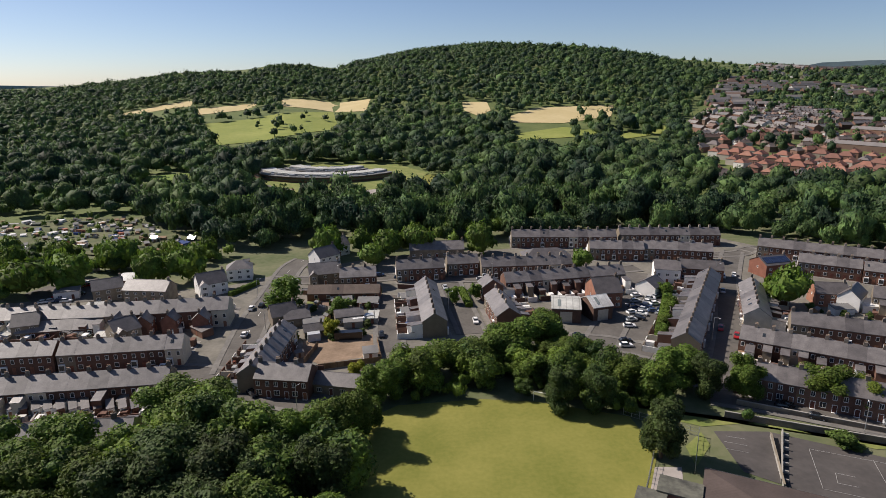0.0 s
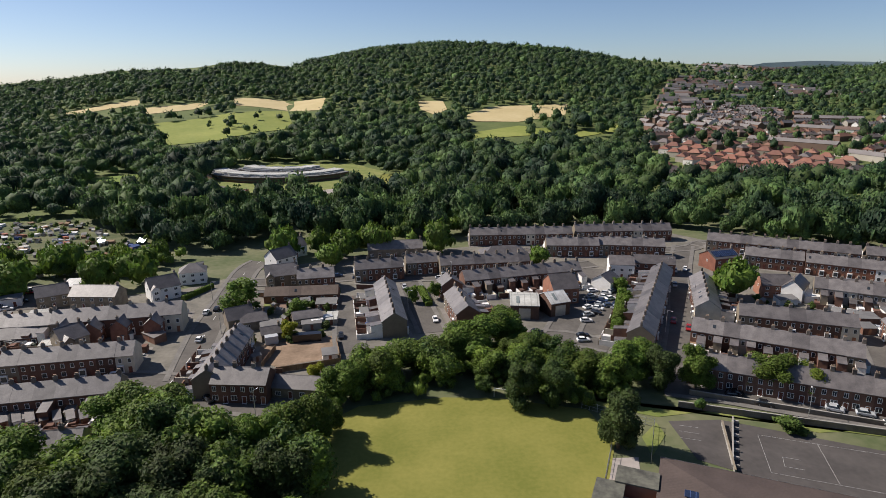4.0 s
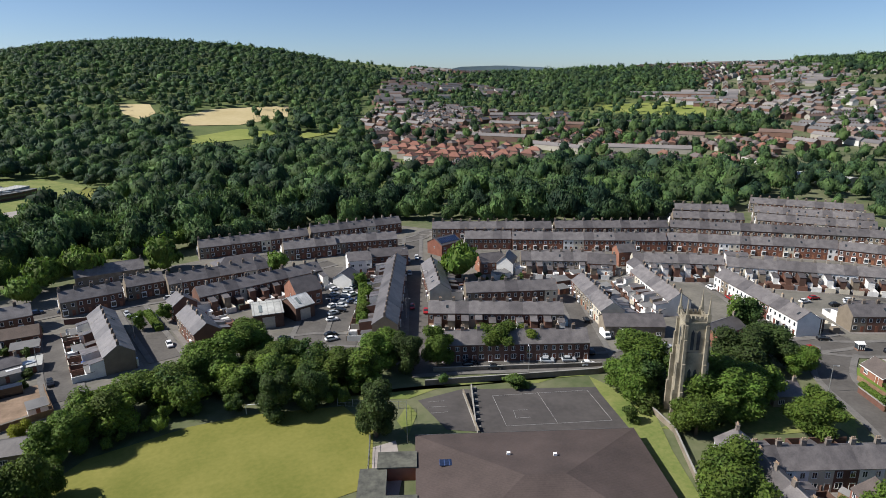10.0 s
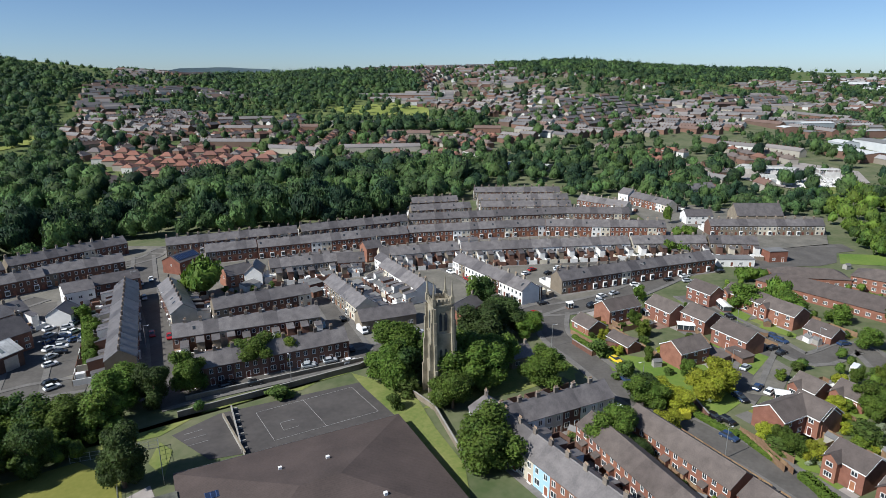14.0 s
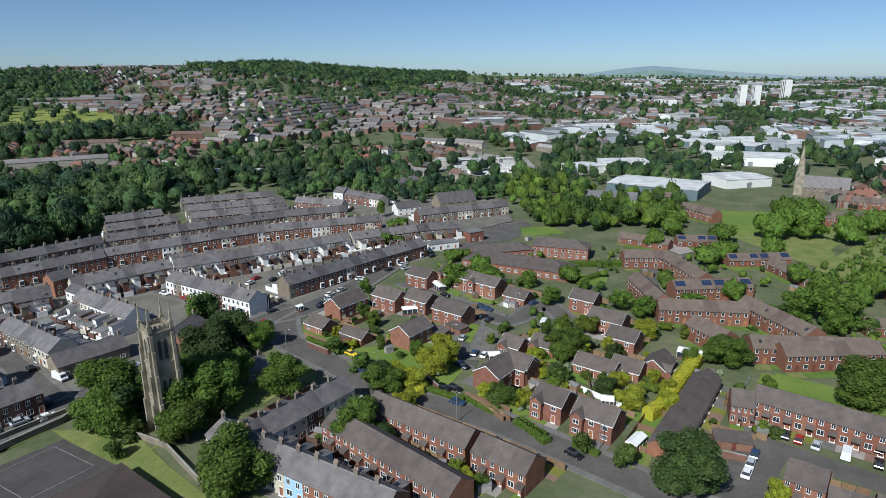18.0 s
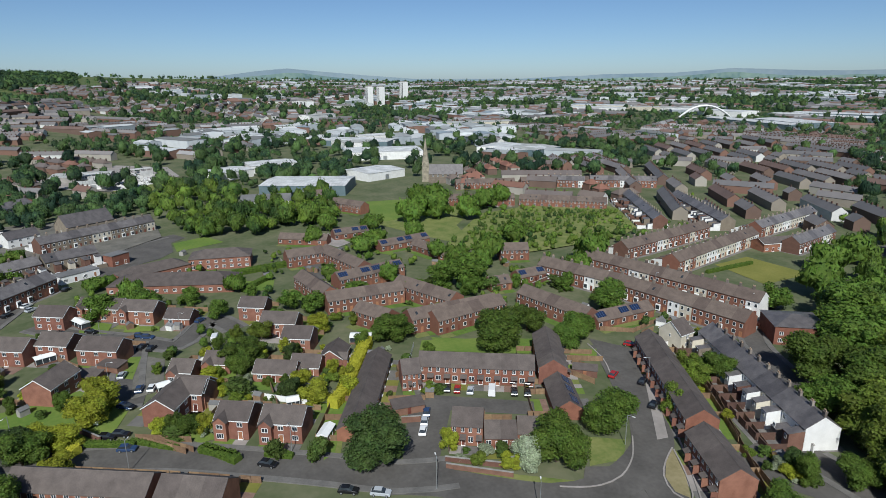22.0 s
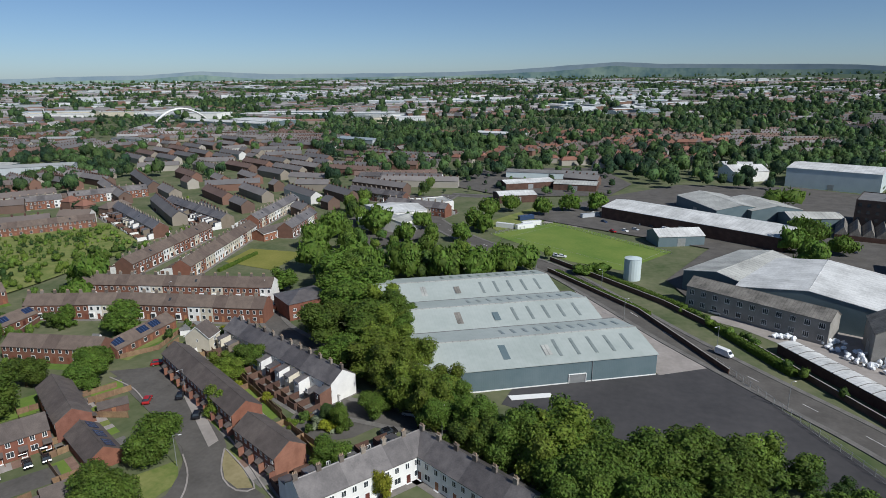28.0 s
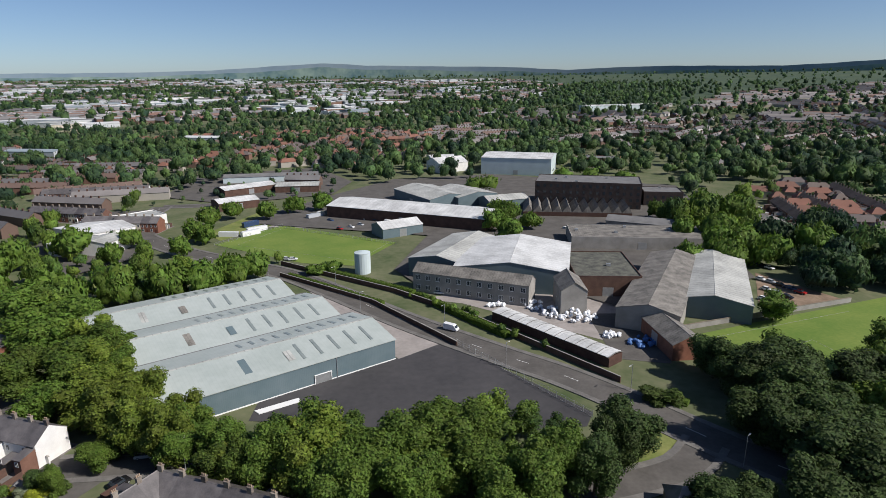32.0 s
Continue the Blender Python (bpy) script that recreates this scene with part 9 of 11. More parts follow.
outbuilding((168.0, 182.5), (163.3, 183.0), 3, 2.6, 'white', 'felt')
outbuilding((141.7, 198.0), (134.7, 197.7), 4, 2.8, 'white', 'felt')
outbuilding((156.6, 177.7), (150.6, 178.8), 5, 3.0, 'brick', 'felt')
outbuilding((150.0, 170.5), (145.7, 171.0), 4, 2.8, 'brick', 'felt')
outbuilding((95.2, 167.0), (92.5, 167.6), 4, 3.0, 'white', 'slate')
outbuilding((100.6, 161.5), (98.0, 162.1), 4, 3.0, 'white', 'slate')
outbuilding((105.3, 158.4), (102.6, 159.0), 4, 3.0, 'white', 'slate')
outbuilding((117.5, 152.1), (114.9, 152.7), 4, 3.0, 'blue', 'slate')
outbuilding((119.5, 150.2), (116.8, 150.8), 4, 3.0, 'white', 'slate')
outbuilding((126.9, 148.1), (124.2, 148.7), 4, 3.0, 'white', 'slate')
outbuilding((128.9, 146.2), (126.2, 146.9), 4, 3.0, 'blue', 'slate')
fence((90.6, 166.0), (87.2, 159.3), 1.9, 'brick')
fence((94.8, 164.2), (91.2, 157.6), 1.9, 'brick')
fence((98.9, 162.4), (95.2, 155.9), 1.9, 'brick')
fence((103.0, 160.7), (99.2, 154.1), 1.9, 'brick')
fence((107.2, 158.9), (103.2, 152.4), 1.9, 'brick')
fence((111.3, 157.1), (107.2, 150.7), 1.9, 'brick')
fence((115.5, 155.4), (111.2, 149.0), 1.9, 'brick')
fence((119.6, 153.6), (115.2, 147.3), 1.9, 'brick')
fence((123.8, 151.8), (119.2, 145.6), 1.9, 'brick')
fence((127.9, 150.0), (123.2, 143.9), 1.9, 'brick')
outbuilding((162.8, 161.7), (164.4, 166.4), 3.5, 2.8, 'white', 'felt')
outbuilding((159.1, 153.6), (160.6, 158.0), 3.5, 2.8, 'white', 'felt')
outbuilding((155.7, 146.2), (157.1, 150.3), 3.5, 2.8, 'white', 'felt')
outbuilding((167.2, 153.3), (169.0, 157.7), 3.5, 2.8, 'white', 'felt')
outbuilding((164.0, 145.5), (165.6, 149.6), 3.5, 2.8, 'white', 'felt')
outbuilding((160.5, 138.5), (162.0, 142.4), 3.5, 2.8, 'white', 'felt')
outbuilding((161.2, 134.5), (162.6, 138.2), 3.5, 2.8, 'white', 'felt')
fence((175.7, 175.3), (187.0, 178.3), 1.9, 'white')
fence((172.8, 167.7), (183.6, 170.4), 1.9, 'white')
fence((168.2, 158.7), (178.4, 161.1), 1.9, 'white')
fence((164.8, 151.3), (174.6, 153.4), 1.9, 'white')
fence((161.7, 144.4), (171.0, 146.2), 1.9, 'white')
outbuilding((151.4, 137.1), (142.9, 138.2), 6, 3.4, 'white', 'slate')
outbuilding((215.0, 154.3), (210.5, 156.3), 4.5, 3.2, 'white', 'slate')
outbuilding((219.3, 177.0), (212.6, 179.9), 4.5, 3.2, 'white', 'slate')
outbuilding((226.8, 172.0), (222.6, 175.6), 4.5, 3.2, 'brick', 'slate')
outbuilding((247.3, 161.5), (240.4, 168.0), 4.5, 3.2, 'white', 'slate')
outbuilding((252.7, 150.8), (249.3, 155.5), 4.5, 3.2, 'white', 'slate')
fence((73.7, 137.7), (117.3, 116.5), 1.3, 'stone')
outbuilding((204.8, 56.8), (200.7, 61.9), 3, 2.6, 'pvc', 'conservatory')
outbuilding((202.2, 50.8), (199.6, 55.5), 3, 2.6, 'pvc', 'conservatory')
outbuilding((197.5, 44.2), (195.5, 49.0), 3, 2.6, 'pvc', 'conservatory')
outbuilding((173.7, -46.3), (176.1, -40.2), 4, 2.6, 'pvc', 'conservatory')
outbuilding((193.0, 85.4), (191.4, 86.4), 2, 2.6, 'pvc', 'conservatory')
outbuilding((220.6, 39.0), (226.3, 42.8), 3, 2.6, 'pvc', 'conservatory')
outbuilding((164.5, 12.2), (163.6, 15.3), 3, 2.6, 'pvc', 'conservatory')
outbuilding((179.3, -10.2), (179.1, -6.3), 3, 2.6, 'pvc', 'conservatory')
outbuilding((127.4, -23.1), (123.0, -20.3), 2.5, 2.6, 'pvc', 'conservatory')
outbuilding((142.7, -18.4), (142.9, -15.4), 3, 2.6, 'pvc', 'conservatory')
outbuilding((133.0, 44.6), (130.3, 46.5), 3, 2.6, 'pvc', 'conservatory')
outbuilding((181.4, 24.9), (185.9, 30.5), 4, 2.5, 'brick', 'tile')
outbuilding((171.7, 55.1), (172.3, 62.8), 6, 2.5, 'brick', 'tile')
outbuilding((177.3, 30.2), (181.5, 37.4), 4, 2.5, 'brick', 'tile')
outbuilding((157.0, -21.9), (164.6, -22.2), 3, 2.5, 'brick', 'tile')
outbuilding((129.5, -47.1), (130.1, -39.2), 4, 2.5, 'brick', 'tile')
outbuilding((126.7, -98.1), (130.7, -92.6), 3, 2.5, 'brick', 'tile')
fence((157.7, 1.1), (154.8, -5.0), 1.6, 'wood')
fence((152.8, 5.7), (148.8, 1.3), 1.6, 'wood')
fence((139.5, 15.2), (131.2, 6.8), 1.6, 'wood')
fence((155.2, -12.9), (143.6, -13.3), 1.6, 'wood')
fence((203.4, 29.1), (205.1, 23.6), 1.6, 'wood')
fence((152.6, -118.0), (146.9, -127.1), 1.6, 'wood')
fence((146.9, -127.1), (152.7, -145.5), 1.6, 'wood')
fence((135.8, -95.9), (128.2, -99.2), 1.6, 'wood')
fence((142.4, -97.5), (138.6, -104.7), 1.6, 'wood')
fence((135.8, -40.1), (132.7, -49.0), 1.6, 'wood')
fence((124.8, -39.9), (123.5, -44.4), 1.6, 'brick')
fence((153.5, -51.8), (164.4, -57.1), 1.6, 'steel')
fence((152.1, 33.4), (143.5, 26.5), 1.6, 'brick')
fence((164.7, 72.0), (159.9, 63.4), 1.6, 'brick')
fence((159.9, 63.4), (166.5, 59.7), 1.6, 'wood')
fence((202.4, 23.4), (184.1, 28.7), 1.6, 'wood')
fence((135.0, -124.9), (133.9, -140.3), 1.6, 'white')
fence((131.7, -124.0), (106.4, -114.7), 1.6, 'wood')
fence((124.2, -121.1), (125.6, -130.8), 1.6, 'wood')
fence((117.5, -117.7), (118.6, -127.7), 1.6, 'white')
fence((111.2, -115.3), (112.1, -124.8), 1.6, 'wood')
fence((206.0, -140.5), (189.6, -141.5), 1.6, 'brick')
fence((184.3, -137.9), (167.9, -139.2), 1.6, 'wood')
fence((199.7, -120.1), (204.5, -129.9), 1.6, 'brick')
fence((166.4, -133.9), (154.0, -138.6), 1.6, 'wood')
tree(213.7, -120.2, 5, 2.5, 'yellow')
tree(149.9, -32.7, 5, 1.9, 'yellow')
tree(178.1, 2.4, 5, 1.7, 'yellow')
tree(161.5, 61.8, 6, 3.4, 'bush')
tree(151.4, 50.6, 6, 3.1, 'bush')
tree(152.8, -5.1, 6, 3.8, 'bush')
tree(203.1, -103.0, 6, 4.3, 'bush')
tree(195.2, -128.5, 6, 3.3, 'bush')
tree(188.9, -111.3, 6, 3.1, 'bush')
tree(140.0, 40.9, 8.8, 5.1, 'broad')
tree(210.9, -26.6, 8, 4.0, 'broad')
tree(167.4, -5.9, 8, 3.3, 'broad')
tree(165.9, -130.2, 10, 6.0, 'broad')
tree(145.4, -101.9, 10, 5.1, 'broad')
tree(237.0, -103.3, 10, 6.0, 'broad')
tree(223.6, -105.1, 10, 5.2, 'broad')
tree(208.7, -98.5, 9, 5.4, 'dark')
tree(203.8, -145.2, 10.2, 5.8, 'dark')
tree(217.2, -161.2, 15, 8.7, 'dark')
tree(102.9, -104.6, 7, 3.7, 'light')
tree(111.8, -118.7, 7, 4.0, 'light')
tree(117.2, -120.4, 7, 3.3, 'light')
car(160.6, 56.4, -119, 'yellow')
car(203.9, 19.6, -114, 'blue')
car(194.1, 18.1, -23, 'black')
car(158.3, 22.6, -128, 'blue')
car(166.3, 16.7, -13, 'white')
car(144.6, 25.4, -111, 'black')
car(205.0, 79.2, -66, 'silver')
car(247.2, 59.9, -40, 'silver')
car(230.2, 75.3, -40, 'white')
car(230.3, 108.8, -33, 'silver')
car(197.7, 79.7, -22, 'black')
car(222.1, -13.2, -101, 'white')
car(209.4, -60.8, -143, 'black')
car(208.0, -64.8, -161, 'white')
car(132.4, -74.5, -28, 'black')
car(130.3, -77.8, -30, 'black')
car(162.8, -148.5, -136, 'black')
car(157.7, -150.9, -145, 'black')
car(174.2, -137.0, -177, 'silver')
car(206.4, -207.1, -68, 'white')
car(203.8, -200.8, -68, 'red')
lawn([(147.3, 7.2), (135.0, 1.6), (134.4, 5.6), (141.9, 9.9)], 'green')
lawn([(179.0, 4.4), (171.0, -5.8), (161.8, -3.7), (167.0, 4.3)], 'green')
lawn([(145.2, -21.0), (140.9, -27.8), (135.6, -25.3), (137.8, -20.6)], 'green')
lawn([(139.5, -27.5), (159.6, -36.5), (159.5, -37.4), (118.6, -22.2), (116.9, -19.3)], 'green')
lawn([(168.1, -61.2), (161.4, -81.7), (154.9, -95.1), (146.5, -88.7), (152.8, -74.2), (161.6, -58.0)], 'green')
lawn([(144.5, -99.9), (141.2, -108.4), (135.1, -104.2), (138.5, -97.9)], 'green')
lawn([(174.4, 75.8), (174.1, 64.5), (163.9, 64.9), (168.8, 73.7)], 'green')
lawn([(159.6, 58.6), (161.4, 51.3), (156.4, 49.2), (154.4, 54.9)], 'green')
lawn([(155.4, 35.5), (150.9, 27.7), (145.2, 28.3), (149.2, 34.4)], 'green')
lawn([(230.3, 42.7), (222.1, 31.4), (213.5, 32.3), (217.9, 40.8)], 'green')
lawn([(218.3, 26.9), (213.5, 16.5), (209.5, 16.3), (212.6, 27.4)], 'green')
yard([(190.9, 20.7), (185.2, 14.1), (165.0, 14.0), (162.8, 21.6), (174.0, 21.9)], 'streets')
lawn([(192.1, 27.1), (190.0, 20.7), (174.8, 22.1), (179.2, 28.2)], 'green')
lawn([(160.0, -125.4), (159.7, -147.6), (151.5, -136.8), (151.8, -123.4)], 'rough')
car(-151.1, 239.2, 18, 'white')
car(-146.4, 237.7, 18, 'red')
car(-151.4, 229.2, 18, 'silver')
car(-148.9, 229.8, 18, 'white')
car(-143.4, 227.2, 18, 'black')
car(-144.8, 223.8, 17, 'red')
car(-148.9, 221.8, 19, 'blue')
car(-144.3, 219.3, 17, 'white')
car(-149.9, 219.3, 17, 'silver')
copse([(280.6, -122.0), (326.4, -165.0), (344.4, -235.7), (280.0, -250.9), (253.4, -199.7), (246.8, -155.9), (246.3, -136.3)], 4.5, 2.2, 0.5)
copse([(136.5, -219.9), (115.7, -207.5), (90.6, -177.9), (68.6, -157.0), (43.4, -140.7), (49.0, -138.4), (74.8, -146.1), (98.4, -163.9), (123.3, -189.7)], 6, 8, 0.75, clear=5.5)
outbuilding((-212.7, 301.9), (-214.5, 300.8), 3, 2.3, 'white', 'felt')
outbuilding((-211.6, 316.5), (-213.6, 315.2), 3, 2.3, 'wood', 'felt')
outbuilding((-207.3, 327.0), (-209.3, 325.6), 3, 2.3, 'pvc', 'conservatory')
outbuilding((-191.1, 320.3), (-193.1, 319.1), 3, 2.3, 'white', 'felt')
outbuilding((-187.5, 333.8), (-189.6, 332.4), 3, 2.3, 'concrete', 'felt')
outbuilding((-171.7, 324.3), (-173.8, 323.0), 3, 2.3, 'white', 'felt')
outbuilding((-150.5, 302.0), (-152.5, 300.8), 3, 2.3, 'wood', 'felt')
outbuilding((-137.9, 296.2), (-139.9, 295.1), 3, 2.3, 'pvc', 'conservatory')
outbuilding((-124.3, 290.7), (-126.4, 289.7), 3, 2.3, 'white', 'felt')
outbuilding((-227.2, 333.8), (-229.2, 332.4), 3, 2.3, 'concrete', 'felt')
outbuilding((-213.4, 348.4), (-215.5, 346.9), 3, 2.3, 'white', 'felt')
outbuilding((-230.9, 320.3), (-232.7, 319.1), 3, 2.3, 'wood', 'felt')
outbuilding((-166.4, 301.9), (-168.4, 300.8), 3, 2.3, 'pvc', 'conservatory')
outbuilding((-168.1, 329.7), (-170.2, 328.3), 3, 2.3, 'white', 'felt')
outbuilding((-171.8, 290.7), (-173.7, 289.7), 3, 2.3, 'concrete', 'felt')
outbuilding((-138.5, 311.5), (-140.7, 310.3), 3, 2.3, 'white', 'felt')
copse([(287.7, -135.7), (314.4, -178.3), (344.0, -260.3), (325.4, -321.1), (273.9, -331.3), (248.2, -274.6), (238.7, -227.7), (238.8, -187.9), (239.8, -160.4), (257.0, -138.7)], 6, 2.4, 0.5)
copse([(325.7, -140.1), (366.1, -208.3), (362.5, -274.3), (314.4, -178.3), (293.2, -138.4)], 9, 3.6, 0.5)
# light green leaves here stand in for sun on the belt by the warehouse
tree(107.3, -190.8, 13, 7.7, 'light')
tree(80.6, -154.5, 13, 6.3, 'light')
tree(63.8, -136.5, 13, 5.5, 'light')
tree(104.1, -170.9, 13, 7.1, 'light')
tree(78.7, -138.8, 13, 5.4, 'light')
tree(59.4, -122.0, 13, 5.1, 'light')
tree(92.8, -172.3, 13, 6.5, 'light')
tree(71.4, -141.7, 13, 5.4, 'light')
tree(51.4, -117.5, 13, 4.8, 'light')
tree(67.7, -129.2, 13, 5.4, 'light')
tree(91.1, -155.7, 12, 6.9, 'broad')
tree(124.5, -197.1, 15, 8.6, 'broad')
tree(113.1, -174.5, 12.8, 7.3, 'broad')
tree(126.2, -213.0, 14.3, 8.0, 'broad')
tree(326.5, -114.7, 15, 9.3, 'dark')
tree(332.2, -132.2, 15, 9.3, 'dark')
tree(320.5, -148.0, 15, 8.0, 'dark')
tree(314.9, -86.7, 9.5, 6.6, 'broad')
tree(239.6, -119.8, 13.6, 7.4, 'dark')
tree(261.7, -144.9, 12.4, 6.8, 'dark')
tree(343.9, -67.4, 11, 7.2, 'dark')
car(79.2, 217.6, -31, 'white')
car(77.2, 213.8, -29, 'silver')
car(75.2, 210.0, -32, 'white')
car(73.3, 206.4, -32, 'blue')
car(71.2, 202.6, -32, 'silver')
car(69.2, 198.8, -34, 'white')
car(67.1, 194.8, -35, 'black')
car(87.0, 218.8, -42, 'white')
car(84.8, 214.8, -40, 'silver')
car(82.6, 210.9, -42, 'black')
car(80.6, 207.1, -42, 'white')
car(78.1, 202.6, -42, 'blue')
car(75.8, 198.2, -41, 'silver')
town([(-31.2, -765.2), (-85.0, -1095.6), (-404.0, -1395.4), (-582.2, -1351.0), (-329.3, -737.3), (-258.7, -663.2), (-188.7, -711.7), (-89.4, -720.0)], 'grey')
car(-143.6, -224.8, 117, 'white')
car(-145.6, -221.1, 118, 'silver')
car(-147.1, -217.0, 119, 'black')
car(-148.7, -212.9, 115, 'blue')
car(-149.6, -208.4, 118, 'red')
car(-138.9, -212.9, 119, 'white')
car(-140.3, -208.4, 118, 'silver')
car(-141.7, -204.1, 118, 'black')
car(-131.9, -202.9, 119, 'white')
car(-153.1, -247.4, 113, 'silver')
car(-154.4, -243.2, 114, 'blue')
car(-155.8, -239.0, 113, 'white')
car(4.2, -330.1, 135, 'white')
car(-0.8, -327.1, 134, 'silver')
car(-15.2, -342.8, 132, 'black')
car(29.3, -331.6, 137, 'white')
car(35.2, -328.0, 137, 'red')
car(-53.0, -331.9, 130, 'white')
car(-58.4, -326.1, 131, 'silver')
car(-74.1, -325.1, 128, 'black')
car(-87.8, -316.4, 128, 'white')
car(-20.8, -328.4, 132, 'blue')
lawn([(90.9, -92.3), (87.7, -87.7), (83.7, -83.9), (79.2, -82.4), (76.4, -83.8), (82.5, -88.1)], 'dry')
yard([(121.5, -110.0), (119.7, -111.8), (94.8, -94.6), (95.1, -91.7)], 'concrete')
yard([(93.0, -70.5), (90.6, -76.6), (94.8, -84.1), (90.2, -80.6), (87.6, -75.5), (86.7, -69.7), (88.0, -66.5)], 'asphalt')
kerb([(98.5, -87.4), (91.9, -82.1), (87.5, -75.8), (86.6, -69.9), (87.7, -65.7), (89.5, -61.9)])
kerb([(91.3, -92.6), (87.8, -87.6), (83.9, -83.7), (79.0, -81.8), (75.9, -83.7), (82.3, -88.2), (90.7, -92.4)])
kerb([(130.8, -120.5), (107.3, -104.6), (86.9, -92.7), (73.8, -84.4), (68.6, -81.7)])
kerb([(145.4, -108.1), (134.1, -105.8), (124.3, -101.2)])
copse([(-262.2, 715.5), (-259.3, 908.2), (-159.5, 955.8), (-132.9, 837.2), (-205.8, 738.1)], 24, 9, 0.4)
copse([(353, 1663), (535, 1614), (709, 1545), (876, 1457), (1031, 1352), (1174, 1230), (1302, 1093), (475, 399), (403, 471), (319, 531), (227, 577), (129, 606)], 23, 10, 0.6)
copse([(450, 536), (502, 488), (549, 434), (590, 376), (626, 314), (654, 249), (676, 181), (415, 111), (394, 173), (363, 231), (323, 284), (276, 329)], 16, 9, 0.5)
tree(75.2, -65.4, 5, 2.2, 'bush')
tree(73.2, -67.9, 5, 2.2, 'bush')
tree(284.0, 79.5, 6.5, 4.6, 'light')
tree(-47.4, -315.9, 11.8, 6.6, 'broad')
tree(-59.6, -334.2, 12.6, 7.0, 'broad')
tree(-68.9, -316.8, 10.4, 5.9, 'broad')
tree(-139.2, -253.8, 14.9, 7.9, 'broad')
tree(-139.0, -241.3, 14.3, 7.7, 'broad')
tree(-148.9, -248.1, 14.9, 7.9, 'broad')
tree(-138.2, -284.5, 11.6, 6.5, 'broad')
tree(-58.9, -423.5, 15, 9.3, 'broad')
tree(-48.4, -419.0, 15, 8.6, 'broad')
tree(-119.5, -447.3, 15, 9.3, 'broad')
tree(-140.5, -445.9, 15, 9.3, 'broad')
tree(-160.7, -430.4, 15, 8.3, 'broad')
tree(-175.2, -340.1, 15, 9.3, 'broad')
tree(-187.1, -330.5, 15, 9.3, 'broad')
tree(239.1, -10.1, 7.9, 4.5, 'light')
tree(188.6, -14.2, 6.3, 3.6, 'light')
tree(240.9, -47.4, 7.0, 4.0, 'light')
tree(214.3, -52.3, 7.3, 4.1, 'light')
tree(228.0, -68.9, 7.9, 4.4, 'light')
tree(206.8, -72.3, 7.2, 4.1, 'light')
tree(251.3, -100.2, 9.0, 5.0, 'light')
tree(180.3, -70.6, 6.4, 3.7, 'light')
tree(189.5, -45.4, 5, 2.4, 'light')
tree(206.2, -60.1, 5, 2.4, 'light')
tree(211.0, -77.2, 5, 2.5, 'light')
tree(211.5, -39.4, 5, 2.6, 'light')
tree(203.6, -21.4, 5, 2.5, 'light')
tree(232.1, -15.9, 5, 2.6, 'light')
tree(176.4, -67.8, 5, 2.0, 'light')
tree(180.0, -25.9, 5, 2.1, 'light')
tree(191.1, -6.9, 5, 2.2, 'light')
tree(236.6, -77.0, 5, 2.6, 'light')
tree(260.7, -69.6, 5, 2.5, 'light')
tree(177.7, -20.6, 3.5, 2.1, 'yellow')
tree(173.8, -12.5, 3.5, 2.0, 'yellow')
tree(178.7, -4.2, 3.5, 2.1, 'yellow')
tree(164.2, -28.9, 3.5, 1.8, 'yellow')
tree(200.8, 3.4, 3.6, 2.1, 'yellow')
tree(166.6, 1.9, 3.7, 2.1, 'yellow')
tree(-84.2, -147.4, 13, 6.5, 'dark')
tree(-85.8, -140.8, 13, 7.2, 'dark')
tree(-89.3, -135.1, 13.6, 7.8, 'dark')
tree(-78.1, -117.6, 13, 7.0, 'dark')
tree(-95.9, -135.4, 15, 8.8, 'dark')
tree(-85.5, -114.6, 13.5, 7.7, 'dark')
copse([(200.6, 59.7), (256.1, 50.2), (294.0, -10.7), (280.9, -105.7), (197.3, -126.0), (162.4, -90.8), (192.1, -52.1), (173.9, -11.3), (176.3, 29.6)], 6, 2.4, 0.45)
copse([(212.8, -89.4), (241.5, -142.2), (207.0, -156.4), (158.4, -158.0), (146.6, -135.4), (166.2, -110.6), (166.0, -80.0)], 6, 2.4, 0.4)
copse([(277.6, -112.7), (311.2, -147.2), (350.1, -235.2), (301.3, -332.3), (254.4, -308.3), (230.1, -228.0), (229.5, -173.5), (244.8, -138.0)], 11, 3.0, 0.45)
tree(326.5, -64.5, 10.7, 6.1, 'broad')
tree(300.3, -52.0, 9, 5.0, 'broad')
tree(349.9, -60.6, 11.5, 6.5, 'broad')
terrace((361.1, -95.5), (383.9, -81.2), 6, 'modern')
terrace((413.1, -86.8), (417.4, -73.7), 3, 'modern')
tree(289.5, 74.0, 6.0, 4.2, 'broad')
tree(322.5, 80.5, 6.5, 4.4, 'broad')
tree(317.0, 84.5, 6.0, 4.0, 'broad')
tree(262.5, 41.0, 6.0, 4.4, 'light')
tree(266.0, 36.5, 5.5, 3.8, 'dark')
tree(345.5, 98.5, 11.0, 3.2, 'dark')
tree(48.1, -123.5, 11, 4.7, 'broad')
tree(40.0, -116.1, 11, 4.4, 'broad')
tree(34.7, -111.8, 11, 4.0, 'broad')
tree(49.3, -115.9, 11, 4.5, 'broad')
tree(39.1, -107.1, 11, 4.5, 'broad')
tree(30.7, -105.9, 11, 4.1, 'broad')
tree(52.0, -129.4, 11, 4.2, 'light')
tree(35.6, -107.8, 11, 3.6, 'light')
tree(25.5, -110.3, 9.5, 5.2, 'light')
tree(16.1, -107.6, 9.5, 5.0, 'light')
tree(2.7, -105.8, 9.5, 5.2, 'light')
tree(-10.7, -105.9, 9.5, 5.4, 'light')
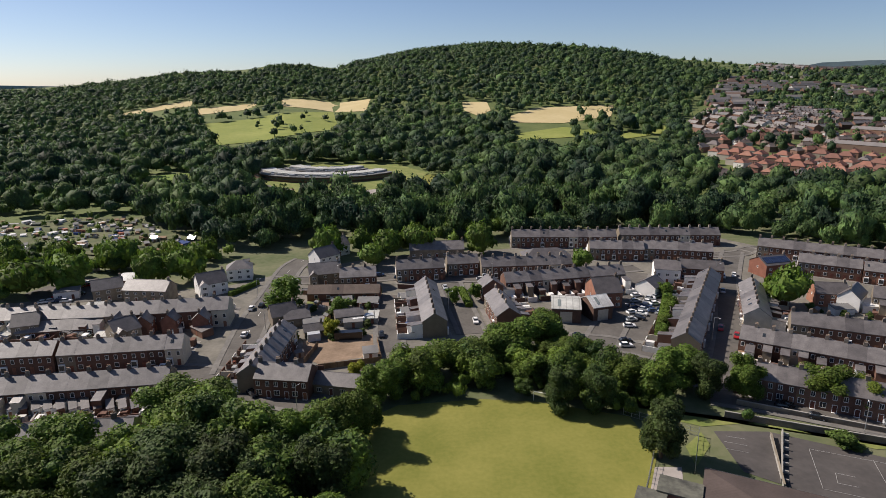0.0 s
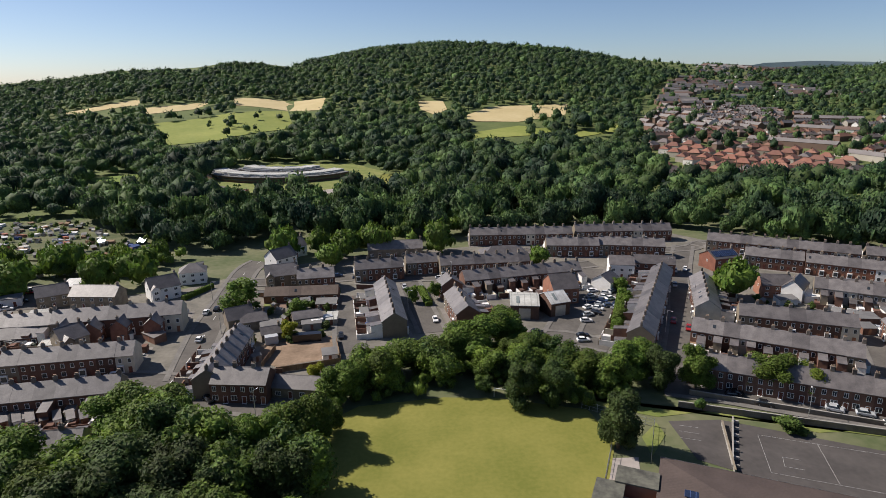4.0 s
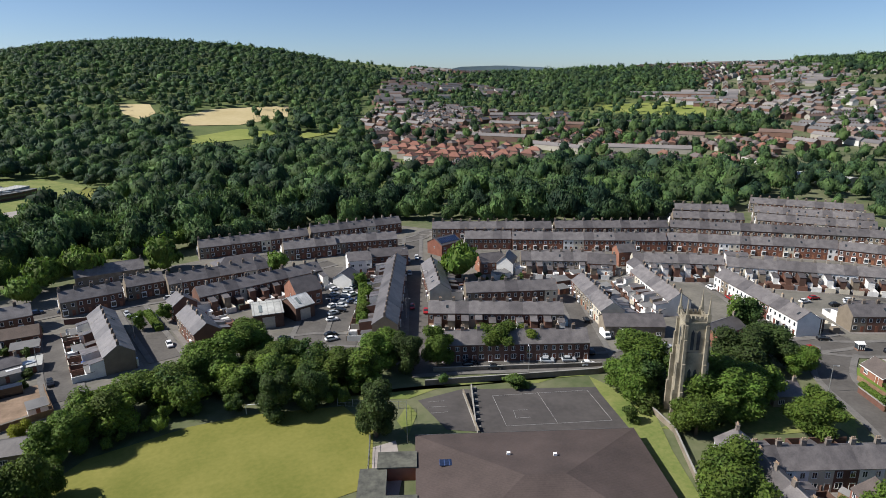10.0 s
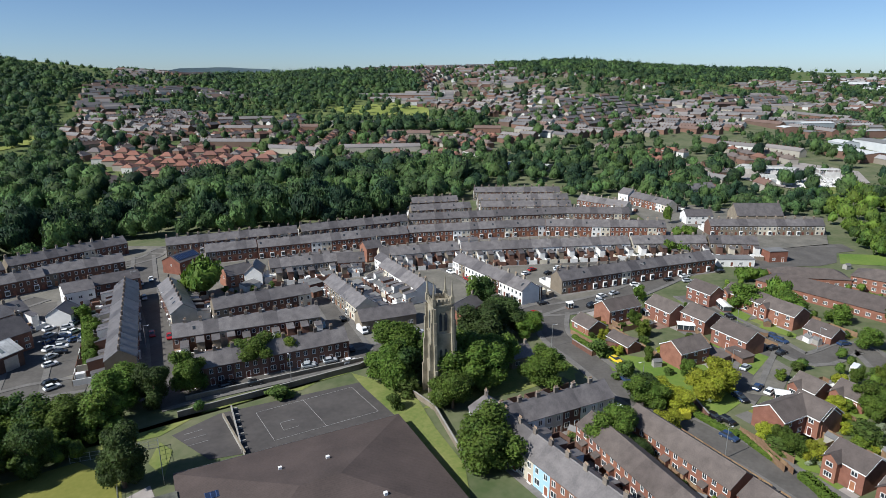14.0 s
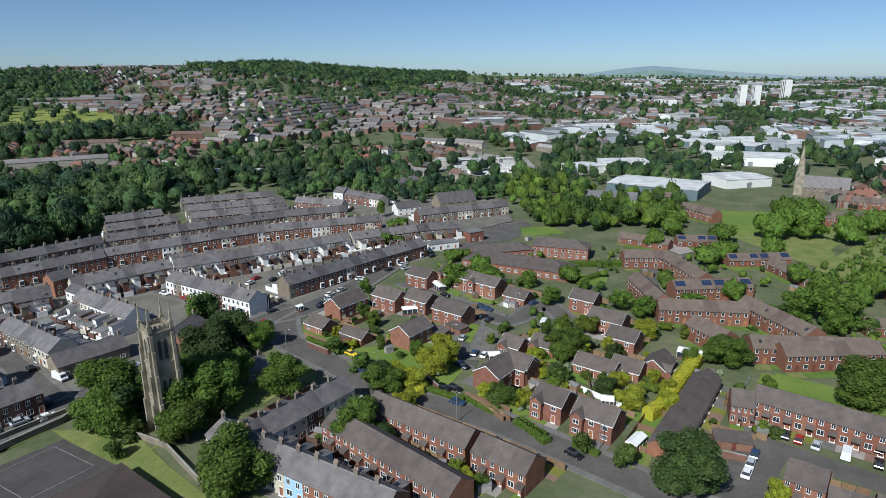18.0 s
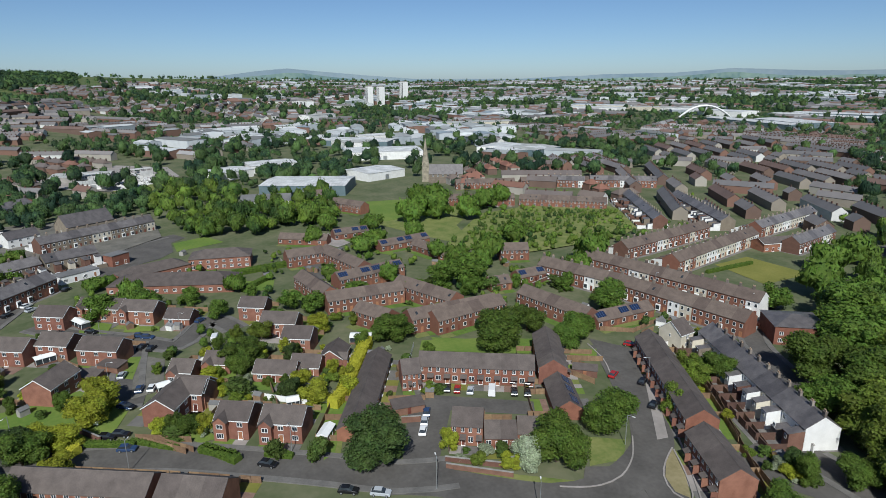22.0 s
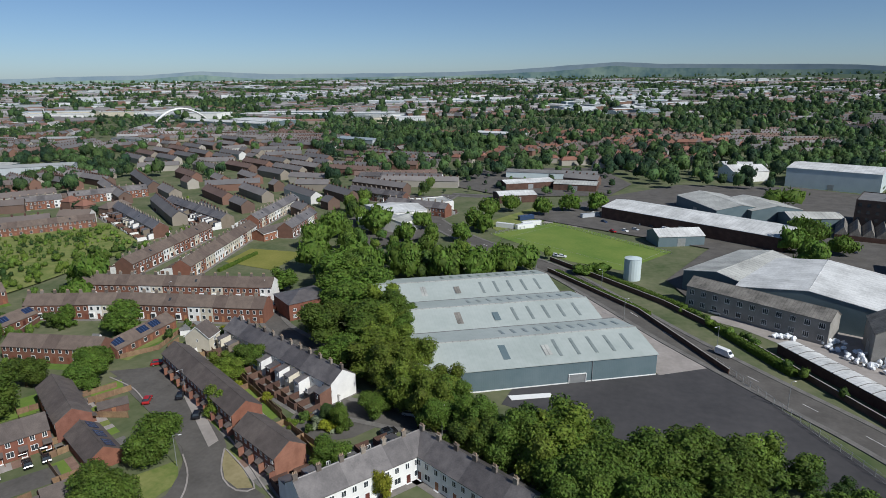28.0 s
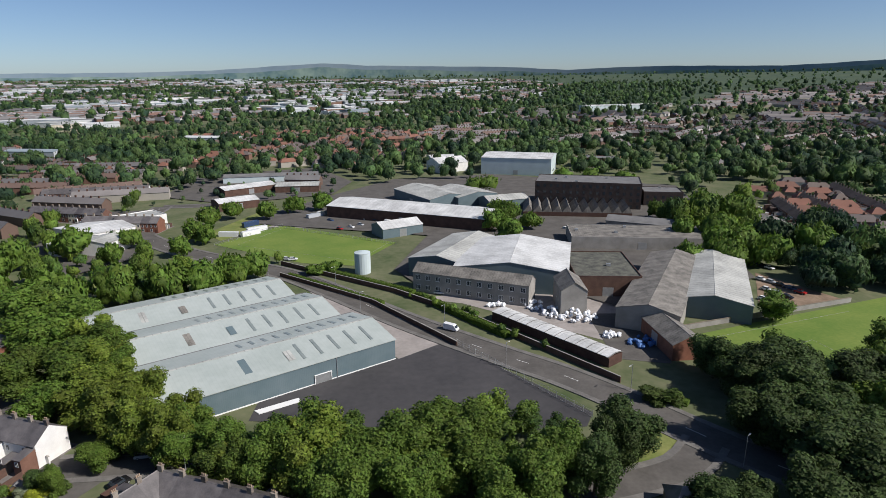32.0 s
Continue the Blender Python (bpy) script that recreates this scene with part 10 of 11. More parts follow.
yard([(70.1, -358.9), (58.2, -388.8), (-5.3, -352.8), (0.9, -312.5)], 'concrete')
van(49.9, -365.5, 142, 'white')
car(40.8, -359.4, 141, 'white')
car(32.4, -355.0, 141, 'silver')
van(24.2, -350.8, 140, 'white')
car(16.2, -345.3, 141, 'black')
van(8.7, -340.1, 140, 'white')
car(42.7, -349.3, 142, 'blue')
car(24.4, -336.5, 142, 'silver')
car(12.1, -325.6, 142, 'white')
tree(107.6, -339.4, 11.8, 6.5, 'broad')
tree(101.5, -360.3, 11.0, 6.1, 'broad')
tree(81.1, -356.4, 10.7, 6.0, 'broad')
tree(67.3, -373.2, 11.2, 6.2, 'broad')
tree(51.1, -379.2, 11.3, 6.2, 'broad')
tree(107.9, -310.1, 10.7, 6.0, 'broad')
tree(104.2, -282.3, 9.7, 5.5, 'broad')
tree(135.2, -298.9, 10.7, 6.0, 'broad')
tree(130.5, -271.1, 9.8, 5.5, 'broad')

# ---- landmarks ----
def church_tower(x, y, turn):
    """A tall tapering stone tower with buttresses, belfry lights, parapet and four pinnacles."""
    root = thing("church_tower", "tall soot-stained stone church tower with four pinnacles", "tower", pose(x, y, 0, 0, 0, turn) @ Matrix.Diagonal((0.9, 0.9, 1.0, 1)))
    b = bmesh.new()
    for z0, z1, r in ((0, 9, 3.1), (9, 17.5, 2.95), (17.5, 25.2, 2.8)):
        box(b, -r, r, -r, r, z0, z1)
    part("shaft", b, "sootstone", root)
    for i, z in enumerate((9.0, 17.5, 25.2)):
        r = 3.3 - 0.1 * i
        part("string_course", box(bmesh.new(), -r, r, -r, r, z - 0.15, z + 0.2), "sootstone", root)
    for sx in (-1, 1):
        for sy in (-1, 1):
            for along_x in (True, False):
                bt = bmesh.new()
                for z0, z1, out_ in ((0, 8, 1.5), (8, 15, 1.1), (15, 21, 0.75), (21, 24.6, 0.45)):
                    a, c = 2.3, 3.05
                    lo, hi = 2.6, 3.0 + out_
                    if along_x:
                        xs, ys = sorted((sx * lo, sx * hi)), sorted((sy * a, sy * c))
                    else:
                        xs, ys = sorted((sx * a, sx * c)), sorted((sy * lo, sy * hi))
                    box(bt, *xs, *ys, z0, z1)
                part("buttress", bt, "sootstone", root)
            p = bmesh.new()
            box(p, sx * 2.75 - 0.5, sx * 2.75 + 0.5, sy * 2.75 - 0.5, sy * 2.75 + 0.5, 25.4, 27.3)
            tube(p, sx * 2.75, sy * 2.75, 27.3, 31.6, 0.42, 0.05, 6)
            part("pinnacle", p, "sootstone", root)
    for k in range(4):
        pp = bmesh.new()
        for i in range(5):
            u = -2.2 + 1.1 * i
            box(pp, u - 0.35, u + 0.35, -2.85, -2.5, 25.41, 26.7)
        box(pp, -2.5, 2.5, -2.85, -2.5, 25.405, 26.1)
        ob = part("parapet", pp, "sootstone", root)
        ob.rotation_euler = (0, 0, k * math.pi / 2)
        for u in (-0.75, 0.75):
            for z0, z1 in ((18.3, 23.3), (10.2, 13.5)):
                w = bmesh.new()
                vs = [(u - 0.42, z0), (u + 0.42, z0), (u + 0.42, z1 - 0.7), (u, z1), (u - 0.42, z1 - 0.7)]
                r = -2.84 if z0 > 15 else -2.99
                front = [w.verts.new((p, r, q)) for p, q in vs]
                back = [w.verts.new((p, r + 0.3, q)) for p, q in vs]
                w.faces.new(front)
                for i in range(5):
                    w.faces.new((front[(i + 1) % 5], front[i], back[i], back[(i + 1) % 5]))
                wn = part("belfry_opening", w, "glass", root)
                wn.rotation_euler = (0, 0, k * math.pi / 2)
    return root


church_tower(116.5, 87.5, -33)


def spire_church(x, y, turn):
    root = thing("church", "gothic stone church with a slender spire", "church", pose(x, y, land(x, y), 0, 0, turn) @ Matrix.Diagonal((0.8, 0.8, 0.78, 1)))
    part("nave", prism(bmesh.new(), gable_pts(15, 9, 18), -16, 18), "stone", root)
    part("nave_roof", roof_bm(34.4, 15, 9, 18), "slate", root, loc=(1, 0, 0))
    part("aisle", box(bmesh.new(), -14, 14, -12, 12, 0, 5), "stone", root)
    part("tower", box(bmesh.new(), -23, -16, -3.5, 3.5, 0, 20), "sootstone", root)
    s = bmesh.new()
    tube(s, -19.5, 0, 20.01, 46, 3.6, 0.1, 8)
    part("spire", s, "sootstone", root)
    for i in range(6):
        window(root, -12 + 5 * i, -7.5, 6.0, 1.4, 2.4, 0)
    return root


spire_church(455, -188, 248)


def silo(x, y, r, h):
    root = thing("silo", "pale blue steel silo beside the factory", "silo", pose(x, y, 0))
    part("tank", tube(bmesh.new(), 0, 0, 0, h, r, r, 20), "blueclad", root)
    part("cap", tube(bmesh.new(), 0, 0, h + 0.002, h + 0.7, r + 0.08, 0.5, 20), "blueclad", root)


silo(18.0, -250.0, 3.4, 9.0)


def warehouse():
    """Three sheeted bays side by side behind one long wall, each stepped back a little at its end."""
    root = thing("warehouse", "large three-bay grey profiled metal warehouse", "warehouse", pose(3.5, -165.1, 0, 0, 0, math.degrees(math.atan2(0.539, 0.842))))
    # x runs along the street wall, -y away from it
    for k, (x0, x1) in enumerate(((0.0, 66.0), (4.0, 70.0), (8.0, 74.0))):
        yf, yr, yb = -26.8 * k, -26.8 * k - 13.6, -26.8 * (k + 1)
        eave, ridge = 6.2, 8.7
        slopes = []
        part("wall", prism(bmesh.new(), [(yb + 0.002, -1), (yf, -1), (yf, eave), (yr, ridge), (yb + 0.002, eave)][::-1], x0, x1), "clad", root)
        for a, b, za, zb in ((yf + 0.3, yr, eave - 0.05, ridge), (yr, yb, ridge, eave)):
            sl = bmesh.new()
            prism(sl, [(a, za + 0.02), (a, za + 0.2), (b, zb + 0.2), (b, zb + 0.02)], x0 - 0.3, x1)
            slopes.append(part("roof", sl, "metal", root))
        part("ridge_cap", box(bmesh.new(), x0 - 0.3, x1, yr - 0.35, yr + 0.35, ridge + 0.16, ridge + 0.26), "palemetal", root)
        for j in range(5):
            lt = part("rooflight", box(bmesh.new(), -0.45, 0.45, -3.9, 3.9, 0, 0.08), "rooflight", slopes[0])
            lt.location = (x0 + 6 + 5.2 * j, (yf + yr) / 2, (eave + ridge) / 2 + 0.21)
            lt.rotation_euler = (-math.atan2(ridge - eave, 13.6), 0, 0)
        for j in range(11):
            lt = part("rooflight", box(bmesh.new(), -0.45, 0.45, -2.4, 2.4, 0, 0.08), "rooflight", slopes[1])
            lt.location = (x0 + 3 + 3.6 * j, (yr + yb) / 2, (eave + ridge) / 2 + 0.21)
            lt.rotation_euler = (math.atan2(ridge - eave, 13.6), 0, 0)
        for j, (x, dy) in enumerate(((30, -5.0), (42, -9.0), (36, -20))):
            ps = part("patch_sheet", box(bmesh.new(), -1.0, 1.0, -2.4 - j, 2.4 + j, 0, 0.03), ("palemetal", "clad", "asbestos")[(j + k) % 3], slopes[0])
            ps.location = (x0 + x + 3 * k, (yf + yr) / 2 + (dy + 9) * 0.2, (eave + ridge) / 2 + 0.2)
            ps.rotation_euler = (-math.atan2(ridge - eave, 13.6), 0, 0)
    part("valley_gutter", box(bmesh.new(), 0, 66, -27.2, -26.4, 6.2, 6.45), "felt", root)
    part("valley_gutter", box(bmesh.new(), 4, 70, -54.0, -53.2, 6.2, 6.45), "felt", root)
    frame_ = bmesh.new()
    box(frame_, 20.72, 20.9, 0.002, 0.3, 0, 2.6)
    box(frame_, 25.6, 25.78, 0.002, 0.3, 0, 2.6)
    box(frame_, 20.72, 25.78, 0.002, 0.3, 2.602, 2.78)
    part("door_frame", frame_, "pvc", root)
    part("roller_door", box(bmesh.new(), 20.9, 25.6, 0.003, 0.08, 0, 2.6), "steel", root)
    part("downpipe", tube(bmesh.new(), 19.0, 0.12, 0, 6.0, 0.1, 0.1, 8), "steel", root)
    part("plinth", box(bmesh.new(), -0.05, 66, 0.002, 0.07, 0, 0.35), "paint", root)


warehouse()
flat_sheet("pavement", [(38.5, -138.5), (28.5, -144.0), (27.5, -142.3), (37.0, -136.8)], "paint", "white painted concrete ramp in the works yard", "ramp", z=0.25)


def school(x, y, turn, w, d):
    """A wide low school under a brown hipped roof with small vents."""
    root = thing("school", "low school under a broad brown hipped roof", "school", pose(x, y, 0, 0, 0, turn))
    part("wall", box(bmesh.new(), -w / 2, w / 2, -d / 2, d / 2, 0, 3.0), "orangebrick", root)
    bm = bmesh.new()
    o = 0.9
    lo = [bm.verts.new(v) for v in ((-w / 2 - o, -d / 2 - o, 2.95), (w / 2 + o, -d / 2 - o, 2.95), (w / 2 + o, d / 2 + o, 2.95), (-w / 2 - o, d / 2 + o, 2.95))]
    a, b = bm.verts.new((-w / 2 + d / 2, 0, 7.0)), bm.verts.new((w / 2 - d / 2, 0, 7.0))
    for f in ((lo[3], lo[2], lo[1], lo[0]), (lo[0], lo[1], b, a), (lo[2], lo[3], a, b), (lo[1], lo[2], b), (lo[3], lo[0], a)):
        bm.faces.new(f)
    top = part("roof", bm, "schooltile", root)
    part("fascia", box(bmesh.new(), -w / 2 - o, w / 2 + o, -d / 2 - o - 0.06, -d / 2 - o - 0.01, 2.75, 3.02), "felt", root)
    for i in range(7):
        u = -w / 2 + 14 + i * (w - 26) / 7
        for s in (-1, 1):
            if (i + s) % 3 != 1:
                continue
            v = s * (d * 0.2 + 1.2 * (i % 2))
            z = 7.0 - 4.05 * abs(v) / (d / 2 + o)
            part("roof_vent", box(bmesh.new(), u - 0.35, u + 0.35, v - 0.3, v + 0.3, z - 0.2, z + 0.55), "pvc", top)
    return root


# one corner by the tower at (97, 85), walls square to the playground
_school = school(66.0, 78.1, math.degrees(math.atan2(0.445, -0.895)), 48, 40)
for _x0, _x1, _y0, _y1, _h in ((24.9, 32.5, -14, -9, 3.1), (24.9, 32.5, 0, 13, 3.0), (31, 36, -9.002, -0.002, 2.7)):
    part("wing", box(bmesh.new(), _x0, _x1, _y0, _y1, 0, _h), "orangebrick", _school)
    part("wing_roof", box(bmesh.new(), _x0 - 0.3, _x1 + 0.3, _y0 - 0.25, _y1 + 0.25, _h + 0.004, _h + 0.3), "feltmoss", _school, "flat dark felt roof")
part("roof_glazing", prism(bmesh.new(), [(-3.2, 5.2), (2.4, 5.2), (2.4, 5.3), (-3.2, 5.3)], 9.5, 12.5), "rooflight", _school, "blue-grey glazed roof lantern")
part("solar_panel", prism(bmesh.new(), [(-9.5, 4.3), (-7.4, 4.3), (-7.4, 4.4), (-9.5, 4.4)], 17.5, 20.0), "solar", _school, "small blue solar panel")


def playground_wall(q0, q1):
    """A low wall between two play areas with short buttresses along it."""
    d = Vector(q1) - Vector(q0)
    n = d.length
    root = thing("play_wall", "low concrete play wall with short buttresses", "wall", pose((q0[0] + q1[0]) / 2, (q0[1] + q1[1]) / 2, 0.1, 0, 0, math.degrees(math.atan2(d.y, d.x))))
    part("wall", box(bmesh.new(), -n / 2, n / 2, -0.15, 0.15, 0, 1.1), "concrete", root)
    for i in range(7):
        x = -n / 2 + 1 + (n - 2) * i / 6
        part("buttress", box(bmesh.new(), x - 0.18, x + 0.18, 0.152, 1.3, 0, 0.7), "concrete", root)


playground_wall((78.2, 124.6), (68.2, 106.3))


def goal(q0, q1):
    d = Vector(q1) - Vector(q0)
    m = pose((q0[0] + q1[0]) / 2, (q0[1] + q1[1]) / 2, 0.03, 0, 0, math.degrees(math.atan2(d.y, d.x)))
    root = thing("goal", "white metal football goal", "goal", m)
    w = d.length
    for s in (-1, 1):
        part("post", tube(bmesh.new(), s * w / 2, 0, 0, 2.4, 0.08, 0.08, 8), "paint", root)
    part("crossbar", box(bmesh.new(), -w / 2, w / 2, -0.08, 0.08, 2.4, 2.56), "paint", root)


goal((22.9, 141.1), (29.2, 138.7))


MOOR_AT = [-90, -40, -35, -28, 28, 31, 34, 38, 42, 46, 90, 93, 95.5, 98.5, 102.8, 106, 110, 119, 126.6, 132.5, 136.9, 143, 153, 158.5, 164, 171, 173.3, 177, 182.6, 189, 195, 200, 204, 212, 216, 219, 235, 270]
MOOR_UP = [-0.1, 0.0, 0.05, -0.2, 0.4, 0.95, 1.05, 0.9, 0.5, 0.0, 0.1, 0.4, 0.76, 1.02, 0.62, 0.36, 0.05, 0.02, 0.36, 0.46, 0.78, 0.52, 0.55, 0.6, 0.75, 1.2, 1.31, 1.12, 1.0, 0.92, 0.6, 0.8, 0.85, 0.74, 0.93, 1.08, 1.3, 0.2]


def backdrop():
    """The moors past the town: a far ridge and, before it, lower hills of fields, both blued by painted haze."""
    for name, r, drop, mt, label in (("backdrop", 4960, 0.0, "hazed_moor", "distant moorland ridge, blue-grey with painted haze"), ("backdrop", 4700, 0.42, "hazed_fields", "far green hills with hedged fields, haze in their colour")):
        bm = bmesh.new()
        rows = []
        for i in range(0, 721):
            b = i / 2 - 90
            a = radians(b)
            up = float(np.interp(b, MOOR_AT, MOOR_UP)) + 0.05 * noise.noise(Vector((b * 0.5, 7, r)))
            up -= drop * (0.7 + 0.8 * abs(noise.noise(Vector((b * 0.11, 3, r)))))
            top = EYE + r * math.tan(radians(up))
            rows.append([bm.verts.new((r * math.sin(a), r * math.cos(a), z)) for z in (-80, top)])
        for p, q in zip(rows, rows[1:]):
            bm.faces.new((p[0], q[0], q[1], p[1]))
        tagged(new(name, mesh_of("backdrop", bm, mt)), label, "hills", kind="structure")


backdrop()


far_town_meshes()
kerbside()
plant(FAR_TREES, "street_trees", "green broadleaf trees among streets and yards", "leaf_broad")


# ---- far landmarks ----
def tower_block(x, y, turn, w, d, h):
    root = thing("tower_block", "tall pale concrete block of flats far off", "flats", pose(x, y, land(x, y), 0, 0, turn))
    part("wall", box(bmesh.new(), -w / 2, w / 2, -d / 2, d / 2, 0, h), "white", root)
    part("roof", box(bmesh.new(), -w / 2 + 3, w / 2 - 3, -d / 2 + 2, d / 2 - 2, h + 0.01, h + 3), "concrete", root)
    for s in (-1, 1):
        for k in (-1, 0, 1):
            part("window_band", box(bmesh.new(), k * w / 3 - w * 0.05, k * w / 3 + w * 0.05, *sorted((s * d / 2, s * (d / 2 + 0.3))), 3, h - 2), "glass", root)


tower_block(1549, -463, 15, 14, 16, 46)
tower_block(1575, -440, 15, 14, 16, 46)
tower_block(1831, -621, 15, 22, 18, 50)
tower_block(1500, -260, 15, 60, 18, 15)


def arch_bridge(x, y, turn, span, rise):
    root = thing("arch_bridge", "white steel bowstring arch bridge far off", "bridge", pose(x, y, land(x, y), 0, 0, turn))
    for s in (-7, 7):
        bm = bmesh.new()
        rings = []
        for i in range(25):
            u = -1 + i / 12
            c = Vector((u * span / 2, s * (1 - 0.3 * (1 - u * u)), rise * (1 - u * u)))
            rings.append([bm.verts.new(c + Vector((0, 1.6 * math.cos(k * 1.57), 1.6 * math.sin(k * 1.57)))) for k in range(4)])
        for a, b in zip(rings, rings[1:]):
            for k in range(4):
                bm.faces.new((a[k], a[(k + 1) % 4], b[(k + 1) % 4], b[k]))
        part("arch", bm, "paint", root)
    part("deck", box(bmesh.new(), -span / 2, span / 2, -9, 9, 1, 2.4), "concrete", root)


arch_bridge(881, -885, 54, 92, 23)


def curved_school():
    """Two bent ranges under silver roofs with dark ribbon windows."""
    for r, a0, a1, w, h in ((62, 200, 330, 24, 4.6), (36, 205, 325, 20, 6.0)):
        cx, cy = -98, 545
        line = [Vector((cx + 0.92 * r * math.cos(radians(a)), cy + 0.75 * r * math.sin(radians(a)))) for a in range(a0, a1 + 1, 6)]
        root = thing("school_range", "curved modern school range with silver roof", "school", pose(0, 0, 0))
        for nm, o0, o1, z0, z1, mt in (("wall", -w / 2, w / 2, -2, h, "brickdark"), ("window_band", -w / 2 - 0.15, w / 2 + 0.15, h - 2.6, h - 1.2, "glass"), ("roof", -w / 2 - 0.6, w / 2 + 0.6, h + 0.01, h + 0.5, "felt"), ("roof_vault", -w / 4, w / 4, h + 0.51, h + 2.0, "palemetal")):
            ob = strip(nm, line, o0, o1, z0, z1, mt, "", "")
            del ob["kind"]
            ob.parent = root
        bm = bmesh.new()
        for i in range(2, len(line) - 2):
            for o in (-w * 0.36, w * 0.34):
                p = line[i] + Vector((-(line[i + 1] - line[i - 1]).y, (line[i + 1] - line[i - 1]).x)).normalized() * (o + rnd_plant.uniform(-1, 1))
                a, b, c = rnd_plant.uniform(0.8, 2.4), rnd_plant.uniform(0.6, 1.4), rnd_plant.uniform(0.6, 1.6)
                box(bm, p.x - a, p.x + a, p.y - b, p.y + b, land(p.x, p.y) + h + 0.5, land(p.x, p.y) + h + 0.5 + c)
        tagged(part("roof_plant", bm, "steel", root), kind="stuff")


rnd_plant = random.Random(31)
curved_school()
flat_sheet("pavement", [(-66, 452), (-40, 462), (-22, 440), (-44, 424)], "yardstone", "pale gravel play area beside the school", "yard")
flat_sheet("pavement", [(-150, 470), (-120, 446), (-112, 456), (-144, 486)], "asphalt", "school car park of grey asphalt", "yard")


def sawtooth(q0, q1, d, n):
    m, w = along(q0, q1)
    claim(m, w, d)
    root = thing("weaving_shed", "old brick weaving shed with a sawtooth roof", "building", m)
    part("wall", box(bmesh.new(), -w / 2, w / 2, -d / 2, d / 2, -1, 3), "brickdark", root)
    for i in range(n):
        a, b = -w / 2 + w * i / n, -w / 2 + w * (i + 1) / n
        bm = bmesh.new()
        vs = [bm.verts.new((x, y, z)) for y in (-d / 2, d / 2) for x, z in ((a, 3.01), (b - 0.01, 3.01), (a + (b - a) * 0.62, 7.2))]
        for f in ((0, 1, 2), (5, 4, 3), (0, 3, 4, 1), (1, 4, 5, 2), (2, 5, 3, 0)):
            bm.faces.new([vs[j] for j in f])
        part("sawtooth_roof", bm, "asbestos", root)


sawtooth((-135.5, -352), (-73.4, -364), 26, 11)


# ---- clutter ----
def shed_hut(x, y, turn, w=2.4, d=1.9, wall="wood", roof="felt"):
    root = thing("garden_shed", "small timber garden shed with felt roof", "shed", pose(x, y, 0.02, 0, 0, turn))
    part("wall", prism(bmesh.new(), gable_pts(d, 1.8, 2.4), -w / 2, w / 2), wall, root)
    part("roof", roof_bm(w, d, 1.8, 2.4, 0.12, 0.06, 0.1), roof, root)
    part("door", box(bmesh.new(), -0.4, 0.4, -d / 2 - 0.03, -d / 2 + 0.01, 0.05, 1.75), "wood", root)


def container(x, y, turn, colour, n=6.0):
    root = thing("container", f"{colour} steel storage container", "container", pose(x, y, 0.05, 0, 0, turn))
    part("body", box(bmesh.new(), -n / 2, n / 2, -1.2, 1.2, 0.1, 2.6), "car_" + colour, root)
    part("door", box(bmesh.new(), n / 2, n / 2 + 0.05, -1.15, 1.15, 0.15, 2.5), "steel", root)


rnd_clutter = random.Random(77)


def gardens(poly, n_shrubs, n_huts, n_trees):
    """Shrubs, small trees and sheds in the free ground of a block."""
    x0, x1 = min(p[0] for p in poly), max(p[0] for p in poly)
    y0, y1 = min(p[1] for p in poly), max(p[1] for p in poly)

    def spot(r):
        for _ in range(60):
            x, y = rnd_clutter.uniform(x0, x1), rnd_clutter.uniform(y0, y1)
            if inside(x, y, poly) and free(x, y, r):
                return round(x, 1), round(y, 1)
        return None

    for _ in range(n_shrubs):
        if p := spot(1.2):
            h = rnd_clutter.uniform(1.2, 3.2)
            tree(*p, round(h, 1), round(h * rnd_clutter.uniform(0.45, 0.8), 1), rnd_clutter.choice(("bush", "bush", "bush", "yellow", "light", "white")))
    for _ in range(n_trees):
        if p := spot(1.8):
            h = rnd_clutter.uniform(4, 7)
            tree(*p, round(h, 1), round(h * rnd_clutter.uniform(0.3, 0.42), 1), rnd_clutter.choice(("broad", "broad", "dark", "light", "yellow")))
    for _ in range(n_huts):
        if p := spot(1.8):
            shed_hut(*p, rnd_clutter.uniform(0, 180), rnd_clutter.uniform(1.8, 3.2), rnd_clutter.uniform(1.5, 2.2), rnd_clutter.choice(("wood", "wood", "white", "concrete")))


gardens([(181.7, 84.8), (244.5, 59.9), (220.1, 2.5), (166.6, 16.4), (150.8, 20.5), (165.5, 58.2)], 34, 6, 8)
gardens([(157.4, 21.6), (188.6, 1.2), (181.5, -6.3), (175.4, -40.1), (131.1, -20.3), (130.9, 6.9), (140.7, 13.2)], 44, 7, 9)
gardens([(252.6, 61.9), (311.6, 6.0), (261.2, -12.8), (229.4, -56.8), (193.5, -48.2), (184.1, -17.4), (203.7, 8.3)], 30, 5, 12)
gardens([(309.2, -30.4), (282.5, -113.8), (206.5, -107.4), (185.8, -62.2), (206.1, -40.5)], 26, 4, 12)
gardens([(118.2, 65.2), (137.3, 42.1), (112.1, 0.5), (99.0, 18.8)], 30, 10, 5)
gardens([(174.5, -41.0), (153.3, -61.8), (134.8, -54.0), (125.3, -38.4)], 10, 4, 2)
gardens([(154.8, -142.9), (134.3, -150.9), (78.2, -123.4), (75.5, -106.3), (107.1, -116.7)], 32, 12, 5)
gardens([(113.5, -47.6), (102.0, -65.5), (95.1, -60.9), (106.0, -44.1)], 12, 1, 1)
gardens([(230.8, -113.1), (223.7, -149.5), (163.9, -151.1), (141.5, -125.7), (173.6, -101.3)], 22, 3, 8)
gardens([(-54.8, 228.9), (-23.4, 228.9), (-19.2, 184.2), (-44.1, 179.7)], 18, 10, 4)
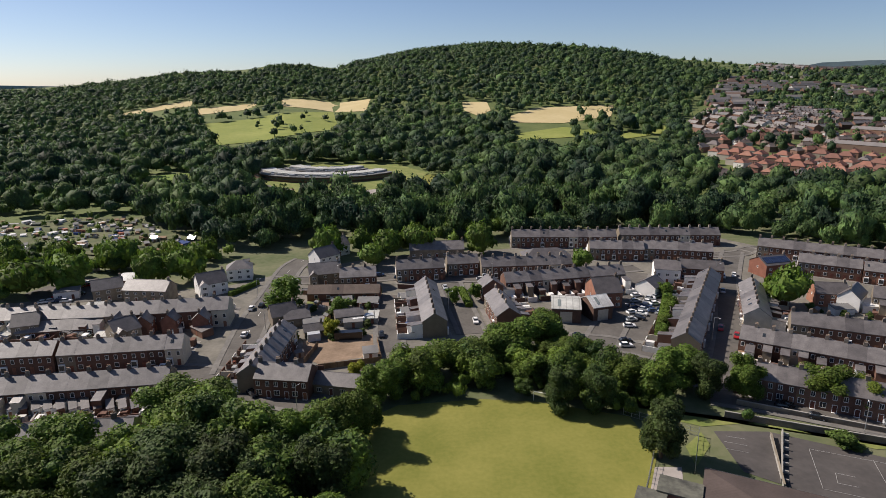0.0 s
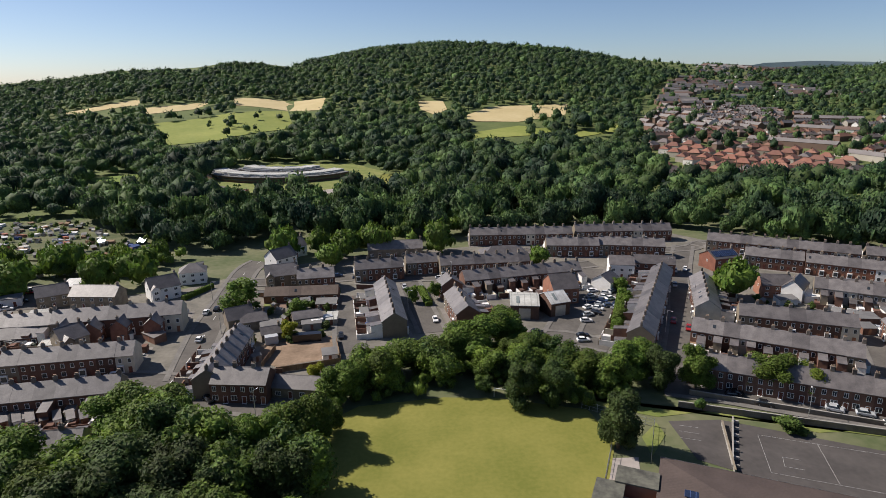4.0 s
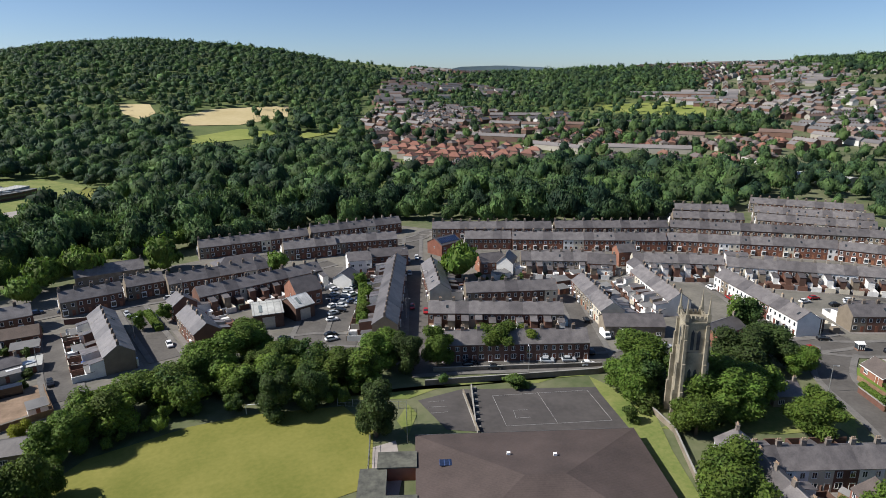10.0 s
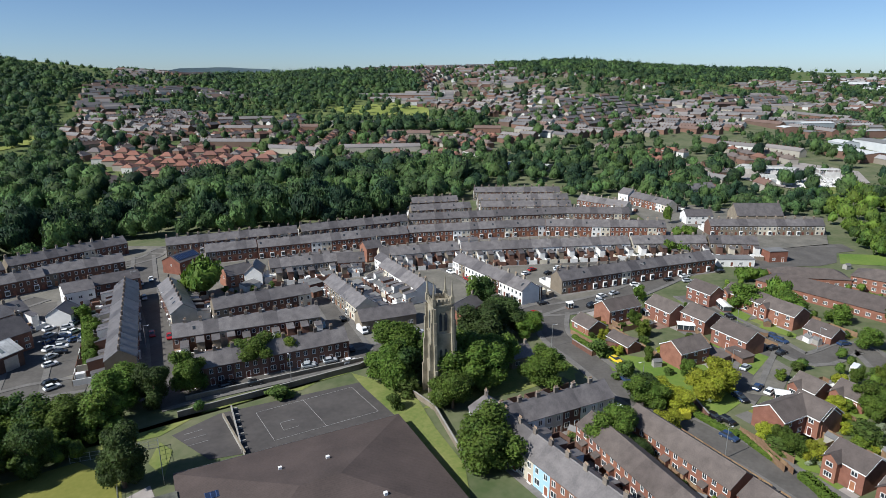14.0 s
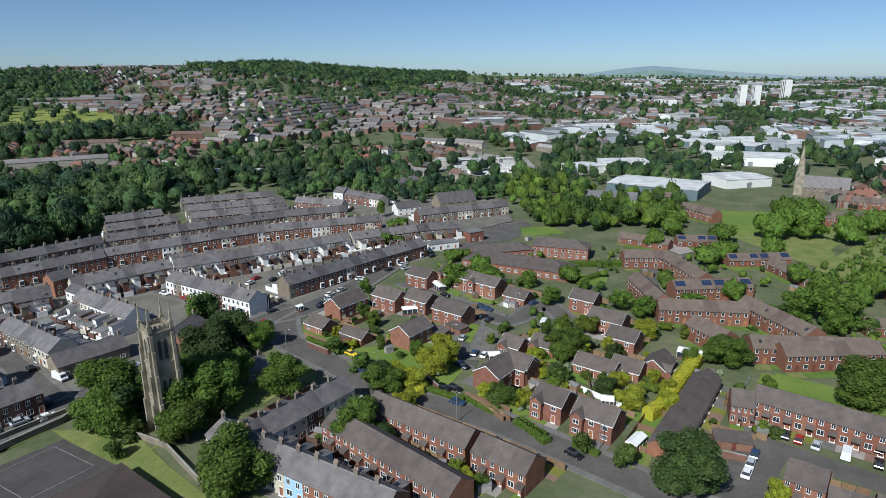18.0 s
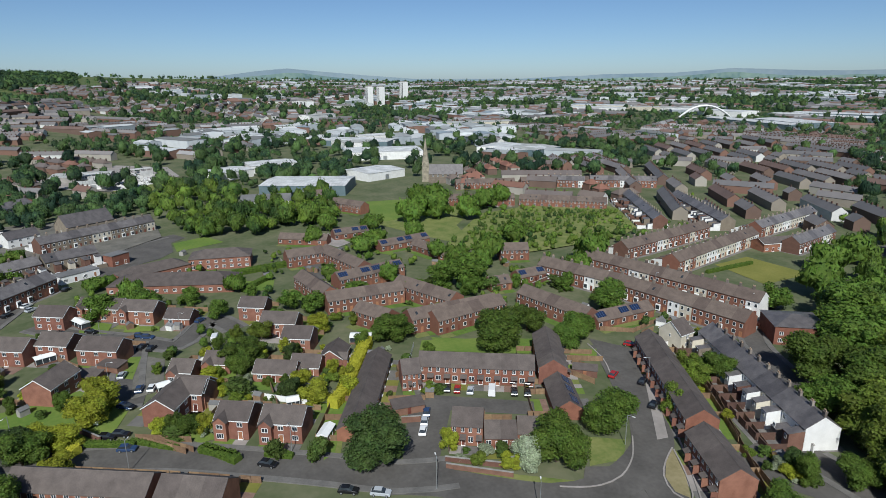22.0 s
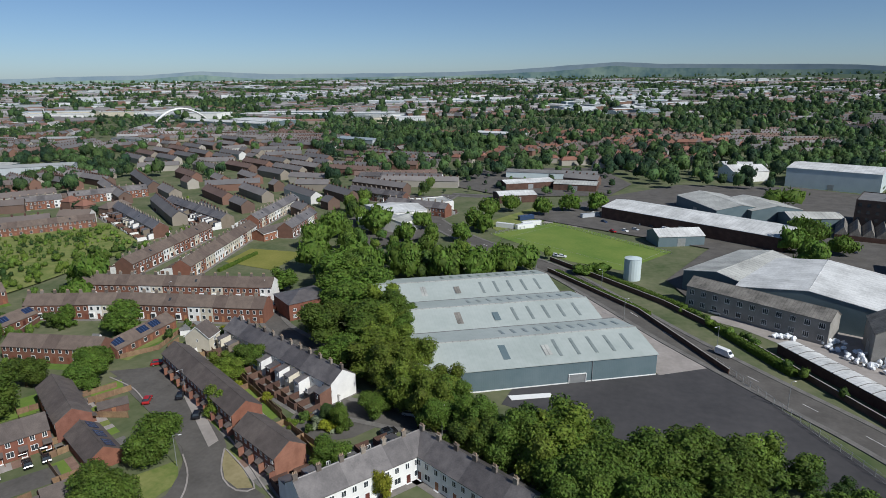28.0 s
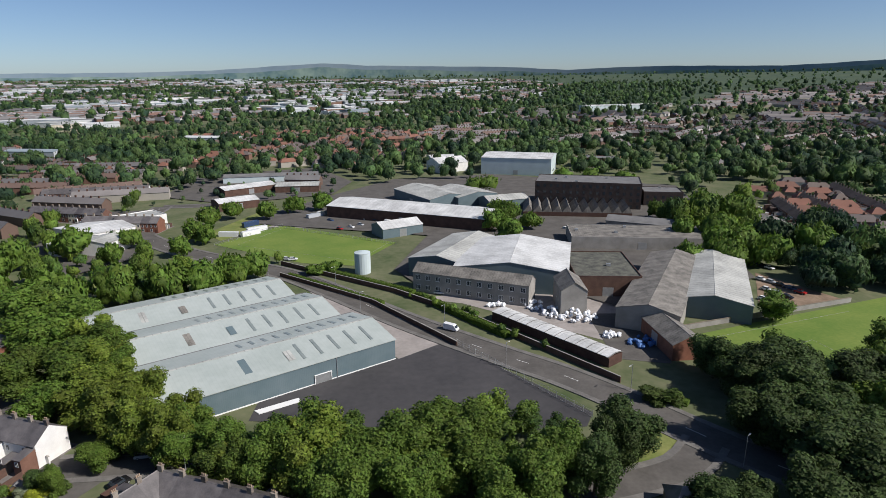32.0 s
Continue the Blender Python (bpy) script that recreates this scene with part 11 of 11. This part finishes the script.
gardens([(-272.6, 357.0), (-197.0, 368.3), (-115.8, 298.2), (-143.2, 277.5), (-224.7, 298.2)], 4, 40, 0)
gardens([(-75.6, 210.1), (-50.1, 207.2), (-42.2, 163.6), (-50.5, 163.6)], 8, 5, 1)
gardens([(-159.7, 259.4), (-84.2, 268.2), (-75.2, 222.3), (-138.6, 222.3)], 16, 3, 6)
gardens([(124.2, 229.0), (172.0, 199.5), (137.6, 157.6), (95.7, 175.5)], 16, 8, 4)
gardens([(163.7, 232.1), (203.6, 188.6), (163.1, 151.1), (130.5, 186.5)], 14, 6, 3)
gardens([(81.4, -94.7), (87.2, -113.4), (75.6, -127.5), (60.9, -118.3)], 10, 1, 2)


def heap(x, y, r, h, n, material, name, label, category):
    """A heap of bulging sacks."""
    bm = bmesh.new()
    for _ in range(n):
        a, q = rnd_clutter.uniform(0, 6.28), r * math.sqrt(rnd_clutter.random())
        z = h * (1 - q / r) * rnd_clutter.random()
        res = bmesh.ops.create_icosphere(bm, subdivisions=1, radius=rnd_clutter.uniform(0.5, 0.95), matrix=Matrix.Translation((q * math.cos(a), q * math.sin(a), z + 0.4)) @ Matrix.Diagonal((1, 1, rnd_clutter.uniform(0.7, 1.1), 1)))
        for v in res["verts"]:
            v.co += Vector((rnd_clutter.uniform(-1, 1), rnd_clutter.uniform(-1, 1), rnd_clutter.uniform(-1, 1))) * 0.14
    ob = new(name, mesh_of(name, bm, material))
    ob.location = (x, y, 0.05)
    tagged(ob, label, category, kind="stuff")


heap(-58.4, -193.1, 7, 3, 60, 'plasticbag', 'waste_bags', 'heap of white bulk bags in the works yard', 'bags')
heap(-52.2, -196.1, 6, 2.2, 40, 'plasticbag', 'waste_bags', 'heap of white bulk bags in the works yard', 'bags')
heap(-46.0, -204.7, 5, 1.6, 26, 'plasticbag', 'waste_bags', 'scattered white bulk bags in the works yard', 'bags')
heap(-65.5, -176.0, 3, 1.5, 16, 'plasticbag', 'waste_bags', 'scattered white bulk bags in the works yard', 'bags')
heap(-73.5, -170.3, 5, 1.6, 34, 'bluedrum', 'plastic_scrap', 'heap of blue plastic scrap in the yard', 'scrap')
heap(-32.7, -205.5, 3, 1.2, 14, 'plasticbag', 'waste_bags', 'scattered white bulk bags in the works yard', 'bags')

def broken_heap(x, y, r, h, n):
    """A spread of pale broken slabs and blocks."""
    bm = bmesh.new()
    for _ in range(n):
        a, q = rnd_clutter.uniform(0, 6.28), r * math.sqrt(rnd_clutter.random())
        s, u = rnd_clutter.uniform(0.5, 1.6), rnd_clutter.uniform(0.3, 0.8)
        z = h * (1 - q / r) * rnd_clutter.uniform(0.3, 1.0)
        turn = pose(q * math.cos(a), q * math.sin(a), z, rnd_clutter.uniform(-35, 35), rnd_clutter.uniform(-35, 35), rnd_clutter.uniform(0, 180))
        res = bmesh.ops.create_cube(bm, size=1.0)
        for v in res["verts"]:
            v.co = turn @ Vector((v.co.x * s * 2, v.co.y * s * 1.4, v.co.z * u * 1.5))
    ob = new("rubble_heap", mesh_of("rubble_heap", bm, "rubble"))
    ob.location = (x, y, land(x, y) + 0.1)
    tagged(ob, "heap of pale broken concrete on the cleared site", "rubble", kind="stuff")


def stripped_frame(x, y, turn, bays, storeys):
    """The pale frame of a half-demolished building."""
    root = thing("building_frame", "pale concrete frame of a half-demolished building", "building", pose(x, y, land(x, y), 0, 0, turn))
    w, d, h = 5.2, 6.5, 3.6
    for i in range(bays + 1):
        for j in (0, 1):
            part("column", box(bmesh.new(), i * w - 0.3, i * w + 0.3, j * d - 0.3, j * d + 0.3, -1, h * storeys - rnd_clutter.choice([0, 0, 0.8])), "rubble", root)
    for k in range(1, storeys + 1):
        part("slab", box(bmesh.new(), -0.5, bays * w + 0.5 - (k == storeys) * w, -0.5, d + 0.5, h * k + 0.01, h * k + 0.35), "rubble", root)
    part("back_wall", box(bmesh.new(), 0.4, bays * w * 0.55, d + 0.52, d + 0.8, -1, h * storeys * 0.8), "rubble", root)


for x, y, r, h, n in ((526, 47, 9, 3.5, 90), (541, 38, 10, 4.5, 110), (555, 26, 9, 3.0, 90), (560, 44, 11, 5.0, 120), (545, 58, 9, 3.0, 80), (578, 30, 9, 3.0, 80), (536, 52, 8, 2.5, 70)):
    broken_heap(x, y, r, h, n)
stripped_frame(584, 36, 118, 4, 2)
stripped_frame(566, 74, 110, 3, 2)

container(-30.8, 181.6, 6, 'black', 8.9)
container(-41.8, 180.8, 17, 'silver', 4.0)
container(81.7, -320.8, -135, 'white', 10.7)
container(86.5, -341.8, -131, 'blue', 10.0)
container(52.6, -360.6, -135, 'silver', 12.0)
container(80.2, -328.9, -141, 'white', 11.5)
container(92.4, -318.5, 171, 'white', 10.4)
container(-26.3, 196.2, 18, 'silver', 4.0)
container(-29.2, 193.7, 20, 'white', 4.0)


def greenhouse(x, y, turn, slope):
    """A small glasshouse with one sloping roof pane."""
    z = land(x, y)
    root = thing("greenhouse", "small glass greenhouse on an allotment plot", "greenhouse", pose(x, y, z, 0, 0, turn))
    part("wall", box(bmesh.new(), -2.4, 2.4, -1.5, 1.5, 0, 1.6), "glass", root)
    pane = part("roof_pane", box(bmesh.new(), -2.4, 2.4, -1.6, 1.6, 0, 0.04), "glass", root)
    pane.location, pane.rotation_euler = (0, 0, 2.2), (radians(slope), 0, 0)
    for u in (-2.4, -1.2, 0, 1.2, 2.4):
        part("glazing_bar", box(bmesh.new(), u - 0.04, u + 0.04, -1.6, 1.6, 0.042, 0.07), "pvc", pane)


greenhouse(-152, 310, -26, 36)
greenhouse(-132, 310, -26, 36)


def allotment_clutter(poly, n):
    """Sheds, cold frames, water butts and covers strewn over the plots."""
    x0, x1 = min(p[0] for p in poly), max(p[0] for p in poly)
    y0, y1 = min(p[1] for p in poly), max(p[1] for p in poly)
    bm = bmesh.new()
    for _ in range(n):
        x, y = rnd_clutter.uniform(x0, x1), rnd_clutter.uniform(y0, y1)
        if not inside(x, y, poly) or not free(x, y, 2):
            continue
        w, d, h = rnd_clutter.choice(((1.5, 1.1, 2.1), (2.4, 1.2, 2.3), (2.0, 0.9, 0.5), (0.6, 0.6, 1.0), (3.0, 1.5, 0.35), (1.2, 1.0, 2.0)))
        z = land(x, y) - 0.1
        a = rnd_clutter.uniform(0, 3.14)
        ux, uy = math.cos(a), math.sin(a)
        low = h * rnd_clutter.uniform(0.7, 1.0)
        vs = [bm.verts.new((x + p * ux - q * uy, y + p * uy + q * ux, z + t)) for p, q, t in ((-w, -d, 0), (w, -d, 0), (w, d, 0), (-w, d, 0), (-w, -d, low), (w, -d, low), (w, d, h), (-w, d, h))]
        for f in ((4, 5, 6, 7), (0, 1, 5, 4), (1, 2, 6, 5), (2, 3, 7, 6), (3, 0, 4, 7)):
            bm.faces.new([vs[i] for i in f])
    tagged(new("allotment_sheds", mesh_of("allotment_sheds", bm, "clutter")), "small sheds, cold frames and covers on allotment plots", "sheds", kind="stuff")


allotment_clutter([(-272.6, 357.0), (-197.0, 368.3), (-115.8, 298.2), (-143.2, 277.5), (-224.7, 298.2)], 330)
